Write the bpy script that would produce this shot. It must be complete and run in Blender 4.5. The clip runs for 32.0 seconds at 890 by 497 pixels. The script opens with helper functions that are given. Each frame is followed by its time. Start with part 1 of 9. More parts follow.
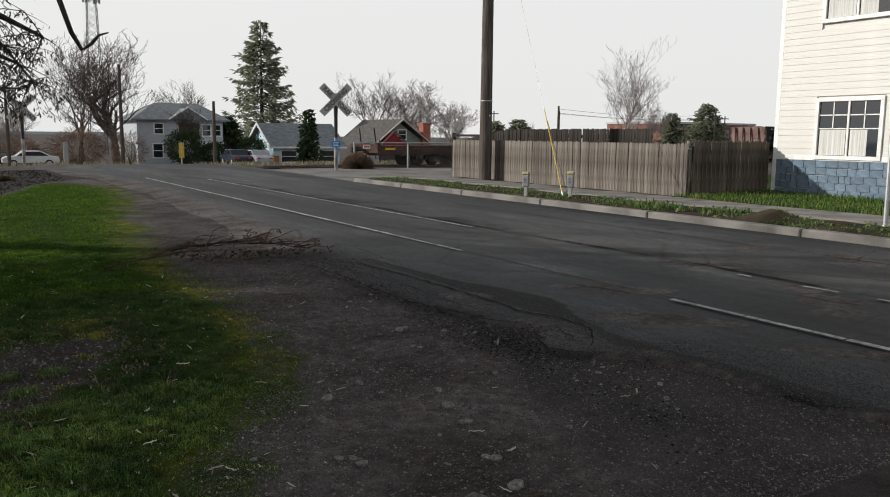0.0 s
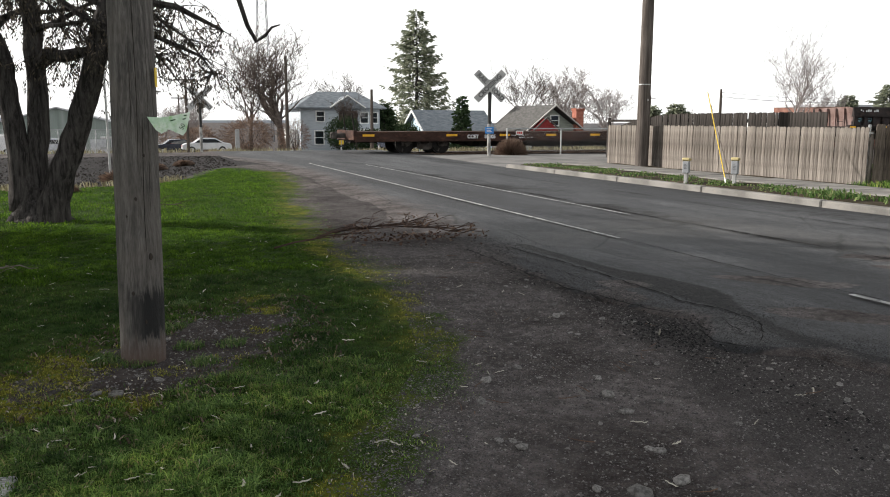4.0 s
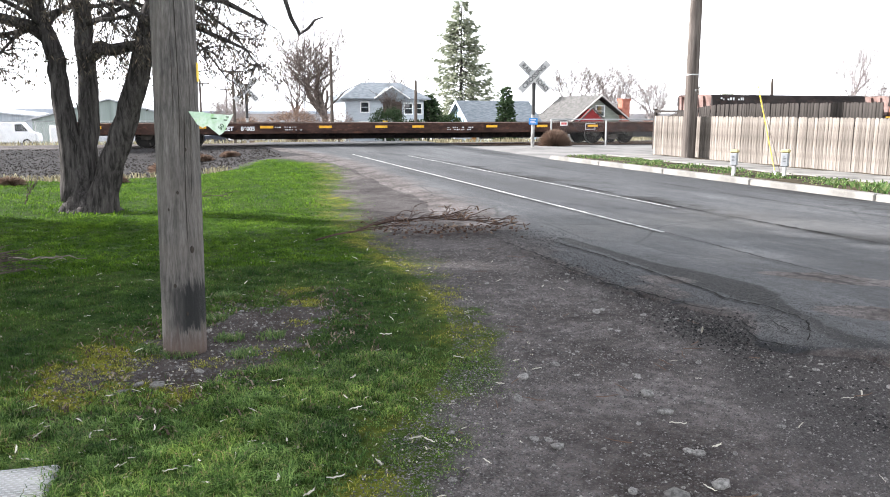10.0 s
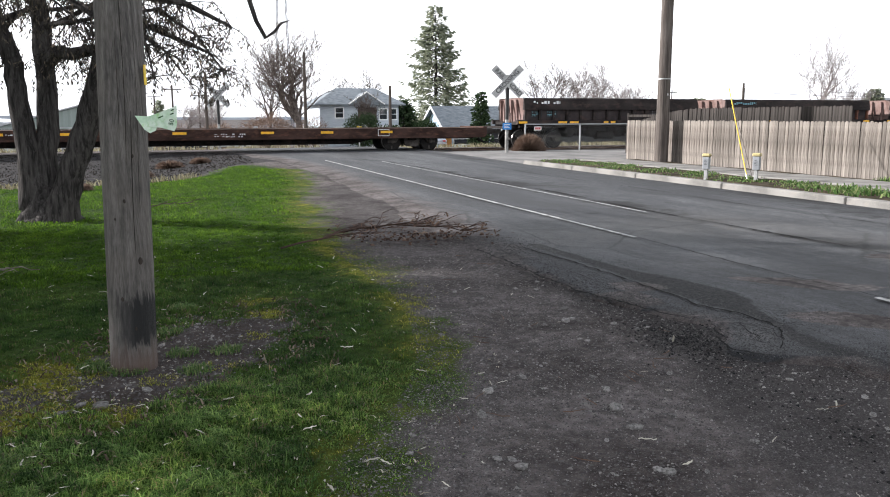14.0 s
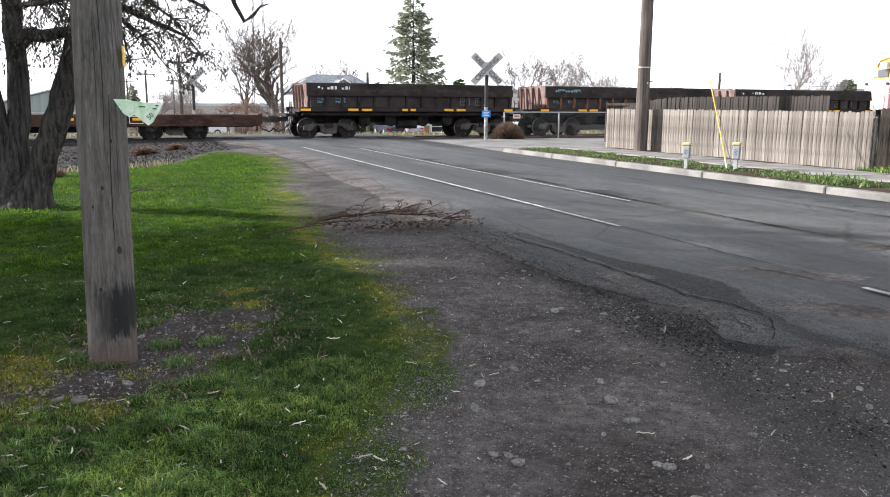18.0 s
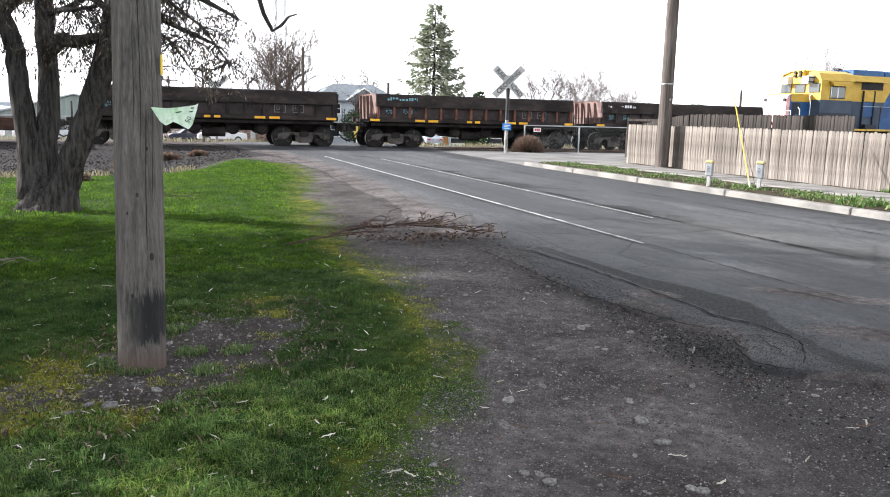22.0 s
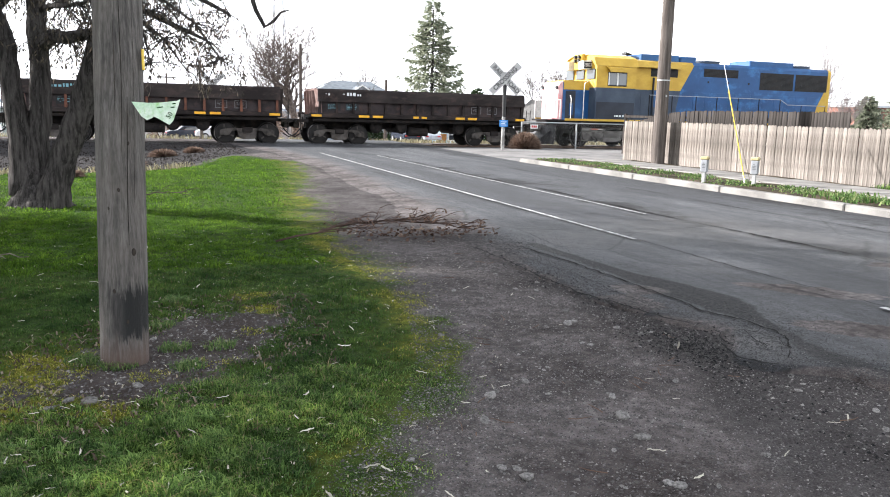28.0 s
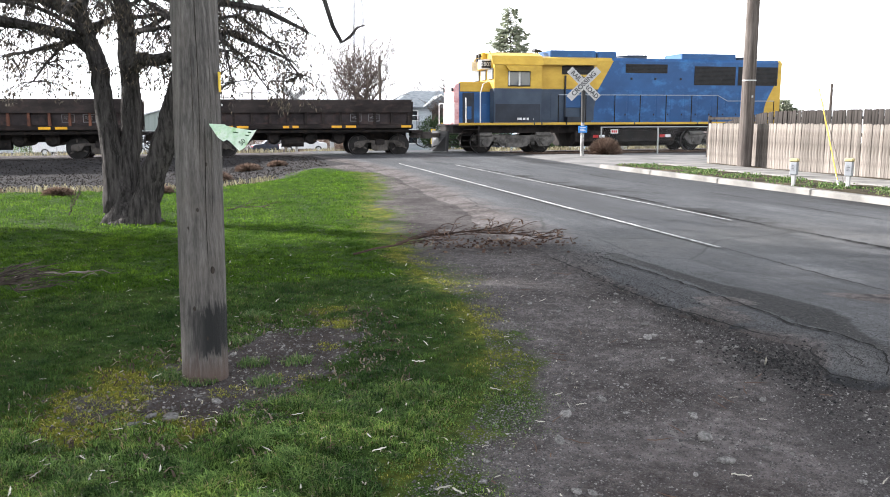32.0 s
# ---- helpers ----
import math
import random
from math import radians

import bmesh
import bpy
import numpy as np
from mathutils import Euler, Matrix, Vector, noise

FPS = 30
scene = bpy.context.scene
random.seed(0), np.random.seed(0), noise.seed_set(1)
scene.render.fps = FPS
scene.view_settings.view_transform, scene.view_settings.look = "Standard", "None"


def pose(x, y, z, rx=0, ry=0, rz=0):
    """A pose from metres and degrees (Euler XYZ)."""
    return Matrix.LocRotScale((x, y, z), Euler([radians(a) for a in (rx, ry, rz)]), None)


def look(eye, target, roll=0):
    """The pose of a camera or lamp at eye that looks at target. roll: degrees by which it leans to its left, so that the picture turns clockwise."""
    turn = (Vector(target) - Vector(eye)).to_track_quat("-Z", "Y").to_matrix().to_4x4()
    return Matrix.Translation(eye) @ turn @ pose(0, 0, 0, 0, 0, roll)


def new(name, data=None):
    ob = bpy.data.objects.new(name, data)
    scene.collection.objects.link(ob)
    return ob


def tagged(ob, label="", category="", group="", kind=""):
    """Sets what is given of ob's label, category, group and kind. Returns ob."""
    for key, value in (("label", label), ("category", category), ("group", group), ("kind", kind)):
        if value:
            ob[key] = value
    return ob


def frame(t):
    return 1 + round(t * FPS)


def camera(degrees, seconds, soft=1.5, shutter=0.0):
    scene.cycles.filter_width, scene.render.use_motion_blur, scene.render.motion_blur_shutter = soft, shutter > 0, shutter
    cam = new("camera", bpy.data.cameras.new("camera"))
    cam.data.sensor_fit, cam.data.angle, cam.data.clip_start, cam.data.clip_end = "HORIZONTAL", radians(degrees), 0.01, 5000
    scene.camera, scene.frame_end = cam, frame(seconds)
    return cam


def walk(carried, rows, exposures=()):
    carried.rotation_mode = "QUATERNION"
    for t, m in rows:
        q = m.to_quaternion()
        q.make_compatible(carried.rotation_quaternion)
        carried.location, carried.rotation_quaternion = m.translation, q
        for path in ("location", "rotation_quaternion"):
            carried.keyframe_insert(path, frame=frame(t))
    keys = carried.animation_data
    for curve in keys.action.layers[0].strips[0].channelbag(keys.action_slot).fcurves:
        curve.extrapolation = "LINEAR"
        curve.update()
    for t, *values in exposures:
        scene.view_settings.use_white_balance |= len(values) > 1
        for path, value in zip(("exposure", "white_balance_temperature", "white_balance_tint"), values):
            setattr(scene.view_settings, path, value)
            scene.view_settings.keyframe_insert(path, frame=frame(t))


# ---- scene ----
cam = camera(58.4, 32.0, 1.0)
PATH = [
    (0, (0.09, 0.069, 1.406), (1.141, 1.747, 1.127), 0.6),
    (0.5, (0.089, 0.058, 1.409), (1.111, 1.754, 1.127), 0.4),
    (1, (0.087, 0.077, 1.407), (1.067, 1.798, 1.124), 0.4),
    (1.5, (0.093, 0.093, 1.396), (1.023, 1.842, 1.121), 0.2),
    (2, (0.082, 0.107, 1.39), (0.983, 1.87, 1.103), 0.2),
    (2.5, (0.075, 0.117, 1.386), (0.944, 1.895, 1.098), 0.3),
    (3, (0.053, 0.113, 1.389), (0.863, 1.919, 1.102), 0.5),
    (3.5, (0.04, 0.114, 1.391), (0.806, 1.936, 1.084), 0.5),
    (4, (0.035, 0.109, 1.391), (0.751, 1.95, 1.076), 0.2),
    (4.5, (0.019, 0.111, 1.389), (0.711, 1.959, 1.061), 0.2),
    (6.5, (0.008, 0.128, 1.39), (0.575, 2.014, 1.041), -0.5),
    (7, (0.004, 0.133, 1.392), (0.511, 2.035, 1.041), -0.8),
    (7.5, (0.024, 0.138, 1.392), (0.488, 2.05, 1.033), -0.7),
    (8, (0.061, 0.132, 1.391), (0.521, 2.043, 1.024), -0.4),
    (8.5, (0.078, 0.125, 1.396), (0.598, 2.018, 1.016), 0.0),
    (9, (0.09, 0.121, 1.399), (0.641, 2.004, 1.012), -0.4),
    (9.5, (0.081, 0.125, 1.404), (0.671, 2.002, 1.048), -0.4),
    (10, (0.076, 0.127, 1.411), (0.688, 2.0, 1.073), 0.1),
    (10.5, (0.082, 0.157, 1.4), (0.714, 2.026, 1.072), 0.6),
    (11, (0.05, 0.141, 1.398), (0.728, 1.999, 1.101), 1.1),
    (11.5, (0.043, 0.15, 1.392), (0.767, 1.989, 1.089), 0.8),
    (12, (0.069, 0.165, 1.398), (0.782, 2.01, 1.099), 1.0),
    (12.5, (0.132, 0.2, 1.405), (0.878, 2.029, 1.09), 1.1),
    (13, (0.166, 0.226, 1.387), (0.922, 2.045, 1.041), 0.8),
    (13.5, (0.189, 0.254, 1.396), (0.909, 2.089, 1.058), -0.0),
    (14, (0.216, 0.276, 1.4), (0.884, 2.133, 1.075), -0.1),
    (14.5, (0.215, 0.293, 1.399), (0.861, 2.157, 1.074), 0.4),
    (16.5, (0.156, 0.376, 1.397), (0.857, 2.214, 1.034), 0.6),
    (17, (0.176, 0.393, 1.387), (0.863, 2.239, 1.039), 0.7),
    (17.5, (0.175, 0.4, 1.395), (0.843, 2.246, 1.013), 0.2),
    (18, (0.183, 0.404, 1.39), (0.904, 2.236, 1.035), 0.3),
    (18.5, (0.179, 0.404, 1.4), (0.859, 2.253, 1.055), 0.9),
    (19, (0.161, 0.398, 1.399), (0.793, 2.261, 1.042), 0.8),
    (19.5, (0.146, 0.392, 1.407), (0.735, 2.275, 1.078), 0.9),
    (20, (0.141, 0.403, 1.403), (0.738, 2.285, 1.08), 1.0),
    (20.5, (0.122, 0.409, 1.399), (0.765, 2.277, 1.086), 1.0),
    (21, (0.107, 0.409, 1.397), (0.757, 2.272, 1.07), 1.1),
    (21.5, (0.105, 0.427, 1.4), (0.787, 2.277, 1.063), 0.6),
    (22, (0.108, 0.442, 1.405), (0.794, 2.292, 1.077), 1.5),
    (22.5, (0.116, 0.498, 1.394), (0.772, 2.359, 1.069), 1.1),
    (23, (0.106, 0.521, 1.399), (0.722, 2.399, 1.097), -0.2),
    (23.5, (0.117, 0.498, 1.394), (0.76, 2.369, 1.097), 0.3),
    (24, (0.115, 0.476, 1.391), (0.769, 2.345, 1.104), 1.0),
    (24.5, (0.111, 0.468, 1.39), (0.766, 2.333, 1.089), 1.2),
    (25, (0.11, 0.465, 1.392), (0.778, 2.325, 1.087), 1.1),
    (25.5, (0.127, 0.444, 1.39), (0.816, 2.298, 1.092), 0.7),
    (26, (0.141, 0.424, 1.39), (0.845, 2.274, 1.099), 0.2),
    (26.5, (0.155, 0.417, 1.386), (0.878, 2.258, 1.087), 0.7),
    (28.5, (0.208, 0.424, 1.404), (0.88, 2.277, 1.064), 1.3),
    (29, (0.224, 0.43, 1.418), (0.902, 2.284, 1.095), 0.2),
    (29.5, (0.251, 0.433, 1.416), (0.925, 2.293, 1.121), -0.1),
    (30, (0.264, 0.45, 1.417), (0.914, 2.315, 1.099), -0.3),
    (30.5, (0.25, 0.464, 1.429), (0.864, 2.341, 1.115), -0.3),
    (31, (0.251, 0.458, 1.432), (0.814, 2.35, 1.107), 0.0),
    (31.5, (0.257, 0.457, 1.428), (0.79, 2.358, 1.106), 0.0),
    (32, (0.255, 0.46, 1.428), (0.751, 2.372, 1.109), -0.2),
]
EXPOSURE = [(0, -0.13, 6500, 10), (1, -0.28, 6500, 10), (2, -0.12, 6500, 10), (3, 0.1, 6500, 10), (4, 0.68, 6500, 10), (5.5, 1.07, 6300, 11), (7, 1.47, 6300, 11), (8, 1.61, 6300, 11), (9, 1.98, 6300, 11), (10, 2.02, 6150, 12), (11, 1.5, 6150, 12), (12, 0.88, 6150, 12), (13, 0.73, 6150, 12), (14, 1.25, 6150, 12), (17, 1.2, 6150, 12), (18, 1.46, 6150, 12), (19, 1.47, 6150, 12), (20, 1.56, 6150, 12), (21, 1.43, 6150, 12), (22, 1.68, 6150, 12), (23, 1.71, 6150, 12), (24, 1.7, 6150, 12), (25, 1.62, 6150, 12), (26, 1.62, 6150, 12), (29, 1.92, 6150, 12), (30, 1.68, 6150, 12), (32, 1.86, 6150, 12)]
walk(cam, [(t, look(e, g, r)) for t, e, g, r in PATH], EXPOSURE)

# ---- light ----
SUN_TO = Vector((-1.0, 0.75, 0.52)).normalized()
world = bpy.data.worlds.new("sky")
scene.world = world
world.use_nodes = True
wn, wl = world.node_tree.nodes, world.node_tree.links
sky = wn.new("ShaderNodeTexSky")
sky.sky_type = "NISHITA"
sky.sun_disc = False
sky.sun_elevation = math.asin(SUN_TO.z)
sky.sun_rotation = math.atan2(SUN_TO.x, SUN_TO.y)
sky.air_density, sky.dust_density, sky.ozone_density = 1.0, 6.0, 1.0
# thin bright cloud veil, thickest towards the hazy horizon
veil = wn.new("ShaderNodeMixRGB")
veil.inputs[0].default_value = 0.8
heading = wn.new("ShaderNodeTexCoord")
upward = wn.new("ShaderNodeSeparateXYZ")
haze = wn.new("ShaderNodeValToRGB")
haze.color_ramp.interpolation = "EASE"
haze.color_ramp.elements[0].position, haze.color_ramp.elements[0].color = 0.22, (1.46, 1.47, 1.46, 1)
haze.color_ramp.elements[1].position, haze.color_ramp.elements[1].color = 0.85, (0.42, 0.45, 0.49, 1)
wl.new(heading.outputs["Generated"], upward.inputs[0])
wl.new(upward.outputs["Z"], haze.inputs[0])
thick = wn.new("ShaderNodeMixRGB")
thick.blend_type = "MULTIPLY"
thick.inputs[0].default_value = 1.0
thick.inputs[2].default_value = (14.2, 14.2, 14.1, 1)
wl.new(haze.outputs[0], thick.inputs[1])
wl.new(thick.outputs[0], veil.inputs[2])
wl.new(sky.outputs[0], veil.inputs[1])
wn["Background"].inputs[1].default_value = 0.053
wl.new(veil.outputs[0], wn["Background"].inputs[0])
sun = new("sun", bpy.data.lights.new("sun", "SUN"))
sun.data.energy, sun.data.angle, sun.data.color = 5.0, radians(1.0), (1.0, 0.955, 0.89)
sun.matrix_world = look((0, 0, 30), Vector((0, 0, 30)) - SUN_TO)


# ---- materials ----
def material(name, rough=0.7, metal=0.0):
    m = bpy.data.materials.new(name)
    m.use_nodes = True
    b = m.node_tree.nodes["Principled BSDF"]
    b.inputs["Roughness"].default_value, b.inputs["Metallic"].default_value = rough, metal
    return m, m.node_tree.nodes, m.node_tree.links, b


def coords(nodes, links, stretch=(1, 1, 1)):
    tc, mp = nodes.new("ShaderNodeTexCoord"), nodes.new("ShaderNodeMapping")
    mp.inputs["Scale"].default_value = stretch
    links.new(tc.outputs["Object"], mp.inputs["Vector"])
    return mp.outputs[0]


def noise_of(nodes, links, vec, scale, detail=4.0, rough=0.55):
    n = nodes.new("ShaderNodeTexNoise")
    n.inputs["Scale"].default_value, n.inputs["Detail"].default_value, n.inputs["Roughness"].default_value = scale, detail, rough
    links.new(vec, n.inputs["Vector"])
    return n.outputs["Fac"]


def ramp_of(nodes, links, fac, stops):
    r = nodes.new("ShaderNodeValToRGB")
    els = r.color_ramp.elements
    while len(els) < len(stops):
        els.new(0.5)
    for e, (p, c) in zip(els, stops):
        e.position, e.color = p, (*c, 1) if len(c) == 3 else c
    links.new(fac, r.inputs[0])
    return r.outputs[0]


def mix_of(nodes, links, fac, a, b, blend="MIX"):
    m = nodes.new("ShaderNodeMixRGB")
    m.blend_type = blend
    for k, v in ((0, fac), (1, a), (2, b)):
        if hasattr(v, "links") or isinstance(v, bpy.types.NodeSocket):
            links.new(v, m.inputs[k])
        elif k == 0:
            m.inputs[0].default_value = v
        else:
            m.inputs[k].default_value = (*v, 1)
    return m.outputs[0]


def bump_of(nodes, links, fac, bsdf, strength=0.3, distance=0.01):
    b = nodes.new("ShaderNodeBump")
    b.inputs["Strength"].default_value, b.inputs["Distance"].default_value = strength, distance
    links.new(fac, b.inputs["Height"])
    links.new(b.outputs[0], bsdf.inputs["Normal"])


def surface(name, a, b, scale=3.0, fine=40.0, rough=0.7, metal=0.0, bump=0.2, dist=0.006, stretch=(1, 1, 1), stain=None, amount=0.5, island=0.0, spread=(0.38, 0.62)):
    """Two tones in large patches, a fine grain and an optional stain colour."""
    m, n, l, bs = material(name, rough, metal)
    v = coords(n, l, stretch)
    big, small = noise_of(n, l, v, scale), noise_of(n, l, v, fine, 3.0)
    col = ramp_of(n, l, big, [(spread[0], a), (spread[1], b)])
    col = mix_of(n, l, 0.22, col, ramp_of(n, l, small, [(0.3, (0.25, 0.25, 0.25)), (0.7, (1, 1, 1))]), "MULTIPLY")
    if stain:
        spots = ramp_of(n, l, noise_of(n, l, v, scale * 2.7, 6.0, 0.65), [(0.52, (0, 0, 0)), (0.66, (amount,) * 3)])
        col = mix_of(n, l, spots, col, stain)
    if island:
        oi = n.new("ShaderNodeObjectInfo")
        hs = n.new("ShaderNodeHueSaturation")
        mr = n.new("ShaderNodeMapRange")
        mr.inputs[3].default_value, mr.inputs[4].default_value = 1 - island, 1 + island
        l.new(oi.outputs["Random"], mr.inputs[0])
        l.new(mr.outputs[0], hs.inputs["Value"])
        l.new(col, hs.inputs["Color"])
        col = hs.outputs[0]
    l.new(col, bs.inputs["Base Color"])
    bump_of(n, l, small, bs, bump, dist)
    bs.inputs["Specular IOR Level"].default_value = 0.04 if rough > 0.68 else 0.35
    return m


def plain(name, c, rough=0.6, metal=0.0):
    return surface(name, tuple(x * 0.85 for x in c), tuple(min(1, x * 1.1) for x in c), 4.0, 60.0, rough, metal, 0.08, 0.002)


asphalt = surface("asphalt", (0.04, 0.041, 0.044), (0.07, 0.07, 0.073), 0.6, 90, 0.75, 0, 0.5, 0.008, (1, 0.35, 1), (0.028, 0.028, 0.03), 0.8)
concrete = surface("concrete", (0.145, 0.139, 0.13), (0.23, 0.22, 0.206), 1.5, 60, 0.85, 0, 0.2, 0.004, (1, 1, 1), (0.25, 0.23, 0.2), 0.5)
line_paint = surface("line_paint", (0.27, 0.27, 0.265), (0.5, 0.495, 0.48), 6, 30, 0.7, 0, 0.2, 0.003, (1, 1, 1), (0.09, 0.09, 0.09), 0.85)
weathered_wood = surface("weathered_wood", (0.1, 0.087, 0.076), (0.215, 0.191, 0.169), 2.6, 30, 0.85, 0, 0.4, 0.004, (8, 8, 0.8), (0.09, 0.075, 0.062), 0.8, 0.3)
dark_wood = surface("dark_wood", (0.03, 0.027, 0.025), (0.064, 0.057, 0.052), 2.0, 30, 0.9, 0, 0.4, 0.004, (8, 8, 0.6), (0.04, 0.03, 0.03), 0.6, 0.2)
pole_wood = surface("pole_wood", (0.07, 0.06, 0.054), (0.14, 0.122, 0.11), 3.0, 25, 0.85, 0, 0.7, 0.008, (6, 6, 0.35), (0.075, 0.06, 0.052), 0.7)
siding_white = surface("siding_white", (0.62, 0.615, 0.575), (0.69, 0.685, 0.645), 0.5, 50, 0.6, 0, 0.05, 0.002)
trim_white = plain("trim_white", (0.8, 0.8, 0.78), 0.5)
steel_dark = surface("steel_dark", (0.02, 0.02, 0.021), (0.04, 0.036, 0.034), 2, 30, 0.6, 0.3, 0.2, 0.004, (1, 1, 1), (0.07, 0.045, 0.03), 0.5)


# ---- mesh helpers ----
def part(name, bm, mat, parent=None, label="", smooth=False):
    me = bpy.data.meshes.new(name)
    bm.normal_update()
    bm.to_mesh(me)
    bm.free()
    for mm in mat if isinstance(mat, (list, tuple)) else [mat]:
        me.materials.append(mm)
    if smooth:
        me.shade_smooth()
    ob = new(name, me)
    if parent is not None:
        ob.parent = parent
    if label:
        ob["label"] = label
    return ob


def share(ob, m, parent=None):
    """Another piece on the same mesh."""
    o = new(ob.name.split(".")[0], ob.data)
    o.parent = parent if parent is not None else ob.parent
    o.matrix_basis = m
    return o


def empty(name, x=0, y=0, z=0, rz=0):
    e = new(name)
    e.empty_display_size = 0.2
    e.matrix_basis = pose(x, y, z, 0, 0, rz)
    return e


def box(bm, x0, x1, y0, y1, z0, z1, bevel=0.0, m=None, mi=0):
    vs = [bm.verts.new((x, y, z)) for z in (z0, z1) for x, y in ((x0, y0), (x1, y0), (x1, y1), (x0, y1))]
    fs = [bm.faces.new([vs[i] for i in f]) for f in ((3, 2, 1, 0), (4, 5, 6, 7), (0, 1, 5, 4), (1, 2, 6, 5), (2, 3, 7, 6), (3, 0, 4, 7))]
    for f in fs:
        f.material_index = mi
    if m is not None:
        bmesh.ops.transform(bm, matrix=m, verts=vs)
    if bevel:
        es = list({e for f in fs for e in f.edges})
        bmesh.ops.bevel(bm, geom=es, offset=bevel, segments=1, affect="EDGES", profile=0.5)
    return vs


def tube(bm, a, b, r0, r1=None, n=8, caps=True, mi=0):
    a, b = Vector(a), Vector(b)
    r1 = r0 if r1 is None else r1
    d = (b - a).normalized()
    u = d.orthogonal().normalized()
    w = d.cross(u)
    rings = [[bm.verts.new(p + (u * math.cos(2 * math.pi * k / n) + w * math.sin(2 * math.pi * k / n)) * r) for k in range(n)] for p, r in ((a, r0), (b, r1))]
    for k in range(n):
        bm.faces.new((rings[0][k], rings[0][(k + 1) % n], rings[1][(k + 1) % n], rings[1][k])).material_index = mi
    if caps:
        bm.faces.new(rings[0][::-1]).material_index = mi
        bm.faces.new(rings[1]).material_index = mi


def sweep(bm, pts, radii, n=8, mi=0, wob=0.0):
    """A bent round limb through points."""
    pts = [Vector(p) for p in pts]
    rings, u = [], None
    for i, p in enumerate(pts):
        d = (pts[min(i + 1, len(pts) - 1)] - pts[max(i - 1, 0)]).normalized()
        u = d.orthogonal().normalized() if u is None else (u - d * u.dot(d)).normalized()
        w = d.cross(u)
        rings.append([bm.verts.new(p + (u * math.cos(2 * math.pi * k / n) + w * math.sin(2 * math.pi * k / n)) * radii[i] * (1 + wob * random.uniform(-1, 1))) for k in range(n)])
    for r, q in zip(rings, rings[1:]):
        for k in range(n):
            bm.faces.new((r[k], r[(k + 1) % n], q[(k + 1) % n], q[k])).material_index = mi
    bm.faces.new(rings[0][::-1]).material_index = mi
    bm.faces.new(rings[-1]).material_index = mi


def prism(bm, outline, x0, x1, axis="x", mi=0):
    """Extrudes an outline given in the other two axes."""
    def at(p, s):
        return {"x": (s, p[0], p[1]), "y": (p[0], s, p[1]), "z": (p[0], p[1], s)}[axis]
    a, b = [bm.verts.new(at(p, x0)) for p in outline], [bm.verts.new(at(p, x1)) for p in outline]
    n = len(outline)
    fs = [bm.faces.new(a[::-1]), bm.faces.new(b)] + [bm.faces.new((a[k], a[(k + 1) % n], b[(k + 1) % n], b[k])) for k in range(n)]
    for f in fs:
        f.material_index = mi
    bmesh.ops.recalc_face_normals(bm, faces=fs)


def B():
    return bmesh.new()


def mesh_of(name, co, faces, mat, smooth=False):
    """A mesh from arrays of points and of equal-sided faces."""
    me = bpy.data.meshes.new(name)
    co, faces = np.asarray(co, np.float32), np.asarray(faces, np.int32)
    k = faces.shape[1]
    me.vertices.add(len(co))
    me.vertices.foreach_set("co", co.ravel())
    me.loops.add(faces.size)
    me.loops.foreach_set("vertex_index", faces.ravel())
    me.polygons.add(len(faces))
    me.polygons.foreach_set("loop_start", np.arange(0, faces.size, k, dtype=np.int32))
    me.polygons.foreach_set("use_smooth", np.full(len(faces), smooth))
    me.update(calc_edges=True)
    for mm in mat if isinstance(mat, (list, tuple)) else [mat]:
        me.materials.append(mm)
    return me

# ---- ground, lawn, road ----
RAIL_Y, RAIL_Z = 35.0, -0.03


def lump(x, y, s, seed=0.0):
    """Smooth uneven field from a few crossed waves, about -1 to 1."""
    return (np.sin(x * 1.7 / s + 1.3 * np.sin(y * 0.9 / s + seed)) + np.sin(y * 2.1 / s + 1.7 * np.sin(x * 1.1 / s + 2 * seed)) + 0.6 * np.sin((x + y) * 3.7 / s + seed)) / 2.6


def lawn_edge(y):
    """Right-hand edge of the lawn."""
    return np.interp(y, [-4, 1.5, 2.2, 3.0, 3.5, 3.8, 4.15, 4.7, 5.72, 6.5, 7.64, 9.8, 14.2, 18, 22.4, 26.0], [-1.2, 0.1, 0.5, 0.9, 1.17, 1.42, 1.64, 1.88, 2.13, 2.22, 2.22, 2.25, 2.75, 3.4, 3.9, 2.6])


def lawn_back(x):
    """Far edge of the lawn, where the bank of the railway begins."""
    return np.interp(x, [-14, -6, -3.6, -0.8, 0.5, 2.3, 3.6, 5], [18.0, 18.4, 18.9, 18.9, 20.6, 25.0, 26.6, 27])


def bare_patch(x, y):
    """Worn soil round the foot of the near pole, 1 in the middle."""
    u, w = (x - 0.36) * 0.575 + (y - 5.3) * 0.82, (x - 0.36) * 0.82 - (y - 5.3) * 0.575
    oval = np.maximum(0.95 - np.sqrt((u / 1.3) ** 2 + (w / 0.68) ** 2), 0.62 - np.sqrt(((x + 0.5) / 0.5) ** 2 + ((y - 4.62) / 0.62) ** 2))
    return oval + 0.2 * lump(x, y, 0.3, 0.4) + 0.16 * lump(x, y, 0.09, 1.4)


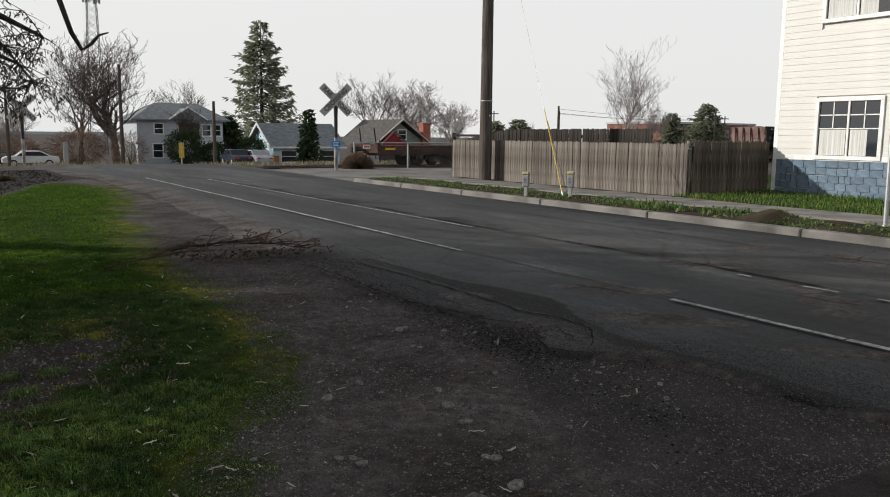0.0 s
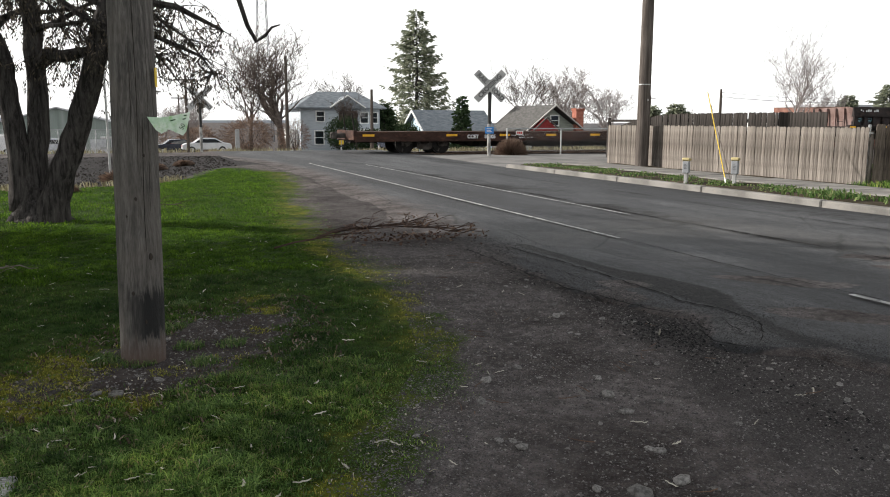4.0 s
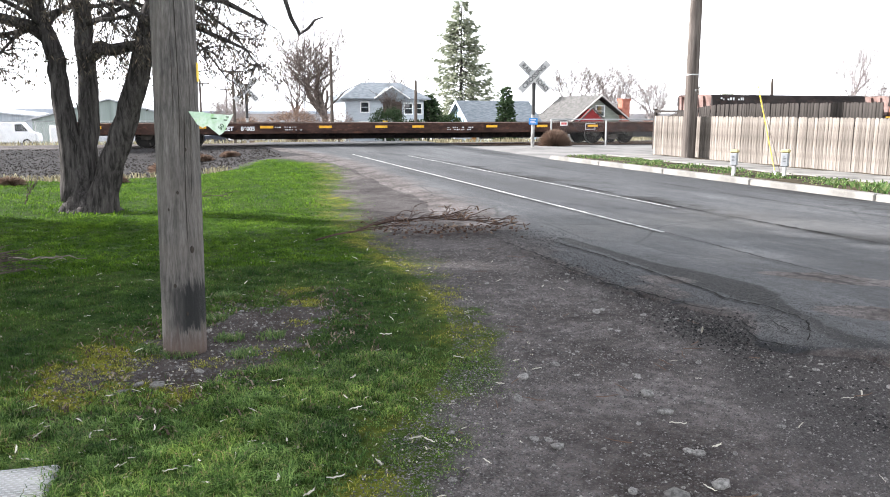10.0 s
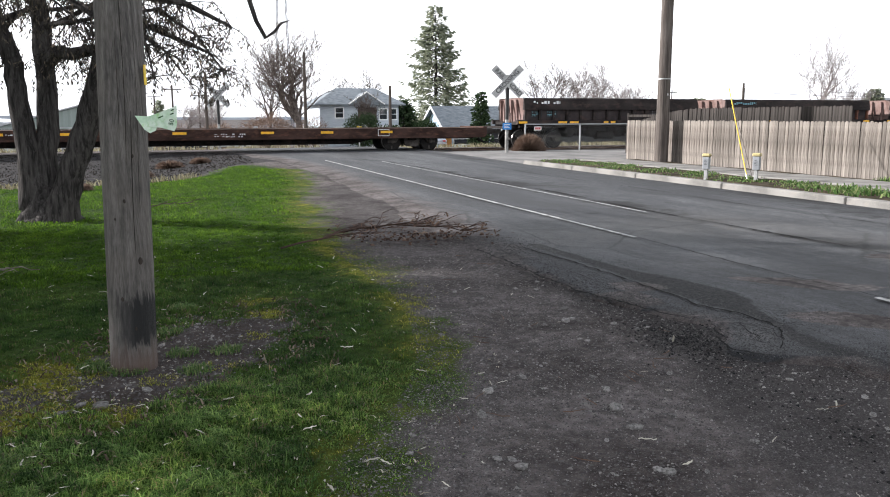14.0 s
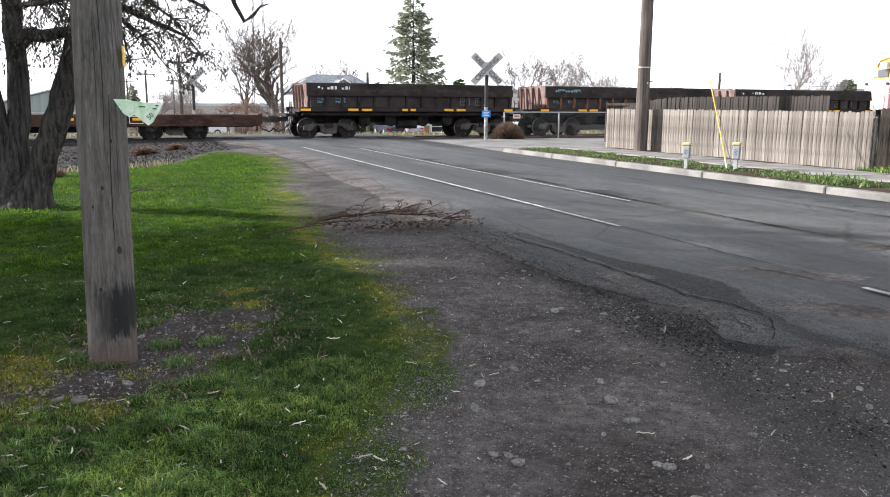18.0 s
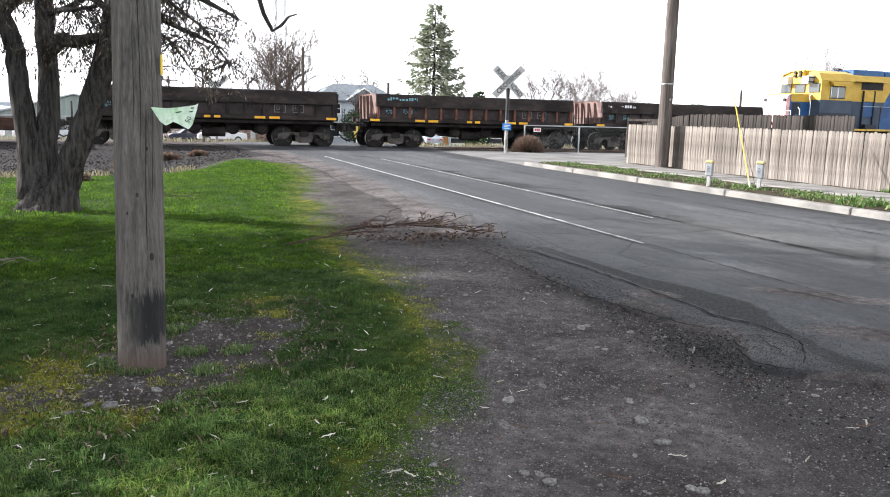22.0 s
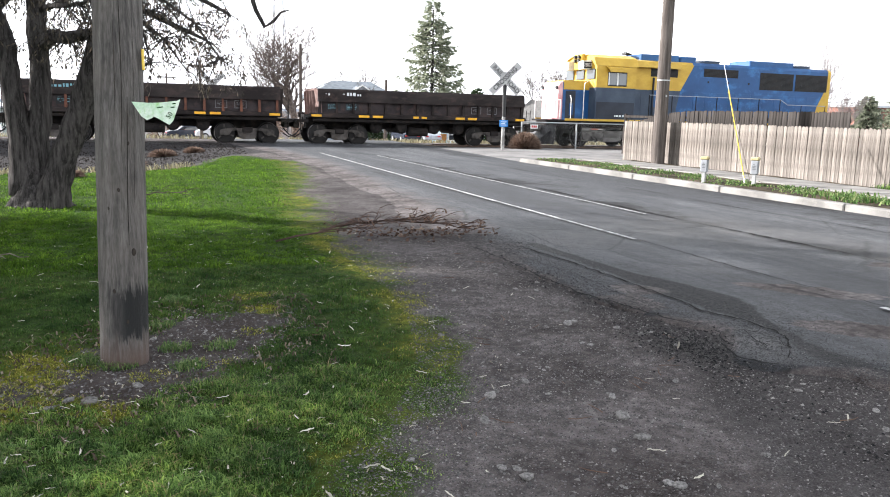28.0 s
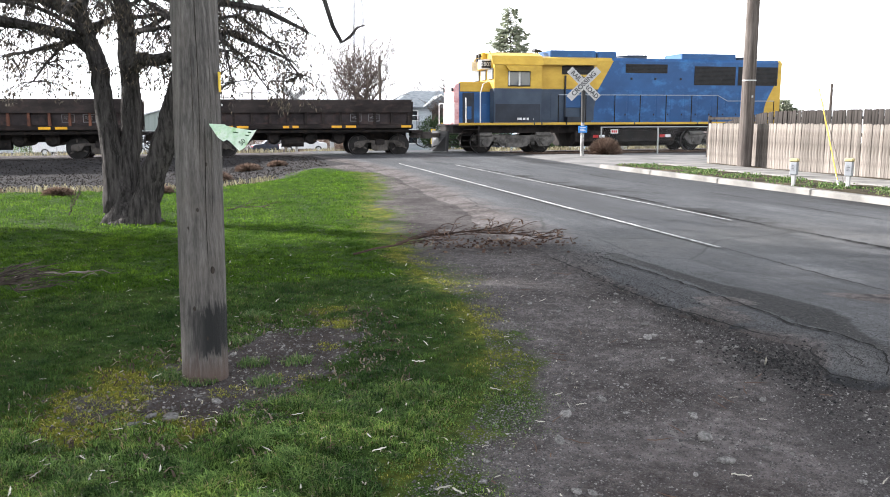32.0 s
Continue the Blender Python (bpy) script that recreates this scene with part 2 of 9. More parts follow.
def grass_cover(x, y):
    d = np.minimum(lawn_edge(y) - x, (lawn_back(x) - y) * 0.6) + 0.2 * lump(x, y, 0.8) + 0.16 * lump(x, y, 0.2, 2.0) + 0.08 * lump(x, y, 0.07, 0.9)
    near = np.where(y < 4.4, 0.75, 0.5)
    lid = np.clip(np.maximum(np.abs(x + 0.86) - 0.36, np.abs(y - 3.16) - 0.36) * 25 + 0.5, 0, 1)
    return lid * np.clip(0.5 + d / np.where(y > 6, np.minimum(0.5 + 0.2 * (y - 6), 1.3), near), 0, 1) * np.clip(1 - bare_patch(x, y) * 2.2, 0, 1)


CLUMPS = ((0.91, 6.6, 0.14), (0.93, 6.14, 0.12), (0.78, 5.54, 0.09), (0.14, 4.78, 0.09), (0.5, 4.98, 0.12), (-0.05, 4.3, 0.12), (-0.3, 4.5, 0.1), (-0.62, 4.75, 0.1))


def moss_field(x, y):
    """Where yellow moss takes over from grass, 0 to 1."""
    rim = 1.5 * np.exp(-(((x + 0.48 - 0.25 * (y - 4.9)) / 0.3) ** 2 + ((y - 4.85) / 0.6) ** 2))
    rim = rim + 0.5 * np.exp(-((x - lawn_edge(y) + 0.22) / np.where(y > 6, 0.36, 0.24)) ** 2) * np.clip(0.75 + 0.9 * lump(x, y, 0.45, 3.3), 0, 1.3)
    for cx, cy, r in CLUMPS:
        rim = rim + 1.9 * np.exp(-((x - cx) ** 2 + (y - cy) ** 2) / r ** 2)
    return np.clip(rim * (0.8 + 0.8 * lump(x, y, 0.16, 2.2) + 0.45 * lump(x, y, 0.05, 1.1)), 0, 1)


def ground_z(x, y):
    far = np.clip(y - 38, 0, 80) * -0.0385
    bank = np.where(x < 4, np.clip(1 - np.abs(y - RAIL_Y) / 5.0, 0, 1) * 0.02, 0)
    dip = np.where(x < 3, -0.35 * np.clip((y - 18.5) / 4, 0, 1) * np.clip((33.0 - y) / 3.5, 0, 1) * np.clip((2.6 - x) / 4, 0, 1), 0)
    small = 0.02 * lump(x, y, 1.3, 1.0) * np.clip((2.8 - x) / 1.5, 0, 1) * np.clip((30 - y) / 6, 0, 1)
    return far + bank + dip + small - 0.03 - 0.06 * np.clip((x - 10.7) / 0.4, 0, 1)


def soil_colour(n, l, v, mid, fine):
    """Dark gravelly dirt with pale chips; returns the colour and the chips' relief."""
    soil = ramp_of(n, l, mid, [(0.3, (0.052, 0.047, 0.0462)), (0.52, (0.098, 0.0895, 0.088)), (0.75, (0.165, 0.152, 0.148))])
    rough = ramp_of(n, l, noise_of(n, l, v, 1.9, 3, 0.55), [(0.38, (0.22, 0.22, 0.22)), (0.62, (0.6, 0.6, 0.6))])
    soil = mix_of(n, l, rough, soil, ramp_of(n, l, fine, [(0.36, (0.22, 0.22, 0.22)), (0.64, (1.4, 1.39, 1.38))]), "MULTIPLY")
    soil = mix_of(n, l, 1.0, soil, ramp_of(n, l, noise_of(n, l, v, 1.3, 4, 0.6), [(0.36, (0.58, 0.54, 0.52)), (0.64, (1.32, 1.29, 1.27))]), "MULTIPLY")
    stones = n.new("ShaderNodeTexVoronoi")
    stones.inputs["Scale"].default_value = 95
    l.new(v, stones.inputs["Vector"])
    chips = ramp_of(n, l, stones.outputs["Color"], [(0.80, (0, 0, 0)), (0.84, (1, 1, 1))])
    return mix_of(n, l, mix_of(n, l, 0.4, (0, 0, 0), chips), soil, (0.12, 0.115, 0.11)), stones.outputs["Distance"]


def ground_material():
    m, n, l, bs = material("lawn_and_soil", 0.95)
    v = coords(n, l)
    cover = n.new("ShaderNodeAttribute")
    cover.attribute_name = "cover"
    moss = n.new("ShaderNodeAttribute")
    moss.attribute_name = "moss"
    fine, mid, big = noise_of(n, l, v, 120, 3), noise_of(n, l, v, 14, 5, 0.6), noise_of(n, l, v, 0.9, 4)
    soil, relief = soil_colour(n, l, v, mid, fine)
    tarry = n.new("ShaderNodeAttribute")
    tarry.attribute_name = "tarry"
    tm = n.new("ShaderNodeMath")
    tm.operation = "MULTIPLY"
    l.new(tarry.outputs["Fac"], tm.inputs[0])
    l.new(ramp_of(n, l, mid, [(0.28, (0.35, 0.35, 0.35)), (0.6, (1, 1, 1))]), tm.inputs[1])
    soil = mix_of(n, l, tm.outputs[0], soil, mix_of(n, l, 0.5, (0.02, 0.02, 0.021), ramp_of(n, l, fine, [(0.35, (0.004, 0.004, 0.004)), (0.68, (0.08, 0.079, 0.079))])))
    earthy = n.new("ShaderNodeAttribute")
    earthy.attribute_name = "earthy"
    soil = mix_of(n, l, earthy.outputs["Fac"], soil, mix_of(n, l, 0.62, soil, (0.03, 0.022, 0.018)))
    turf = ramp_of(n, l, mid, [(0.3, (0.012, 0.024, 0.006)), (0.7, (0.036, 0.066, 0.014))])
    turf = mix_of(n, l, ramp_of(n, l, big, [(0.4, (0, 0, 0)), (0.7, (0.45, 0.45, 0.45))]), turf, (0.05, 0.065, 0.012))
    turf = mix_of(n, l, moss.outputs["Fac"], turf, ramp_of(n, l, mid, [(0.35, (0.05, 0.05, 0.01)), (0.65, (0.2, 0.19, 0.022))]))
    mask = n.new("ShaderNodeMath")
    mask.operation = "ADD"
    l.new(cover.outputs["Fac"], mask.inputs[0])
    off = n.new("ShaderNodeMath")
    off.operation = "MULTIPLY_ADD"
    off.inputs[1].default_value, off.inputs[2].default_value = 0.9, -0.45
    l.new(mid, off.inputs[0])
    l.new(off.outputs[0], mask.inputs[1])
    sharp = ramp_of(n, l, mask.outputs[0], [(0.38, (0, 0, 0)), (0.62, (1, 1, 1))])
    l.new(mix_of(n, l, sharp, soil, turf), bs.inputs["Base Color"])
    hgt = mix_of(n, l, 0.5, relief, fine)
    bump_of(n, l, hgt, bs, 1.0, 0.016)
    bs.inputs["Specular IOR Level"].default_value = 0.04
    return m


xs = np.unique(np.concatenate([np.arange(-9, 4, 0.1), np.linspace(-60, -9, 40), np.linspace(4, 60, 40), np.geomspace(60, 1500, 15), -np.geomspace(60, 1500, 15)]))
ys = np.unique(np.concatenate([np.arange(1.5, 14, 0.1), np.arange(14, 40, 0.25), np.linspace(-60, 1.5, 25), np.linspace(40, 130, 40), np.geomspace(130, 2500, 15), -np.geomspace(60, 1000, 8)]))
gx, gy = np.meshgrid(xs, ys)
co = np.stack([gx, gy, ground_z(gx, gy)], -1).reshape(-1, 3)
nx, ny = len(xs), len(ys)
idx = np.arange(nx * ny).reshape(ny, nx)
faces = np.stack([idx[:-1, :-1], idx[:-1, 1:], idx[1:, 1:], idx[1:, :-1]], -1).reshape(-1, 4)
me = mesh_of("ground", co, faces, ground_material(), True)
cov = np.where((gx < 5) & (gy < 30), grass_cover(gx, gy), np.where((gx > 10.7) & (gy < 22), 0.75, np.where(gy > 60, 0.05, 0.1))).ravel()
at = me.attributes.new("cover", "FLOAT", "POINT")
at.data.foreach_set("value", cov.astype(np.float32))
mossy = np.where((gy > 1) & (gy < 24) & (gx < 4.4), moss_field(gx, gy), 0)
at = me.attributes.new("moss", "FLOAT", "POINT")
at.data.foreach_set("value", np.clip(mossy, 0, 0.85).ravel().astype(np.float32))
low = np.interp(gy, [1.5, 2.2, 2.7, 3.3, 4.2, 5.0, 6.5, 8], [2.3, 2.35, 2.45, 2.6, 3.0, 3.1, 3.2, 3.4])
tarry = np.clip((gx - low) / 0.35 + 0.25 * lump(gx, gy, 0.3, 1.7), 0, 1) * np.clip((8 - gy) / 2, 0, 1) * (gx < 4.6)
at = me.attributes.new("tarry", "FLOAT", "POINT")
at.data.foreach_set("value", np.clip(np.where((gx < 4) & (gy > 17) & (gy < 34), 0.95 * np.clip((gy - lawn_back(gx)) / 0.5, 0, 1), np.maximum(np.clip(tarry, 0, 0.6), 0.5 * np.clip((gy - 9) / 3, 0, 1) * np.clip((gx - lawn_edge(gy)) / 0.4, 0, 1) * (gx < 5) * (gy < 30))), 0, 1).ravel().astype(np.float32))
at = me.attributes.new("earthy", "FLOAT", "POINT")
at.data.foreach_set("value", np.clip(bare_patch(gx, gy) * 1.5 + 0.3 + 0.6 * lump(gx, gy, 0.35, 2.6), 0, 1).ravel().astype(np.float32) * (gx < 1.6).ravel() * (gy > 3).ravel() * (gy < 8).ravel())
ground = tagged(new("ground", me), "shaded green lawn fading into dark gravelly dirt", "ground", kind="structure")


def asphalt_material():
    m, n, l, bs = material("worn_asphalt", 0.8)
    v = coords(n, l)
    along = coords(n, l, (1, 0.12, 1))
    fine, mid, lanes = noise_of(n, l, v, 130, 2), noise_of(n, l, v, 5, 6, 0.65), noise_of(n, l, along, 0.75, 5, 0.6)
    col = ramp_of(n, l, lanes, [(0.34, (0.026, 0.027, 0.031)), (0.5, (0.053, 0.055, 0.061)), (0.64, (0.093, 0.095, 0.1))])
    col = mix_of(n, l, 0.8, col, ramp_of(n, l, noise_of(n, l, coords(n, l, (1, 0.45, 1)), 0.42, 4, 0.6), [(0.38, (0.5, 0.5, 0.52)), (0.6, (1.15, 1.15, 1.14))]), "MULTIPLY")
    col = mix_of(n, l, 0.6, col, ramp_of(n, l, mid, [(0.3, (0.45, 0.45, 0.46)), (0.7, (1, 1, 1))]), "MULTIPLY")
    col = mix_of(n, l, 0.75, col, ramp_of(n, l, fine, [(0.36, (0.1, 0.1, 0.1)), (0.64, (1.5, 1.5, 1.5))]), "MULTIPLY")
    col = mix_of(n, l, 0.6, col, ramp_of(n, l, noise_of(n, l, v, 28, 4, 0.75), [(0.36, (0.45, 0.45, 0.46)), (0.64, (1.3, 1.3, 1.29))]), "MULTIPLY")
    col = mix_of(n, l, 0.8, col, ramp_of(n, l, noise_of(n, l, along, 5.5, 5, 0.7), [(0.36, (0.6, 0.6, 0.61)), (0.64, (1.25, 1.25, 1.24))]), "MULTIPLY")
    col = mix_of(n, l, 0.7, col, ramp_of(n, l, noise_of(n, l, v, 9, 5, 0.75), [(0.38, (0.6, 0.6, 0.61)), (0.62, (1.25, 1.25, 1.24))]), "MULTIPLY")
    wear = n.new("ShaderNodeAttribute")
    wear.attribute_name = "wear"
    wz = n.new("ShaderNodeMath")
    wz.operation = "MULTIPLY_ADD"
    wz.inputs[1].default_value = 1.1
    l.new(mid, wz.inputs[0])
    l.new(wear.outputs["Fac"], wz.inputs[2])
    tar = ramp_of(n, l, wz.outputs[0], [(0.66, (0, 0, 0)), (1.02, (0.92, 0.92, 0.92))])
    col = mix_of(n, l, tar, col, mix_of(n, l, 0.75, (0.006, 0.006, 0.0066), ramp_of(n, l, noise_of(n, l, v, 40, 5, 0.8), [(0.4, (0.001, 0.001, 0.001)), (0.68, (0.055, 0.054, 0.053))])))
    pale_tone = n.new("ShaderNodeAttribute")
    pale_tone.attribute_name = "pale_tone"
    dm = n.new("ShaderNodeMath")
    dm.operation = "MULTIPLY"
    l.new(pale_tone.outputs["Fac"], dm.inputs[0])
    l.new(ramp_of(n, l, mid, [(0.25, (0.25, 0.25, 0.25)), (0.65, (1, 1, 1))]), dm.inputs[1])
    col = mix_of(n, l, dm.outputs[0], col, mix_of(n, l, 0.5, (0.085, 0.081, 0.078), ramp_of(n, l, fine, [(0.35, (0.045, 0.043, 0.041)), (0.7, (0.13, 0.125, 0.12))])))
    dirt = n.new("ShaderNodeAttribute")
    dirt.attribute_name = "dirt"
    dz = n.new("ShaderNodeMath")
    dz.operation = "MULTIPLY_ADD"
    dz.inputs[1].default_value = 0.9
    l.new(mid, dz.inputs[0])
    l.new(dirt.outputs["Fac"], dz.inputs[2])
    soil, relief = soil_colour(n, l, v, noise_of(n, l, v, 14, 5, 0.6), noise_of(n, l, v, 120, 3))
    dirty = ramp_of(n, l, dz.outputs[0], [(0.56, (0, 0, 0)), (1.1, (1, 1, 1))])
    col = mix_of(n, l, dirty, col, soil)
    cr = n.new("ShaderNodeTexVoronoi")
    cr.feature = "DISTANCE_TO_EDGE"
    cr.inputs["Scale"].default_value = 0.5
    warp = n.new("ShaderNodeMixRGB")
    warp.inputs[0].default_value = 0.08
    l.new(v, warp.inputs[1])
    nz = n.new("ShaderNodeTexNoise")
    nz.inputs["Scale"].default_value = 2.5
    nz.inputs["Detail"].default_value = 6
    l.new(v, nz.inputs["Vector"])
    l.new(nz.outputs["Color"], warp.inputs[2])
    l.new(warp.outputs[0], cr.inputs["Vector"])
    crack = ramp_of(n, l, cr.outputs["Distance"], [(0.002, (0.7, 0.7, 0.7)), (0.009, (0, 0, 0))])
    col = mix_of(n, l, crack, col, (0.015, 0.015, 0.015))
    l.new(col, bs.inputs["Base Color"])
    bump_of(n, l, mix_of(n, l, 0.4, fine, mid), bs, 0.6, 0.008)
    gloss = ramp_of(n, l, wz.outputs[0], [(0.66, (0.33, 0.33, 0.33)), (1.0, (0.12, 0.12, 0.12))])
    l.new(mix_of(n, l, dirty, gloss, (0.04, 0.04, 0.04)), bs.inputs["Specular IOR Level"])
    return m


def road_left(y):
    """Broken left edge of the asphalt, with a tongue of it left standing near y = 4."""
    return np.interp(y, [-60, 2.2, 2.65, 3.2, 3.7, 3.84, 3.92, 4.08, 4.22, 4.45, 4.6, 4.76, 4.95, 5.34, 5.76, 6.5, 7.1, 7.64, 8.3, 11.2, 15.7, 22, 27, 31, 34], [4.1, 4.05, 3.98, 3.96, 3.84, 3.56, 3.45, 3.41, 3.46, 3.62, 3.7, 3.66, 3.57, 3.5, 3.38, 3.37, 3.4, 3.35, 3.45, 3.4, 3.65, 4.0, 3.8, 3.2, 2.6]) + 0.035 * lump(y, y * 0.3, 0.4) + 0.03 * lump(y * 3, y, 0.5, 2)


def road_sheet():
    """Asphalt with a ragged left edge, sunk into the ground at its rim."""
    yy = np.unique(np.concatenate([np.linspace(-60, 1, 30), np.arange(1, 9, 0.04), np.arange(9, 16, 0.1), np.arange(16, 38.2, 0.3)]))
    tt = np.concatenate([[0, 0.004], np.linspace(0.012, 0.26, 42), np.linspace(0.29, 1, 40)])
    g_y, g_t = np.meshgrid(yy, tt, indexing="ij")
    left = road_left(g_y)
    right = np.where(g_y < 22, 10.63, np.interp(g_y, [22, 24, 34, 40], [10.63, 11.0, 11.3, 11.3]))
    g_x = left + (right - left) * g_t
    z = 0.006 + 0.0 * g_x
    z = z + 0.012 * lump(g_x, g_y, 2.2, 1.5) * np.clip((6 - g_x) / 2, 0, 1) * (g_t > 0.01)
    z = z - 0.05 * np.clip((g_y - 7.4) / 1.4, 0, 1) * np.clip(1 - (g_x - left) / 0.7, 0, 1)
    z = np.where(g_t == 0, -0.06, z)
    z = np.where(g_t == 0.004, np.minimum(-0.012, z - 0.02), z)
    c = np.stack([g_x, g_y, z], -1).reshape(-1, 3)
    a, b = g_x.shape
    ii = np.arange(a * b).reshape(a, b)
    f = np.stack([ii[:-1, :-1], ii[:-1, 1:], ii[1:, 1:], ii[1:, :-1]], -1).reshape(-1, 4)[:, ::-1]
    me = mesh_of("road", c, f, asphalt_material(), True)
    w = np.clip(1 - (g_x - left) / 0.12, 0, 1) * 0.3 * np.clip((9.5 - g_y) / 2, 0, 1)
    lo = np.interp(g_y, [1.5, 2.6, 3.2, 3.76, 4.14, 4.46, 4.86, 5.13, 5.7, 6.6, 7.7], [4.0, 3.95, 3.93, 3.86, 3.9, 4.07, 4.09, 4.05, 4.02, 4.05, 4.0])
    hi = np.interp(g_y, [1.5, 2.6, 3.2, 3.76, 4.14, 4.46, 4.86, 5.13, 5.41, 5.71, 6.21, 6.63, 7.7], [4.3, 4.22, 4.2, 4.1, 4.12, 4.2, 4.32, 4.5, 4.54, 4.52, 4.4, 4.28, 4.2])
    band = np.clip(np.minimum(g_x - lo, hi - g_x) / 0.06, -0.5, 1) * (g_y > 1.0) * (g_y < 8.2)
    w += 0.75 * np.clip(band + 0.3 * lump(g_x, g_y, 0.2, 0.8), 0, 1)
    # paler across the road near y = 8.6, on the tongue and along x = 7.9
    pale_tone = 0.75 * np.exp(-((g_y - 8.6 - 0.12 * (g_x - 5)) / 0.9) ** 2) * np.clip((g_x - 3.4) / 0.5, 0, 1) * np.clip((8.2 - g_x) / 1.5, 0, 1)
    pale_tone += 0.75 * np.exp(-((((g_x - 3.76) - (g_y - 4.3) * 0.3) / 0.26) ** 2 + ((g_y - 4.3) / 0.36) ** 2))
    pale_tone += 0.55 * np.exp(-((g_x - 7.9 + 0.02 * g_y) / 0.55) ** 2) * np.clip((11 - g_y) / 3, 0, 1)
    dirt = np.clip(1.0 - (g_x - left) / (0.09 + 1.2 * np.clip((g_y - 6.6) / 4, 0, 1) + 0.2 * lump(g_x, g_y, 0.5, 0.6)), -0.6, 1) * 1.0
    at = me.attributes.new("dirt", "FLOAT", "POINT")
    at.data.foreach_set("value", np.clip(dirt, 0, 1).ravel().astype(np.float32))
    at = me.attributes.new("pale_tone", "FLOAT", "POINT")
    at.data.foreach_set("value", np.clip(pale_tone, 0, 1).ravel().astype(np.float32))
    w += 0.5 * np.exp(-((g_x - 7.3 + 0.12 * lump(g_y, g_y, 0.5)) / 0.3) ** 2) * np.clip(0.4 + lump(g_x * 0.5, g_y, 0.7, 3.0), 0, 1) * (g_y < 20)
    w += 0.45 * np.clip(lump(g_x, g_y * 0.35, 0.9, 5.0) - 0.35, 0, 1) * (g_x > 5)
    w += 0.2 * np.exp(-((g_x - 10.4) / 0.25) ** 2)
    at = me.attributes.new("wear", "FLOAT", "POINT")
    at.data.foreach_set("value", w.ravel().astype(np.float32))
    return tagged(new("road", me), "worn grey asphalt street with a crumbling edge", "road", kind="structure")


road = road_sheet()


def road_line(x, y0, y1, w=0.05):
    """A worn painted strip in uneven lengths."""
    bm = B()
    y = y0
    while y < y1:
        e = min(y1, y + random.uniform(0.5, 2.2))
        j = [random.uniform(-0.008, 0.008) for _ in range(4)]
        vs = [bm.verts.new(p) for p in ((x - w + j[0], y, 0.022), (x + w + j[1], y, 0.022), (x + w + j[2], e, 0.022), (x - w + j[3], e, 0.022))]
        bm.faces.new(vs)
        y = e + random.choice((0.0, 0.0, 0.02))
    return tagged(part("road_line", bm, line_paint), "faded white painted road line", "road line", "road lines", "structure")


for x, y0, y1, w in ((5.4, 8.15, 26.3, 0.031), (6.95, 10.2, 24.9, 0.024), (5.39, -8, 4.8, 0.03), (7.0, 5.2, 5.36, 0.022), (7.0, 4.25, 4.62, 0.026), (7.0, -8, 3.9, 0.028)):
    road_line(x, y0, y1, w)


def seam(name, x, y0, y1, wide, label, seed):
    """A ragged dark crack along a joint of the asphalt."""
    rnd = random.Random(seed)
    bm = B()
    y, prev = y0, None
    while y < y1:
        c = x + 0.05 * math.sin(y * 0.9 + seed) + rnd.uniform(-0.015, 0.015)
        w = wide * rnd.uniform(0.15, 1.0) * (0.55 + 0.45 * math.sin(y * 2.3 + seed))
        cur = [bm.verts.new((c - w - 0.004, y, 0.0175)), bm.verts.new((c + w * rnd.uniform(0.4, 1.2) + 0.004, y, 0.0175))]
        if prev:
            bm.faces.new((prev[0], prev[1], cur[1], cur[0]))
        prev = cur
        y += rnd.uniform(0.04, 0.12)
    return tagged(part(name, bm, tar_dark), label, "road seam", "road seams", "structure")


tar_dark = surface("tar_crack", (0.008, 0.008, 0.008), (0.022, 0.021, 0.02), 4, 40, 0.9)
seam("road_seam", 7.16, 1.0, 24.5, 0.05, "dark crumbling seam along the worn centre line", 2)
seam("road_seam", 5.46, 4.6, 8.3, 0.012, "thin dark crack where the painted line is worn off", 5)


def crack(points, wide, seed):
    """A jagged open crack through broken asphalt; also the dark shade strip along its lip."""
    rnd = random.Random(seed)
    bm, prev = B(), None
    for (x0, y0), (x1, y1) in zip(points, points[1:]):
        n = max(2, int(math.hypot(x1 - x0, y1 - y0) / 0.05))
        for i in range(n):
            t = i / n
            x, y = x0 + (x1 - x0) * t + rnd.uniform(-0.018, 0.018), y0 + (y1 - y0) * t + rnd.uniform(-0.018, 0.018)
            w = wide * rnd.uniform(0.25, 1.0)
            z = 0.0115 + 0.012 * float(lump(np.array(x), np.array(y), 2.2, 1.5)) + 0.004
            cur = [bm.verts.new((x - w, y - w * 0.4, z)), bm.verts.new((x + w, y + w * 0.4, z))]
            if prev:
                bm.faces.new((prev[0], prev[1], cur[1], cur[0]))
            prev = cur
    return tagged(part("road_crack_lip_shade", bm, tar_dark), "jagged dark crack and lip shade in broken asphalt", "road crack", "road cracks", "structure")


crack([(3.87, 7.99), (3.9, 7.47), (3.95, 7.0), (3.99, 6.2), (3.99, 5.8), (4.01, 5.46), (3.96, 5.1), (4.06, 4.85), (4.07, 4.55), (4.05, 4.35), (3.86, 4.11), (3.66, 3.93)], 0.016, 3)
crack([(4.06, 4.85), (3.9, 4.74), (3.74, 4.66)], 0.008, 4)
crack([(4.05, 4.66), (3.88, 4.56), (3.8, 4.4), (3.62, 4.3), (3.48, 4.2)], 0.007, 5)
crack([(3.8, 4.4), (3.74, 4.2), (3.56, 4.08), (3.45, 4.05)], 0.008, 6)
crack([(3.88, 4.56), (3.98, 4.4), (3.9, 4.24), (3.7, 4.02)], 0.005, 10)
crack([(3.6, 7.6), (3.66, 6.9), (3.72, 6.3), (3.66, 5.7), (3.74, 5.2), (3.7, 4.8)], 0.005, 7)
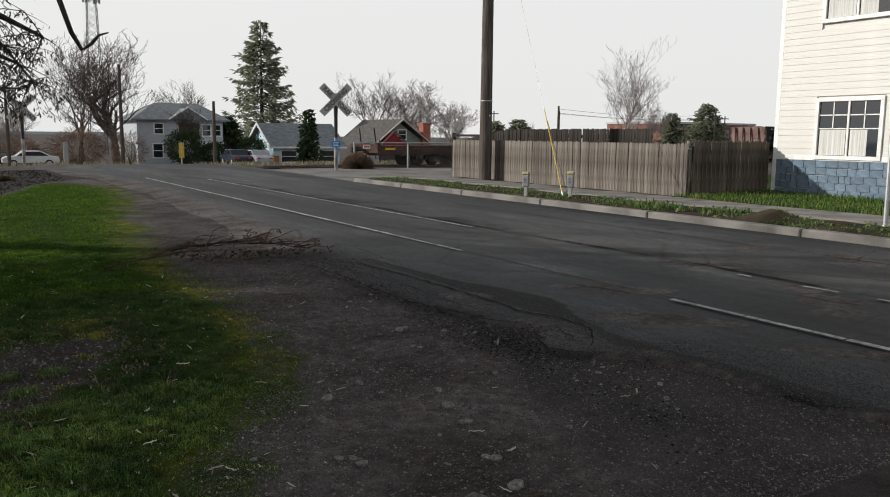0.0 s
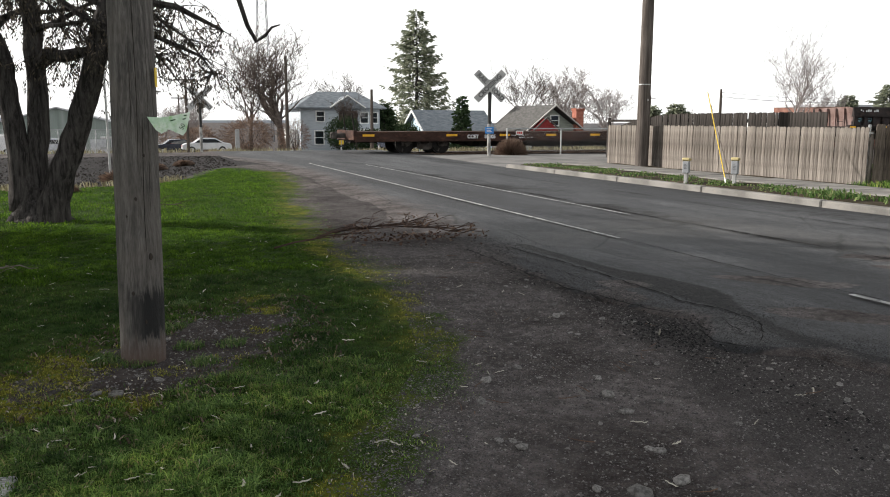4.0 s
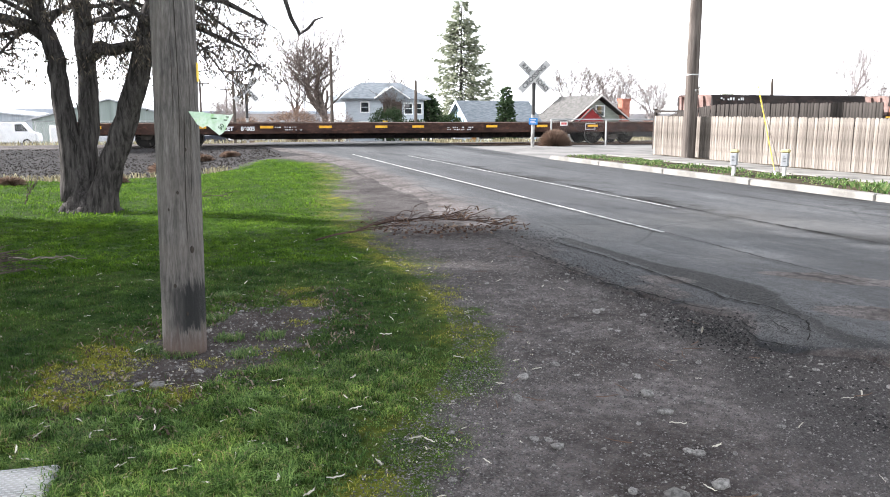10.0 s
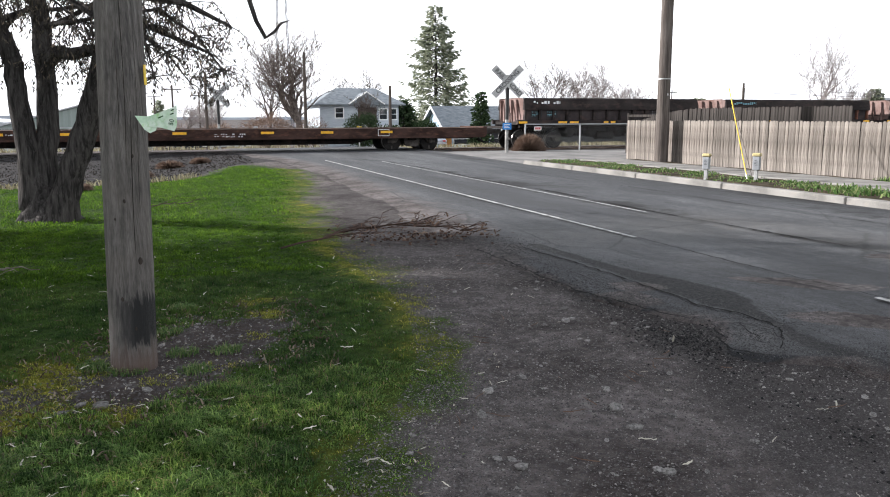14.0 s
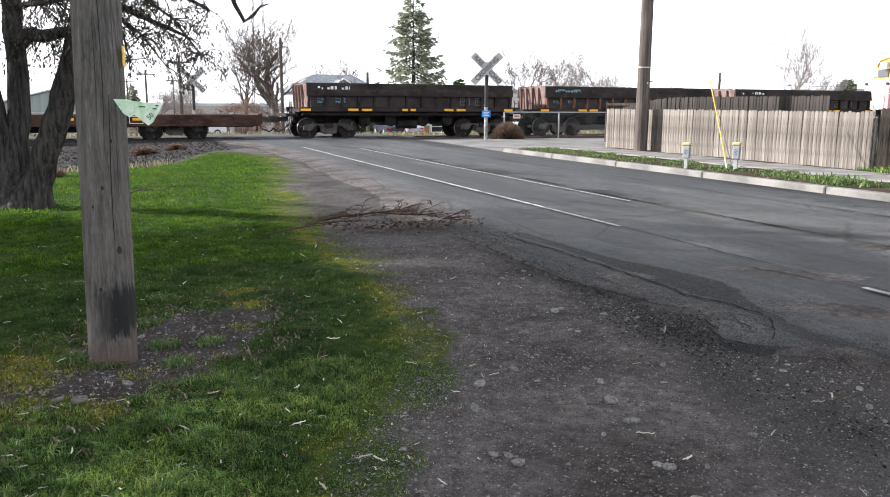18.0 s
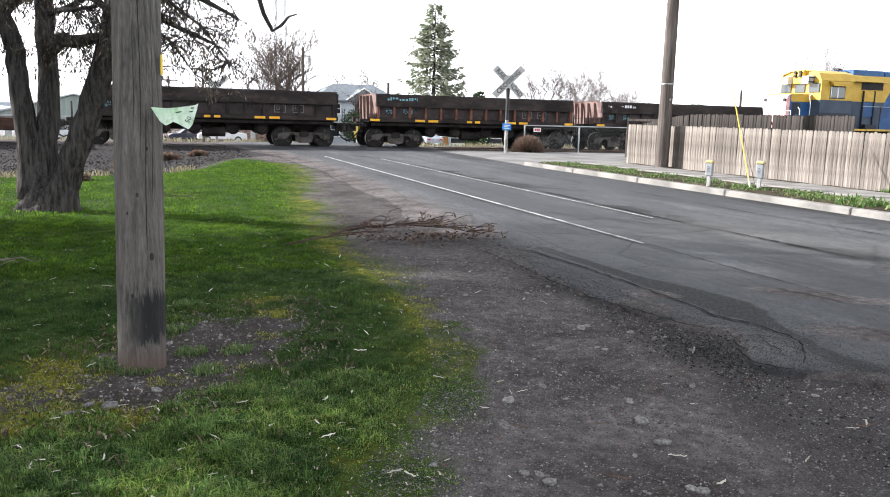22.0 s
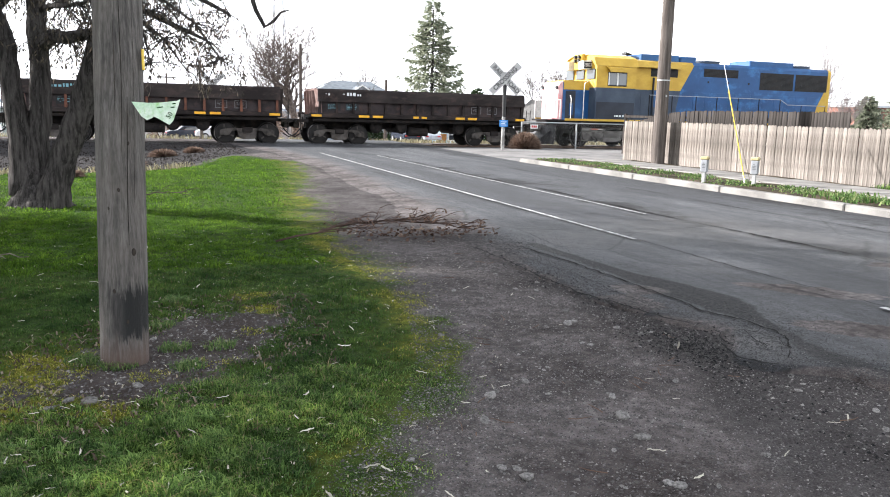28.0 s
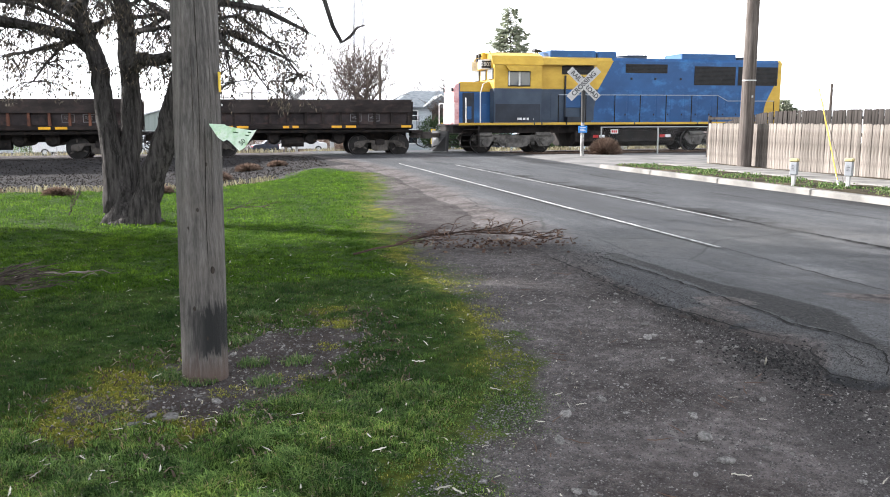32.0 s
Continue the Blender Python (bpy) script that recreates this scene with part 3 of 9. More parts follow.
crack([(4.15, 6.6), (4.3, 6.1), (4.28, 5.5), (4.4, 5.1)], 0.004, 9)
# dark strips painted along the asphalt lip as its shadow
crack([(3.36, 8.0), (3.38, 7.1), (3.36, 6.5), (3.37, 5.78), (3.49, 5.34), (3.56, 4.96), (3.66, 4.74)], 0.016, 12)
crack([(3.68, 4.58), (3.58, 4.4), (3.44, 4.2), (3.4, 4.06), (3.46, 3.92), (3.6, 3.86)], 0.014, 13)
seam("road_seam", 9.1, 3.0, 21.0, 0.02, "thin dark crack along the asphalt lane", 8)


def kerb_and_pavement():
    kerb = tagged(empty("kerb"), "pale concrete street kerb with joints", "kerb", kind="structure")
    y = 22.2
    first = None
    while y > -30:
        if first is None:
            bm = B()
            box(bm, 10.62, 10.82, -3.0, 0.0, -0.12, 0.118, 0.02)
            first = part("kerb_stone", bm, concrete, kerb)
            first.matrix_basis = pose(0, y, 0)
        else:
            share(first, pose(0, y, random.uniform(-0.006, 0.006)))
        y -= 3.02
    pav = tagged(empty("pavement"), "pale concrete pavement slabs beside the fence", "pavement", kind="structure")
    first, y = None, 22.0
    while y > -30:
        if first is None:
            bm = B()
            box(bm, 12.45, 13.75, -1.5, 0.0, -0.1, 0.13, 0.01)
            first = part("slab", bm, concrete, pav)
            first.matrix_basis = pose(0, y, 0)
        else:
            share(first, pose(random.uniform(-0.01, 0.01), y, random.uniform(-0.006, 0.006)))
        y -= 1.512
    bm = B()
    vs = [bm.verts.new(p) for p in ((10.7, 22.15, 0.012), (14.5, 22.1, 0.05), (19.5, 24.0, 0.05), (19.8, 30.0, 0.02), (15.0, 31.3, 0.015), (11.1, 31.2, 0.012), (11.0, 27.2, 0.012))]
    bm.faces.new(vs)
    r = bmesh.ops.extrude_face_region(bm, geom=bm.faces[:])
    bmesh.ops.translate(bm, verts=[g for g in r["geom"] if isinstance(g, bmesh.types.BMVert)], vec=(0, 0, -0.2))
    bmesh.ops.recalc_face_normals(bm, faces=bm.faces[:])
    tagged(part("driveway", bm, surface("pale_gravel", (0.13, 0.126, 0.122), (0.21, 0.203, 0.195), 0.8, 60, 0.9, 0, 0.3, 0.006, (1, 1, 1), (0.22, 0.2, 0.19), 0.6)), "pale concrete drive beside the railway", "driveway", kind="structure")


kerb_and_pavement()


# planting strip and verge soil between kerb, pavement and fence
def verge(name, x0, x1, y0, y1, z, label):
    yy, xx = np.arange(y0, y1, 0.15), np.linspace(x0, x1, 9)
    g_x, g_y = np.meshgrid(xx, yy)
    zz = z + 0.02 * lump(g_x, g_y, 0.5) + 0.17 * np.exp(-(((g_x - 11.4) / 0.3) ** 2 + ((g_y - 8.15) / 0.4) ** 2))
    zz[:, 0] -= 0.06
    zz[:, -1] -= 0.06
    c = np.stack([g_x, g_y, zz], -1).reshape(-1, 3)
    ii = np.arange(g_x.size).reshape(g_x.shape)
    f = np.stack([ii[:-1, :-1], ii[:-1, 1:], ii[1:, 1:], ii[1:, :-1]], -1).reshape(-1, 4)
    me = mesh_of(name, c, f, surface(name + "_soil", (0.03, 0.026, 0.018), (0.075, 0.06, 0.042), 1.5, 50, 0.95, 0, 0.6, 0.02), True)
    return tagged(new(name, me), label, "verge", kind="structure")


verge("verge_strip", 10.8, 12.47, -8, 22.0, 0.12, "weedy soil strip between kerb and pavement")
verge("verge_lawn", 13.73, 17.4, -8, 12.6, 0.12, "green grass strip before the white house")
verge("verge_foot", 13.73, 14.3, 12.6, 22.1, 0.11, "bare soil at the foot of the fence")


def blades(name, px, py, pz, h, wid, lean, mat, label, cat, seed=1):
    """Grass or weeds as single bent blades."""
    rng = np.random.default_rng(seed)
    k = len(px)
    a = rng.uniform(0, 2 * np.pi, k)
    hh, ww = h * rng.uniform(0.5, 1.3, k), wid * rng.uniform(0.7, 1.3, k)
    dx, dy = np.cos(a), np.sin(a)
    ln = lean * rng.uniform(0.1, 1.2, k) * hh
    root = np.stack([px, py, pz - 0.005], -1)
    side = np.stack([-dy * ww / 2, dx * ww / 2, 0 * ww], -1)
    mid = root + np.stack([dx * ln * 0.35, dy * ln * 0.35, hh * 0.6], -1)
    tip = root + np.stack([dx * ln, dy * ln, hh * (1 - 0.25 * lean)], -1)
    c = np.stack([root - side, root + side, mid + side * 0.7, mid - side * 0.7, tip], 1).reshape(-1, 3)
    o = np.arange(k)[:, None] * 5
    f = np.concatenate([o + [[0, 1, 2]], o + [[0, 2, 3]], o + [[3, 2, 4]]], 0)
    return tagged(new(name, mesh_of(name, c, f, mat, False)), label, cat, kind="stuff")


def leaf_material(name, stops, rough=0.6, trans=0.3, scale=0.0):
    m, n, l, bs = material(name, rough)
    g = n.new("ShaderNodeNewGeometry")
    col = ramp_of(n, l, g.outputs["Random Per Island"], stops)
    if scale:
        v = coords(n, l)
        big = ramp_of(n, l, noise_of(n, l, v, scale, 3), [(0.36, (0.68, 0.74, 0.74)), (0.64, (1.28, 1.2, 0.98))])
        col = mix_of(n, l, 1.0, col, big, "MULTIPLY")
        col = mix_of(n, l, 1.0, col, ramp_of(n, l, noise_of(n, l, v, scale * 4.5, 4, 0.6), [(0.36, (0.55, 0.62, 0.62)), (0.64, (1.25, 1.2, 1.08))]), "MULTIPLY")
    l.new(col, bs.inputs["Base Color"])
    tr = n.new("ShaderNodeBsdfTranslucent")
    l.new(col, tr.inputs[0])
    ms = n.new("ShaderNodeMixShader")
    ms.inputs[0].default_value = trans
    l.new(bs.outputs[0], ms.inputs[1])
    l.new(tr.outputs[0], ms.inputs[2])
    l.new(ms.outputs[0], n["Material Output"].inputs[0])
    bs.inputs["Specular IOR Level"].default_value = 0.04
    return m


grass_leaf = leaf_material("grass_leaf", [(0.0, (0.024, 0.046, 0.018)), (0.35, (0.062, 0.118, 0.036)), (0.75, (0.175, 0.29, 0.08)), (0.91, (0.265, 0.36, 0.115)), (0.95, (0.22, 0.18, 0.11)), (1.0, (0.35, 0.285, 0.21))], 0.55, 0.5, 2.2)
# even blades, darker and bluer: tree shade mixed into the lawn round the pole
calm_shade_grass_leaf = leaf_material("calm_shade_grass_leaf", [(0.0, (0.03, 0.055, 0.02)), (0.5, (0.06, 0.116, 0.031)), (0.94, (0.1, 0.17, 0.046)), (0.97, (0.17, 0.14, 0.08)), (1.0, (0.26, 0.21, 0.14))], 0.55, 0.5, 1.3)
# yellower blades: sunlight mixed into the green of the lawn beyond the pole
sun_tinted_grass_leaf = leaf_material("sun_tinted_grass_leaf", [(0.0, (0.026, 0.055, 0.009)), (0.5, (0.064, 0.134, 0.016)), (1.0, (0.118, 0.2, 0.024))], 0.55, 0.5, 1.1)
weed_leaf = leaf_material("weed_leaf", [(0.0, (0.05, 0.1, 0.03)), (0.6, (0.1, 0.16, 0.05)), (1.0, (0.2, 0.22, 0.1))], 0.6, 0.3)
dry_leaf = leaf_material("dry_leaf", [(0.0, (0.13, 0.115, 0.07)), (0.6, (0.25, 0.22, 0.14)), (1.0, (0.36, 0.34, 0.22))], 0.8, 0.25)


def lawn_blades(name, k, x0, x1, y0, y1, h, w, label, seed, leaf=None):
    rng = np.random.default_rng(seed)
    px, py = rng.uniform(x0, x1, k), rng.uniform(y0, y1, k)
    keep = rng.uniform(0.05, 1.0, k) < grass_cover(px, py) ** 1.5 * (1 - 0.95 * moss_field(px, py))
    px, py = px[keep], py[keep]
    hh = h * (0.8 + 0.35 * lump(px, py, 0.5, 3.0) + 0.55 * lump(px, py, 0.13, 1.0) + 0.5 * lump(px, py, 0.045, 2.0)) * (0.6 + 0.4 * grass_cover(px, py))
    hh = hh * np.clip((lawn_edge(py) - px) / 0.6, 0.4, 1.0)
    blades(name, px, py, ground_z(px, py), np.clip(hh, 0.01, 0.2), w, 1.15, leaf or grass_leaf, label, "grass", seed)


lawn_blades("grass", 250000, -1.5, 1.9, 2.0, 4.6, 0.046, 0.0042, "short green lawn grass in shade", 3)
lawn_blades("grass", 210000, -2.7, 2.6, 4.6, 7.6, 0.034, 0.0046, "short green lawn grass round the pole", 6, calm_shade_grass_leaf)
lawn_blades("grass", 210000, -4.4, 2.7, 7.6, 12.0, 0.034, 0.007, "short green lawn grass between pole and tree", 4, sun_tinted_grass_leaf)
lawn_blades("grass", 300000, -9.0, 4.3, 12.0, 27.0, 0.045, 0.01, "sunlit green lawn grass behind the tree", 5, sun_tinted_grass_leaf)
# lusher tufts in the near lawn
rng = np.random.default_rng(10)
tx, ty, tr = rng.uniform(-1.2, 0.7, 80), 2.1 + 2.0 * rng.uniform(0, 1, 80) ** 1.4, rng.uniform(0.03, 0.09, 80)
pick = rng.integers(0, 80, 11000)
a, r = rng.uniform(0, 6.283, 11000), rng.uniform(0, 1, 11000) ** 0.5
cx, cy = tx[pick] + r * np.cos(a) * tr[pick], ty[pick] + r * np.sin(a) * tr[pick]
keep = (grass_cover(cx, cy) > 0.7) & (cx < lawn_edge(cy) - 0.25)
cx, cy, r = cx[keep], cy[keep], r[keep]
lush_leaf = leaf_material("lush_grass_leaf", [(0.0, (0.06, 0.11, 0.035)), (0.5, (0.15, 0.255, 0.07)), (1.0, (0.28, 0.39, 0.12))], 0.5, 0.5)
blades("grass_tuft", cx, cy, ground_z(cx, cy), 0.075 - 0.035 * r, 0.0048, 1.3, lush_leaf, "lush bright green grass tufts in the lawn", "grass", 9)
rng = np.random.default_rng(11)
k = 1500
a, r = rng.uniform(0, 6.283, k), rng.uniform(0, 1, k) ** 0.5
cl = rng.integers(0, 8, k)
cx = np.array([0.3, 0.22, 0.36, 0.34, -0.19, 0.0, 0.55, -0.42])[cl] + r * np.cos(a) * 0.1
cy = np.array([5.29, 5.84, 4.88, 6.5, 5.15, 5.0, 5.25, 3.84])[cl] + r * np.sin(a) * 0.09
blades("weed_tuft", cx, cy, ground_z(cx, cy), np.full(k, 0.055), 0.006, 1.2, weed_leaf, "green weed tufts on bare soil by the pole", "weed", 12)
k = 300000
cx, cy = rng.uniform(-1.3, 2.5, k), rng.uniform(2.2, 9.5, k)
keep = moss_field(cx, cy) > rng.uniform(0.2, 1.0, k)
cx, cy = cx[keep], cy[keep]
moss_leaf = leaf_material("moss_leaf", [(0.0, (0.06, 0.075, 0.01)), (0.45, (0.16, 0.19, 0.034)), (0.85, (0.32, 0.31, 0.055)), (1.0, (0.46, 0.38, 0.14))], 0.7, 0.4)
blades("moss", cx, cy, ground_z(cx, cy), 0.017 * (1 + 0.7 * lump(cx, cy, 0.05, 0.6)), 0.0048, 1.2, moss_leaf, "yellow-green moss at the rim of the lawn", "moss", 19)
k = 11000
cy = rng.uniform(2, 22, k)
cx = 11.62 + 0.75 * np.clip(rng.normal(0, 0.55, k), -1, 1)
keep = lump(cx, cy, 0.5, 1.2) + rng.uniform(-0.5, 0.7, k) > np.where((np.abs(cy - 8.15) < 0.55), 0.5, 0.25)
cx, cy = cx[keep], cy[keep]
blades("ground_cover", cx, cy, 0.12 + 0.17 * np.exp(-(((cx - 11.4) / 0.3) ** 2 + ((cy - 8.15) / 0.4) ** 2)), np.full(len(cx), 0.055) * (1 + 1.0 * (np.abs(cy - 10.4) < 1.3)), 0.032, 1.3, weed_leaf, "low green weeds between kerb and pavement", "weed", 13)
k = 16000
cx, cy = rng.uniform(13.8, 17.3, k), rng.uniform(2.0, 12.5, k)
blades("verge_grass", cx, cy, np.full(k, 0.11), np.full(k, 0.13), 0.016, 0.8, grass_leaf, "tall green grass before the white house", "grass", 14)
k = 6000
cx, cy = rng.uniform(-10, 2.2, k), rng.uniform(17.0, 22, k)
keep = (cy > lawn_back(cx) - 0.6) & (cy < lawn_back(cx) + 1.8) & (lump(cx, cy, 0.8, 0.3) > -0.1)
cx, cy = cx[keep], cy[keep]
blades("dry_grass", cx, cy, ground_z(cx, cy), np.full(len(cx), 0.2), 0.03, 1.0, dry_leaf, "dry tufts of grass along the railway bank", "dry grass", 15)
k = 9000
cx = np.concatenate([rng.uniform(11.5, 34, k // 2), rng.uniform(-30, 8, k // 2)])
cy = np.concatenate([rng.uniform(37.8, 44, k // 2), rng.uniform(38, 46, k // 2)])
keep = lump(cx, cy, 1.0, 0.7) > 0.0
cx, cy = cx[keep], cy[keep]
blades("dry_grass", cx, cy, ground_z(cx, cy), np.full(len(cx), 0.26), 0.035, 0.9, dry_leaf, "tall dry grass beyond the railway", "dry grass", 16)

# ---- stones, pods and litter on the ground ----
stone_mat = surface("pebble_stone", (0.11, 0.105, 0.1), (0.24, 0.23, 0.22), 3, 40, 0.85, 0, 0.3, 0.004, (1, 1, 1), None, 0.5, 0.35)


def stone_mesh(seed):
    rnd = random.Random(seed)
    bm = B()
    bmesh.ops.create_icosphere(bm, subdivisions=1, radius=1)
    for v in bm.verts:
        v.co *= rnd.uniform(0.78, 1.15)
        v.co.z *= 0.45
        v.co.y *= 0.75
    me = bpy.data.meshes.new("stone")
    bm.to_mesh(me)
    bm.free()
    me.materials.append(stone_mat)
    me.shade_smooth()
    return me


stones = [stone_mesh(s) for s in range(5)]
rnd = random.Random(5)
shown = [(1.79, 2.52, 0.06), (1.72, 2.47, 0.04), (2.01, 2.56, 0.05), (2.3, 3.55, 0.055), (1.56, 3.08, 0.045), (1.79, 3.98, 0.05), (1.84, 4.03, 0.03), (1.63, 3.68, 0.04), (2.11, 2.84, 0.035), (2.08, 2.87, 0.03), (1.65, 2.62, 0.03), (2.24, 3.3, 0.045), (2.06, 4.13, 0.035), (2.39, 3.79, 0.03), (1.5, 3.19, 0.03), (2.88, 5.15, 0.045), (2.95, 5.2, 0.035), (3.04, 5.48, 0.045), (3.16, 4.97, 0.035), (3.22, 4.76, 0.035), (3.3, 4.5, 0.03), (2.5, 3.37, 0.025), (-0.12, 4.45, 0.055), (-0.22, 4.5, 0.035), (-0.3, 4.4, 0.04), (0.1, 4.62, 0.035), (0.18, 5.55, 0.03), (0.42, 6.0, 0.03)]
for i in range(190):
    y = 2.1 + 5.5 * rnd.random() ** 1.5
    x = rnd.uniform(float(lawn_edge(y)) - 0.1, float(road_left(np.array(y))) + 0.1)
    shown.append((x, y, rnd.choice((0.006, 0.008, 0.01, 0.013, 0.018, 0.026))))
for i in range(210):
    x, y = rnd.uniform(-0.8, 1.1), rnd.uniform(4.1, 6.5)
    if float(bare_patch(np.array(x), np.array(y))) > 0.12:
        shown.append((x, y, rnd.choice((0.008, 0.01, 0.013, 0.018))))
for x, y, s in shown:
    o = new("pebble" if s < 0.03 else "stone", stones[rnd.randrange(5)])
    o.matrix_basis = pose(x, y, float(ground_z(np.array(x), np.array(y))) + s * 0.1, rnd.uniform(-15, 15), rnd.uniform(-15, 15), rnd.uniform(0, 360)) @ Matrix.Scale(s, 4)
    tagged(o, "rounded grey stone half sunk in gravel" if s >= 0.03 else "small grey pebble on dark gravel", "stone", "stones on the gravel")
rng = np.random.default_rng(21)
k = 90000
py = 1.9 + 7 * rng.uniform(0, 1, k) ** 1.7
px = rng.uniform(0, 1, k)
le, ri = lawn_edge(py) - 0.25, road_left(py) + 0.15
px = le + (ri - le) * px
bx, by = rng.uniform(-1.3, 1.3, 16000), rng.uniform(3.7, 6.6, 16000)
keep = bare_patch(bx, by) > rng.uniform(-0.15, 0.3, 16000)
px, py = np.concatenate([px, bx[keep]]), np.concatenate([py, by[keep]])
k = len(px)
s = rng.uniform(0.002, 0.006, k) * rng.choice([0.8, 1.0, 1.6], k) * np.where((px < 1.3) & (py > 3.9), 1.5, 1.0)
base = np.array([[1, 0, 0], [-0.6, 0.8, 0], [-0.5, -0.8, 0], [0.1, 0, 0.7]])
spin = rng.uniform(0, 6.283, k)
cs, sn = np.cos(spin), np.sin(spin)
bx = base[None, :, 0] * cs[:, None] - base[None, :, 1] * sn[:, None]
by = base[None, :, 0] * sn[:, None] + base[None, :, 1] * cs[:, None]
c = np.stack([px[:, None] + bx * s[:, None], py[:, None] + by * s[:, None], ground_z(px, py)[:, None] + (base[None, :, 2]) * s[:, None] + 0.0 * bx], -1).reshape(-1, 3)
o = np.arange(k)[:, None] * 4
f = np.concatenate([o + [[0, 1, 3]], o + [[1, 2, 3]], o + [[2, 0, 3]]], 0)
chip = leaf_material("gravel_chip", [(0.0, (0.05, 0.046, 0.046)), (0.5, (0.078, 0.072, 0.071)), (0.85, (0.13, 0.122, 0.12)), (1.0, (0.24, 0.23, 0.215))], 0.9, 0.0)
tagged(new("gravel", mesh_of("gravel", c, f, chip)), "fine dark gravel on the road shoulder", "gravel", kind="stuff")

k = 1900
py = np.where(rng.uniform(0, 1, k) < 0.5, rng.normal(4.35, 0.22, k), rng.uniform(2.3, 8.3, k))
px = np.interp(py, [2.3, 2.8, 3.4, 4.2, 5.1, 7.2, 8.6], [2.75, 2.9, 3.1, 3.2, 3.27, 3.42, 4.0]) + rng.normal(0.05, 0.14, k) + 0.3 * rng.uniform(0, 1, k) ** 3
s = rng.uniform(0.004, 0.014, k)
spin = rng.uniform(0, 6.283, k)
cs, sn = np.cos(spin), np.sin(spin)
bx = base[None, :, 0] * cs[:, None] - base[None, :, 1] * sn[:, None]
by = base[None, :, 0] * sn[:, None] + base[None, :, 1] * cs[:, None]
c = np.stack([px[:, None] + bx * s[:, None], py[:, None] + by * s[:, None], 0.004 + base[None, :, 2] * s[:, None] + 0.0 * bx], -1).reshape(-1, 3)
o = np.arange(k)[:, None] * 4
f = np.concatenate([o + [[0, 1, 3]], o + [[1, 2, 3]], o + [[2, 0, 3]]], 0)
crumb = leaf_material("asphalt_crumb", [(0.0, (0.01, 0.01, 0.011)), (0.7, (0.036, 0.035, 0.034)), (1.0, (0.1, 0.096, 0.092))], 0.85, 0.0)
tagged(new("asphalt_crumbs", mesh_of("asphalt_crumbs", c, f, crumb)), "dark crumbs broken from the asphalt edge", "rubble", kind="stuff")
k = 26000
py = 2.3 + 6.6 * rng.uniform(0, 1, k) ** 1.1
px = road_left(py) - 0.1 + np.abs(rng.normal(0, 0.42, k)) + 0.25 * rng.uniform(0, 1, k)
keep = px < 4.9
px, py = px[keep], py[keep]
k = len(px)
s = rng.uniform(0.0022, 0.0075, k)
spin = rng.uniform(0, 6.283, k)
cs, sn = np.cos(spin), np.sin(spin)
bx = base[None, :, 0] * cs[:, None] - base[None, :, 1] * sn[:, None]
by = base[None, :, 0] * sn[:, None] + base[None, :, 1] * cs[:, None]
top = 0.006 + 0.012 * lump(px, py, 2.2, 1.5) * np.clip((6 - px) / 2, 0, 1)
c = np.stack([px[:, None] + bx * s[:, None], py[:, None] + by * s[:, None], top[:, None] + base[None, :, 2] * s[:, None] + 0.0 * bx], -1).reshape(-1, 3)
o = np.arange(k)[:, None] * 4
f = np.concatenate([o + [[0, 1, 3]], o + [[1, 2, 3]], o + [[2, 0, 3]]], 0)
grit = leaf_material("road_grit", [(0.0, (0.042, 0.042, 0.043)), (0.6, (0.06, 0.059, 0.06)), (0.92, (0.095, 0.093, 0.09)), (1.0, (0.15, 0.146, 0.14))], 0.9, 0.0)
tagged(new("road_grit", mesh_of("road_grit", c, f, grit)), "loose grit on the crumbling asphalt margin", "gravel", kind="stuff")
k = 2600
cx, cy = rng.uniform(-1.6, 1.3, k), rng.uniform(3.6, 6.6, k)
keep = np.abs(bare_patch(cx, cy) + 0.05) < 0.35
cx, cy = cx[keep], cy[keep]
litter_leaf = leaf_material("dry_litter", [(0.0, (0.04, 0.03, 0.022)), (0.6, (0.1, 0.075, 0.055)), (1.0, (0.24, 0.2, 0.15))], 0.85, 0.1)
blades("leaf_litter", cx, cy, ground_z(cx, cy) + 0.012, np.full(len(cx), 0.03), 0.011, 2.4, litter_leaf, "brown dry litter round the bare patch", "leaf litter", 23)

k = 3400
cy = 2.2 + 9 * rng.uniform(0, 1, k) ** 1.3
cx = rng.uniform(-1.8 - 0.3 * cy, lawn_edge(cy) + 0.3)
keep = lump(cx, cy, 0.5, 4.2) + rng.uniform(-0.9, 0.9, k) > -0.1
cx, cy = cx[keep], cy[keep]
straw_leaf = leaf_material("straw_fleck", [(0.0, (0.1, 0.08, 0.055)), (0.5, (0.28, 0.255, 0.19)), (1.0, (0.48, 0.45, 0.37))], 0.85, 0.1)
blades("straw_litter", cx, cy, ground_z(cx, cy) + 0.02, np.full(len(cx), 0.013), 0.0075, 2.9, straw_leaf, "pale dry flecks strewn over the lawn", "leaf litter", 24)
k = 7000
py = 1.9 + 6.5 * rng.uniform(0, 1, k) ** 1.5
le, ri = lawn_edge(py) - 0.1, road_left(py) + 0.3
px = le + (ri - le) * rng.uniform(0, 1, k)
# most of them beside the lawn, where the gravel is coarse
heap = np.arange(k) > 2000
py = np.where(heap, 2.0 + 2.2 * rng.uniform(0, 1, k), py)
px = np.where(heap, lawn_edge(py) - 0.15 + np.abs(rng.normal(0, 0.42, k)), px)
s = np.where(heap, rng.uniform(0.003, 0.008, k), 0.004 + 0.013 * rng.uniform(0, 1, k) ** 2)
spin = rng.uniform(0, 6.283, k)
cs, sn = np.cos(spin), np.sin(spin)
bx = base[None, :, 0] * cs[:, None] - base[None, :, 1] * sn[:, None]
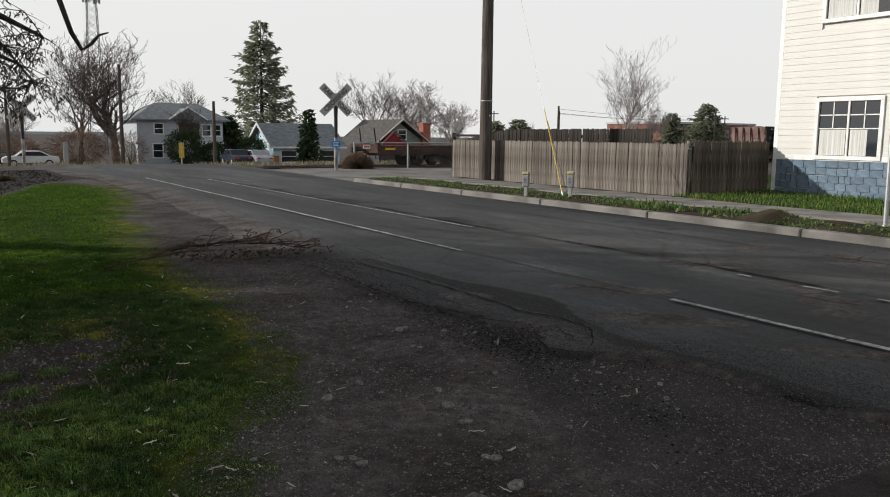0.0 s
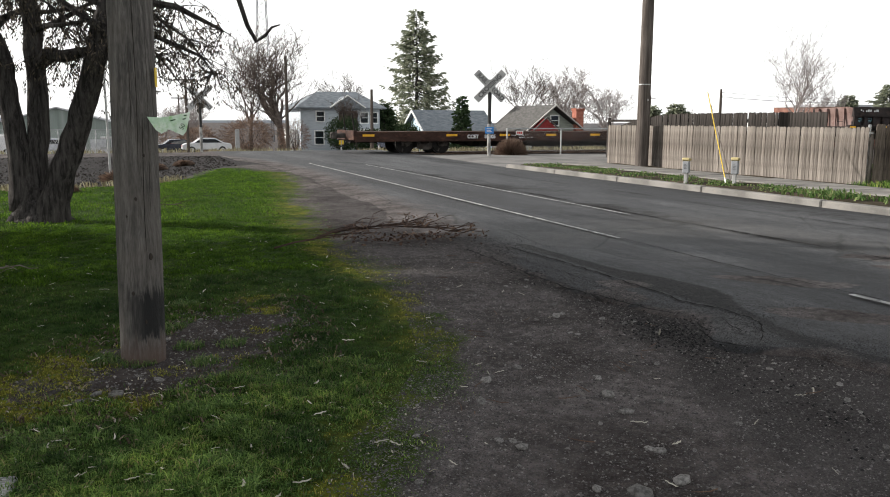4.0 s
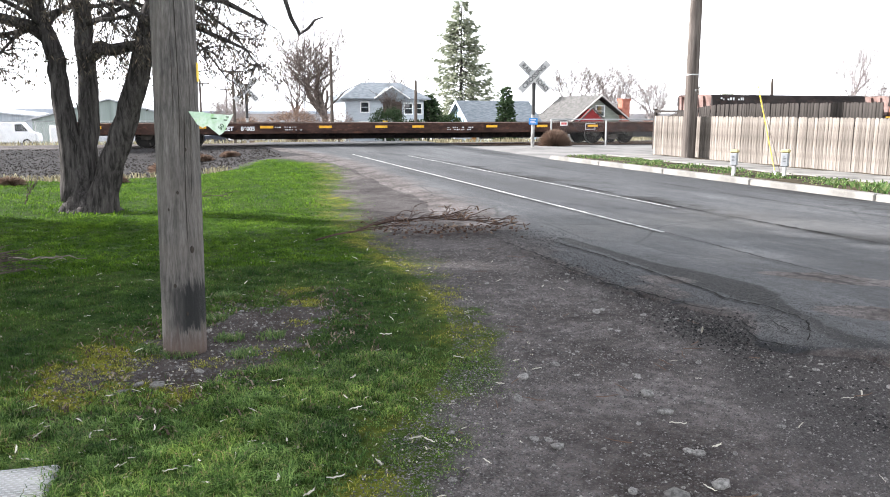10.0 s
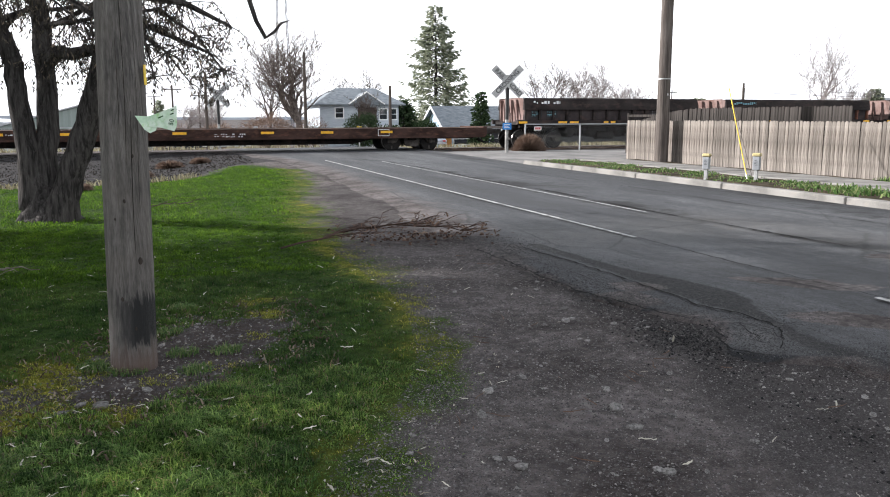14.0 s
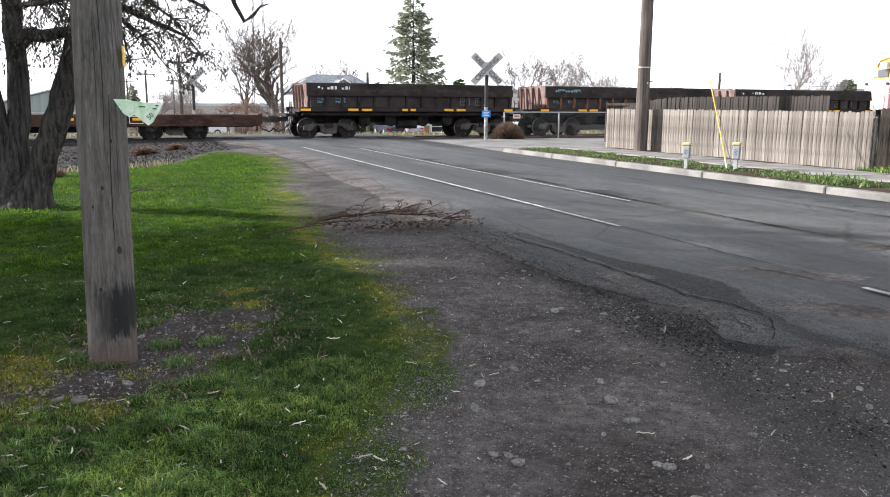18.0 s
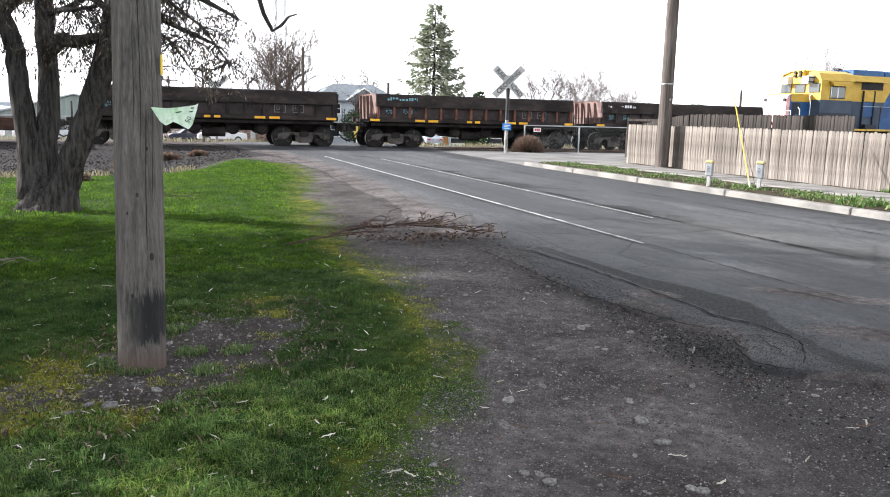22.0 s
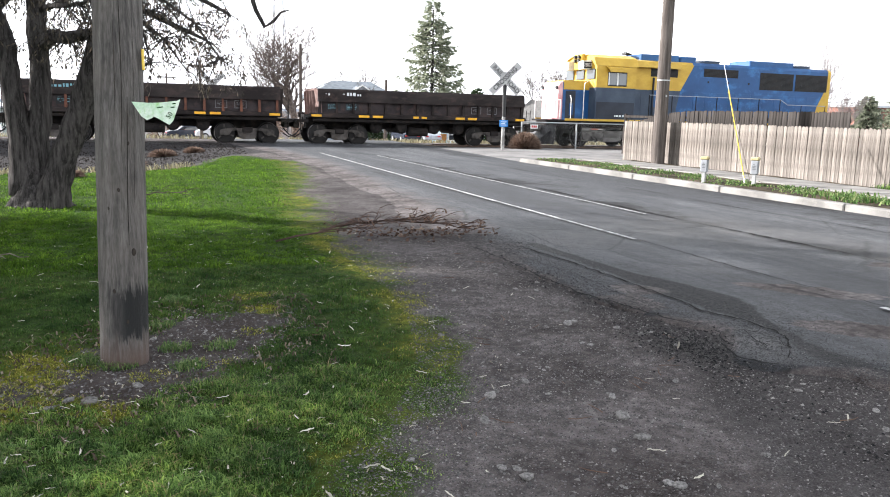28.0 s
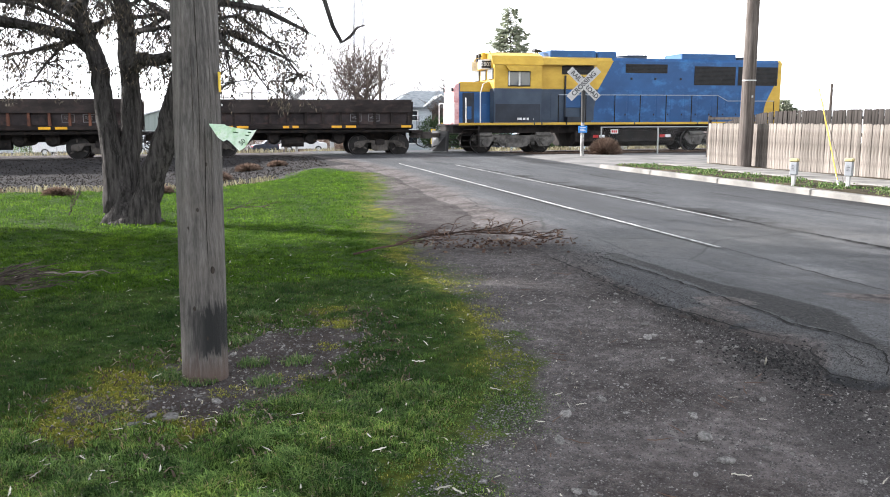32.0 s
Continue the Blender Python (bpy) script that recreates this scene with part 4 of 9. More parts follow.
by = base[None, :, 0] * sn[:, None] + base[None, :, 1] * cs[:, None]
c = np.stack([px[:, None] + bx * s[:, None], py[:, None] + by * s[:, None], ground_z(px, py)[:, None] + base[None, :, 2] * s[:, None] * 0.8 + 0.0 * bx], -1).reshape(-1, 3)
o = np.arange(k)[:, None] * 4
f = np.concatenate([o + [[0, 1, 3]], o + [[1, 2, 3]], o + [[2, 0, 3]]], 0)
pale_chip = leaf_material("pale_chip", [(0.0, (0.05, 0.047, 0.046)), (0.6, (0.1, 0.095, 0.092)), (0.93, (0.17, 0.16, 0.152)), (1.0, (0.28, 0.265, 0.25))], 0.9, 0.0)
tagged(new("gravel", mesh_of("gravel", c, f, pale_chip)), "scattered pale pebbles in the dark gravel", "gravel", kind="stuff")

pod_mat = surface("dry_pod", (0.36, 0.34, 0.28), (0.56, 0.53, 0.45), 3, 60, 0.7, 0, 0.2, 0.002, (1, 1, 1), None, 0.5, 0.3)
rust_pod = surface("rusty_pod", (0.08, 0.05, 0.035), (0.17, 0.11, 0.08), 3, 60, 0.7, 0, 0.2, 0.002, (1, 1, 1), None, 0.5, 0.3)


def pod_mesh(bend, mat):
    """A flat curled seed pod about 8 cm long."""
    bm = B()
    rows = []
    for i in range(7):
        u = i / 6 - 0.5
        ang = u * bend
        w = 0.0048 * (1 - (2 * u) ** 4) + 0.0012
        x, y, z = 0.08 * u, 0.02 * bend * (u * u - 0.2), 0.004 + 0.006 * abs(math.sin(u * 7 + bend))
        rows.append([bm.verts.new((x - math.sin(ang) * sx * w, y + math.cos(ang) * sx * w, z + zz)) for sx, zz in ((-1, 0), (0, 0.003), (1, 0), (0, -0.002))])
    for p, q in zip(rows, rows[1:]):
        for j in range(4):
            bm.faces.new((p[j], p[(j + 1) % 4], q[(j + 1) % 4], q[j]))
    bm.faces.new(rows[0][::-1])
    bm.faces.new(rows[-1])
    me = bpy.data.meshes.new("seed_pod")
    bm.to_mesh(me)
    bm.free()
    me.materials.append(mat)
    return me


pods = [pod_mesh(b, pod_mat) for b in (0.4, 0.9, 1.4, -0.7)] + [pod_mesh(0.8, rust_pod)]
rnd = random.Random(8)
for i in range(235):
    u = rnd.random()
    y = 2.1 + 7.5 * u ** 1.3
    x = rnd.uniform(-1.6 - 0.25 * y, min(float(lawn_edge(y)) + 0.5, 2.2)) if i % 8 else rnd.uniform(1.8, 3.4)
    if float(bare_patch(np.array(x), np.array(y))) > 0.5:
        continue
    o = new("seed_pod", pods[rnd.randrange(5)])
    o.matrix_basis = pose(x, y, float(ground_z(np.array(x), np.array(y))) + 0.012 + (0.018 if x < lawn_edge(y) - 0.2 else 0), rnd.uniform(-25, 25), rnd.uniform(-25, 25), rnd.uniform(0, 360)) @ Matrix.Scale(rnd.uniform(0.4, 0.8), 4)
    tagged(o, "dry pale curled seed pod lying on grass", "seed pod", "fallen seed pods")
for i in range(55):
    x, y = rnd.uniform(-1.0, 0.5), rnd.uniform(3.3, 4.5)
    o = new("seed_pod", pods[rnd.randrange(4)])
    o.matrix_basis = pose(x, y, float(ground_z(np.array(x), np.array(y))) + 0.02, rnd.uniform(-20, 20), rnd.uniform(-20, 20), rnd.uniform(0, 360)) @ Matrix.Scale(rnd.uniform(0.4, 0.75), 4)
    tagged(o, "dry pale curled seed pod lying on grass", "seed pod", "fallen seed pods")
for x, y, turn in ((0.98, 3.3, 20), (1.03, 3.26, 110), (0.58, 3.05, 15), (0.46, 2.95, 50), (0.36, 3.11, 80), (0.77, 3.12, 95), (0.88, 4.18, 60), (0.8, 3.72, 30), (1.55, 4.38, 120), (1.25, 4.94, 0), (2.21, 2.86, 25), (2.2, 3.13, 140)):
    o = new("seed_pod", pods[rnd.randrange(4)])
    o.matrix_basis = pose(x, y, float(ground_z(np.array(x), np.array(y))) + (0.022 if x < 1.4 else 0.012), 5, 5, turn) @ Matrix.Scale(1.0, 4)
    tagged(o, "dry pale curled seed pod lying on grass", "seed pod", "fallen seed pods")
o = new("seed_pod", pods[0])
o.matrix_basis = pose(3.18, 4.32, 0.03, 20, 50, 60)
tagged(o, "dry pale seed pod on broken asphalt", "seed pod", "fallen seed pods")


def debris_twigs(k, seed):
    rnd = random.Random(seed)
    for i in range(k):
        y = rnd.uniform(2.2, 8)
        x = rnd.uniform(float(lawn_edge(y)), 3.6)
        bm = B()
        pts, d = [Vector((0, 0, 0))], rnd.uniform(-0.5, 0.5)
        for j in range(3):
            pts.append(pts[-1] + Vector((0.04, rnd.uniform(-0.012, 0.012), rnd.uniform(-0.002, 0.004))))
        sweep(bm, pts, [0.0025, 0.0025, 0.002, 0.001], 5)
        ob = part("twig", bm, rust_pod)
        ob.matrix_basis = pose(x, y, float(ground_z(np.array(x), np.array(y))) + 0.012, 0, 0, rnd.uniform(0, 360))
        tagged(ob, "thin dry twig lying on gravel", "twig", "fallen twigs")


debris_twigs(26, 4)

# ---- near pole, street pole, markers ----
yellow_paint = plain("yellow_paint", (0.64, 0.44, 0.03), 0.5)
galvanised = plain("galvanised", (0.42, 0.43, 0.43), 0.45, 0.7)
white_plastic = plain("white_plastic", (0.33, 0.33, 0.325), 0.6)
black_paint = plain("black_paint", (0.02, 0.02, 0.02), 0.5)
char_mat = surface("charred_wood", (0.012, 0.011, 0.01), (0.05, 0.042, 0.036), 4, 30, 0.95, 0, 0.6, 0.006, (6, 6, 0.5))


def text_mesh(word, size, mat, parent, m, name="lettering", depth=0.004, label="", align="CENTER", bold=0.0):
    """Raised letters in the built-in font, facing the local -y side after m."""
    cu = bpy.data.curves.new(name, "FONT")
    cu.body, cu.size, cu.extrude, cu.align_x, cu.align_y = word, size, depth, align, "CENTER"
    cu.offset = bold
    tmp = bpy.data.objects.new(name, cu)
    scene.collection.objects.link(tmp)
    me = bpy.data.meshes.new_from_object(tmp.evaluated_get(bpy.context.evaluated_depsgraph_get()))
    bpy.data.objects.remove(tmp)
    me.materials.clear()
    me.materials.append(mat)
    ob = new(name, me)
    ob.parent = parent
    ob.matrix_basis = m
    if label:
        ob["label"] = label
    return ob


def rough_pole(bm, pts, radii, n=20, grooves=0.03, seed=1, mi=0):
    """A weathered round timber with checks along its length."""
    rnd = random.Random(seed)
    prof = [1 - (grooves * 1.8 if rnd.random() < 0.25 else rnd.uniform(0, grooves * 0.5)) for _ in range(n)]
    rings = []
    for p, r in zip(pts, radii):
        rings.append([bm.verts.new((p[0] + math.cos(2 * math.pi * k / n) * r * prof[k], p[1] + math.sin(2 * math.pi * k / n) * r * prof[k], p[2])) for k in range(n)])
        prof = [min(1.01, max(1 - grooves * 2, q + rnd.uniform(-1, 1) * grooves * 0.25)) for q in prof]
    for a, b in zip(rings, rings[1:]):
        for k in range(n):
            bm.faces.new((a[k], a[(k + 1) % n], b[(k + 1) % n], b[k])).material_index = mi
    bm.faces.new(rings[-1])


def near_pole_material():
    m, n, l, bs = material("near_pole_wood", 0.88)
    v = coords(n, l, (7, 7, 0.5))
    w = coords(n, l)
    grain, fine, patch = noise_of(n, l, v, 5.0, 7, 0.7), noise_of(n, l, v, 26, 4), noise_of(n, l, w, 3.5, 5)
    col = ramp_of(n, l, grain, [(0.34, (0.034, 0.031, 0.029)), (0.5, (0.082, 0.075, 0.069)), (0.66, (0.14, 0.13, 0.12))])
    col = mix_of(n, l, 0.6, col, ramp_of(n, l, fine, [(0.38, (0.4, 0.39, 0.38)), (0.56, (1.08, 1.08, 1.08))]), "MULTIPLY")
    col = mix_of(n, l, ramp_of(n, l, patch, [(0.45, (0, 0, 0)), (0.7, (0.5, 0.5, 0.5))]), col, (0.12, 0.104, 0.09))
    # scorched band low on the pole, reddish soil stain below it
    sep = n.new("ShaderNodeSeparateXYZ")
    l.new(w, sep.inputs[0])

    def band(lo0, lo1, hi0, hi1, axis="Z"):
        a, b = n.new("ShaderNodeMapRange"), n.new("ShaderNodeMapRange")
        for q, s, e in ((a, lo0, lo1), (b, hi1, hi0)):
            q.inputs[1].default_value, q.inputs[2].default_value = s, e
            l.new(wob.outputs[0], q.inputs[0])
        t = n.new("ShaderNodeMath")
        t.operation = "MULTIPLY"
        l.new(a.outputs[0], t.inputs[0])
        l.new(b.outputs[0], t.inputs[1])
        return t.outputs[0]

    wob = n.new("ShaderNodeMath")
    wob.operation = "MULTIPLY_ADD"
    wob.inputs[1].default_value = 0.4
    l.new(grain, wob.inputs[0])
    l.new(sep.outputs["Z"], wob.inputs[2])
    scorch = band(0.38, 0.41, 0.62, 0.67)
    side = n.new("ShaderNodeMapRange")
    side.inputs[1].default_value, side.inputs[2].default_value = -0.1, 0.02
    l.new(sep.outputs["X"], side.inputs[0])
    sc = n.new("ShaderNodeMath")
    sc.operation = "MULTIPLY"
    l.new(scorch, sc.inputs[0])
    l.new(side.outputs[0], sc.inputs[1])
    col = mix_of(n, l, sc.outputs[0], col, (0.006, 0.006, 0.006))
    low = n.new("ShaderNodeMapRange")
    low.inputs[1].default_value, low.inputs[2].default_value, low.inputs[4].default_value = 0.4, 0.24, 0.8
    l.new(wob.outputs[0], low.inputs[0])
    col = mix_of(n, l, low.outputs[0], col, (0.075, 0.046, 0.036))
    l.new(col, bs.inputs["Base Color"])
    bump_of(n, l, mix_of(n, l, 0.5, grain, fine), bs, 0.9, 0.012)
    return m


near_pole = tagged(empty("utility_pole", 0.025, 5.1, -0.06), "weathered grey wooden utility pole with a scorched foot", "utility pole", "utility poles")
bm = B()
POLE_LEAN = (0.016, 0.075)
zs = np.concatenate([np.linspace(-0.25, 2.8, 50), np.linspace(3.0, 9, 14)])
rough_pole(bm, [(POLE_LEAN[0] * z, POLE_LEAN[1] * z, z) for z in zs], np.interp(zs, [0, 2.2, 9], [0.13, 0.127, 0.108]), 64, 0.025, 3)
part("post", bm, near_pole_material(), near_pole, smooth=True)
rnd = random.Random(2)
for az, z, r in ((-62, 0.66, 0.014), (-95, 1.0, 0.008), (-110, 0.45, 0.009), (-70, 1.25, 0.007), (-80, 0.28, 0.008), (-120, 0.9, 0.006)):
    bm = B()
    bmesh.ops.create_icosphere(bm, subdivisions=2, radius=r)
    bmesh.ops.scale(bm, vec=(1, 0.5, 1.6), verts=bm.verts[:])
    k = part("knot", bm, char_mat, near_pole, "small dark knot", True)
    k.matrix_basis = pose(POLE_LEAN[0] * z + 0.126 * math.cos(radians(az)), POLE_LEAN[1] * z + 0.126 * math.sin(radians(az)), z, 0, 0, az + 90)
for az, z0, z1 in ((-100, 0.5, 1.9), (-72, 0.7, 1.5), (-125, 0.2, 1.1), (-85, 1.2, 2.4), (-55, 0.9, 2.0)):
    bm = B()
    pts = [(0.1265 * math.cos(radians(az + 2 * math.sin(z * 5))) + POLE_LEAN[0] * z, 0.1265 * math.sin(radians(az + 2 * math.sin(z * 5))) + POLE_LEAN[1] * z, z) for z in np.linspace(z0, z1, 8)]
    sweep(bm, pts, [0.0008] + [0.002] * 6 + [0.0008], 5)
    part("crack", bm, char_mat, near_pole, "long dark drying crack")
bm = B()
box(bm, -0.012, 0.012, -0.003, 0.003, -0.055, 0.055, 0.001)
tag = part("marker_tag", bm, yellow_paint, near_pole, "small yellow tag nailed to the side")
tag.matrix_basis = pose(0.154, 0.06, 1.7, 0, 0, 65)

# flyer nailed to the pole, blowing in the wind
paper = surface("green_paper", (0.42, 0.62, 0.42), (0.72, 0.8, 0.7), 9, 60, 0.7, 0, 0.1, 0.002, (1, 1, 1), (0.25, 0.5, 0.16), 0.7)
ink = plain("dark_green_ink", (0.02, 0.07, 0.02), 0.7)
flyer = tagged(empty("flyer", 0.16, 4.99, 1.372), "torn green and white paper flyer nailed to the pole", "flyer")


def sheet(outline, name, parent, label=""):
    bm = B()
    bottom = [bm.verts.new((x, -0.0006, z)) for x, z in outline]
    top = [bm.verts.new((x, 0.0006, z)) for x, z in outline]
    bm.faces.new(bottom)
    bm.faces.new(top[::-1])
    for i in range(len(outline)):
        j = (i + 1) % len(outline)
        bm.faces.new((bottom[j], bottom[i], top[i], top[j]))
    return part(name, bm, paper, parent, label)


sheet([(-0.045, 0.04), (0.04, 0.036), (0.07, 0.0), (0.06, -0.04), (0.028, -0.055), (0.0, -0.035)], "nailed_corner", flyer, "white corner with a faint print")
flap = sheet([(0.0, 0.025), (0.07, 0.018), (0.165, 0.015), (0.185, 0.022), (0.165, -0.02), (0.13, -0.085), (0.105, -0.105), (0.05, -0.06), (-0.01, -0.028)], "loose_flap", flyer, "loose green flap with handwritten numbers")
flap.matrix_basis = pose(0.035, 0, 0)
text_mesh("50", 0.036, ink, flap, pose(0.115, -0.004, -0.055, 90, -50, 0), "handwriting", 0.0006)
for x, z, w in ((0.128, -0.018, 0.02), (0.14, 0.0, 0.018), (0.06, -0.01, 0.03)):
    bm = B()
    box(bm, x, x + w, -0.0035, -0.0025, z, z + 0.006)
    part("print_bar", bm, ink, flap)

# street pole with guy wire and guard
street_pole = tagged(empty("utility_pole", 13.98, 20.0, 0.05), "tall dark wooden utility pole beside the fence", "utility pole", "utility poles")
bm = B()
zs = np.linspace(-0.2, 10.5, 14)
rough_pole(bm, [(0.006 * z, 0.006 * z, z) for z in zs], np.interp(zs, [0, 10], [0.2, 0.15]), 16, 0.03, 7)
part("post", bm, pole_wood, street_pole, smooth=True)
for z, mat, lab in ((2.42, galvanised, "pale band round the post"), (1.98, galvanised, "small metal bolt plate")):
    bm = B()
    if lab.startswith("pale"):
        tube(bm, (0.006 * z, 0.006 * z, z - 0.015), (0.006 * z, 0.006 * z, z + 0.015), 0.19, 0.19, 16)
    else:
        box(bm, -0.02, 0.02, -0.205, -0.18, z - 0.03, z + 0.03, 0.004)
    part("band" if lab.startswith("pale") else "bolt_plate", bm, mat, street_pole, lab)
guy = tagged(empty("guy_wire"), "thin steel guy wire with a yellow guard", "guy wire")
a, b = Vector((11.65, 13.62, 0.1)), Vector((14.03, 20.0, 9.2))
bm = B()
tube(bm, a, b, 0.005, 0.005, 6)
part("wire", bm, galvanised, guy)
bm = B()
d = (b - a).normalized()
tube(bm, a + d * 0.15, a + d * 2.45, 0.011, 0.011, 8)
part("guard", bm, yellow_paint, guy, "yellow plastic guard")
bm = B()
tube(bm, a + Vector((0.02, 0, -0.1)), a + d * 0.3, 0.015, 0.012, 6)
part("anchor_rod", bm, galvanised, guy)
bm = B()
tube(bm, a + Vector((0.22, 0.1, 0)), a + d * 2.1 + Vector((0.02, 0, 0)), 0.007, 0.007, 6)
part("stay_rod", bm, pole_wood, guy, "thin brown second stay")

def line_marker(x, y, tall):
    e = tagged(empty("line_marker", x, y, 0.1), "short white utility marker post with a yellow cap", "marker post", "marker posts by the kerb")
    bm = B()
    box(bm, -0.035, 0.035, -0.03, 0.03, -0.05, tall * 0.7, 0.006)
    part("post", bm, white_plastic, e)
    bm = B()
    box(bm, -0.07, 0.07, -0.05, 0.05, tall * 0.42, tall - 0.05, 0.012)
    part("box", bm, plain("marker_grey", (0.24, 0.25, 0.265), 0.6), e, "grey instrument box")
    bm = B()
    box(bm, -0.085, 0.085, -0.06, 0.06, tall - 0.05, tall + 0.02, 0.02)
    part("cap", bm, plain("faded_yellow", (0.4, 0.33, 0.16), 0.6), e, "faded yellow cap")
    bm = B()
    for i in range(4):
        box(bm, -0.03, 0.03 - 0.02 * (i % 2), -0.0535, -0.0505, tall * 0.6 + i * 0.03, tall * 0.6 + i * 0.03 + 0.008)
    part("print_bar", bm, black_paint, e, "small dark print")
    e.matrix_basis = pose(x, y, 0.1, 0, 0, -60)
    return e


line_marker(10.98, 14.1, 0.53)
line_marker(11.62, 13.35, 0.56)
post = tagged(empty("sign_post", 12.2, 6.75, 0.1), "thin grey metal post leaning beside the kerb", "sign post")
bm = B()
tube(bm, (0, 0, -0.1), (0.12, 0.1, 2.6), 0.035, 0.035, 10)
part("pipe", bm, galvanised, post)
bm = B()
tube(bm, (0, 0, -0.02), (0, 0, 0.03), 0.06, 0.05, 10)
part("collar", bm, galvanised, post)


# ---- fences ----
def picket_mesh(w, h, seed, mat):
    """A dog-eared fence board."""
    rnd = random.Random(seed)
    bm = B()
    c = w * 0.28
    s = rnd.uniform(-0.004, 0.004)
    prism(bm, [(0, 0), (w, 0), (w + s, h - c), (w - c, h), (c, h), (s, h - c)], -0.009, 0.009, "y")
    me = bpy.data.meshes.new("picket")
    bm.to_mesh(me)
    bm.free()
    me.materials.append(mat)
    return me


def board_fence(label, x0, y0, x1, y1, z, h, mat, rails=True, width=0.145, step=None, seed=0, hs=None):
    rnd = random.Random(seed)
    e = tagged(empty("fence"), label, "fence", "board fences")
    d = Vector((x1 - x0, y1 - y0, 0))
    length, ang = d.length, math.degrees(math.atan2(d.y, d.x))
    m0 = pose(x0, y0, z, 0, 0, ang)
    e.matrix_basis = m0
    shapes = [picket_mesh(width, h, seed + i, mat) for i in range(4)]
    s = 0.0
    step = step or width + 0.006
    while s < length - width * 0.5:
        o = new("picket", shapes[rnd.randrange(4)])
        o.parent = e
        hh = hs(s) if hs else 1.0
        o.matrix_basis = pose(s, rnd.uniform(-0.004, 0.004), rnd.uniform(-0.012, 0.012), rnd.uniform(-0.6, 0.6), rnd.uniform(-0.5, 0.5), 0) @ Matrix.Diagonal((1, 1, hh, 1))
        s += step + rnd.uniform(-0.002, 0.004)
    for zz in (0.25, h - 0.3):
        bm = B()
        box(bm, 0, length, 0.012, 0.05, zz, zz + 0.09, 0.004)
        part("rail", bm, mat, e)
    s = 0.0
    while s <= length + 0.01:
        bm = B()
        box(bm, s - 0.045, s + 0.045, 0.05, 0.14, -0.2, h - 0.15, 0.006)
        part("fence_post", bm, mat, e)
        s += 2.4
    return e


# the front faces look towards the street
board_fence("weathered grey-brown dog-eared board fence along the pavement", 14.28, 22.3, 14.5, 12.66, 0.03, 1.27, weathered_wood, width=0.1, seed=10)
# boards darker than the street fence, this side's shade is in their colour
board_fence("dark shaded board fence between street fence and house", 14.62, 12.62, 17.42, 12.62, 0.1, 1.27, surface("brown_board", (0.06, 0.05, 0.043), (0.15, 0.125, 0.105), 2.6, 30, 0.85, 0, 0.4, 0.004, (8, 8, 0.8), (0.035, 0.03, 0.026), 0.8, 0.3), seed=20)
board_fence("dark tall board fence behind the street fence", 17.24, 27.0, 17.02, 16.2, 0.0, 1.7, dark_wood, width=0.105, seed=30, hs=lambda s: 0.64 + 0.35 * math.sin(min(1, s / 4.6) * math.pi / 2))
bm = B()
tube(bm, (14.56, 12.72, 0), (14.56, 12.72, 1.36), 0.03, 0.03, 8)
gate = tagged(empty("gate_post"), "slim galvanised gate post in the fence gap", "gate post")
part("pipe", bm, galvanised, gate)
bm = B()
box(bm, 14.5, 14.62, 12.66, 12.78, 1.16, 1.2, 0.005)
part("latch", bm, white_plastic, gate)


# ---- white house ----
def glass_material(name, tint=(0.02, 0.025, 0.03)):
    m, n, l, bs = material(name, 0.04)
    bs.inputs["Base Color"].default_value = (*tint, 1)
    bs.inputs["Specular IOR Level"].default_value = 0.9
    return m


pane_dark = glass_material("pane_dark")
curtain = surface("curtain", (0.5, 0.5, 0.48), (0.7, 0.69, 0.66), 3, 30, 0.9, 0, 0.3, 0.01, (1, 12, 0.2))
shingle = surface("blue_shingle", (0.13, 0.18, 0.23), (0.19, 0.25, 0.31), 3, 40, 0.8, 0, 0.3, 0.004, (1, 1, 1), (0.1, 0.13, 0.16), 0.5, 0.15)
WX = 17.3
house = tagged(empty("white_house", WX, 12.45, 0.08), "two-storey house with pale cream siding and white windows", "house")
bm = B()
box(bm, 0.03, 9, -14, 0, 0, 0.9)
box(bm, 0.03, 9, -14, 0, 0.9, 6.8)
part("wall", bm, siding_white, house)
bm = B()
box(bm, -0.01, 0.06, -0.1, 0.015, 0.0, 6.8, 0.006)
part("corner_trim", bm, trim_white, house)
bm = B()
box(bm, -0.02, 0.04, -14, 0.0, 0.86, 0.98, 0.006)
part("belt_trim", bm, trim_white, house)
bm = B()
prism(bm, [(-0.5, 6.75), (4.5, 9.2), (9.5, 6.75), (9.5, 6.6), (-0.5, 6.6)], -14.5, 0.5, "y")
part("roof", bm, surface("dark_roof", (0.05, 0.05, 0.055), (0.09, 0.09, 0.095), 3, 40, 0.9), house)


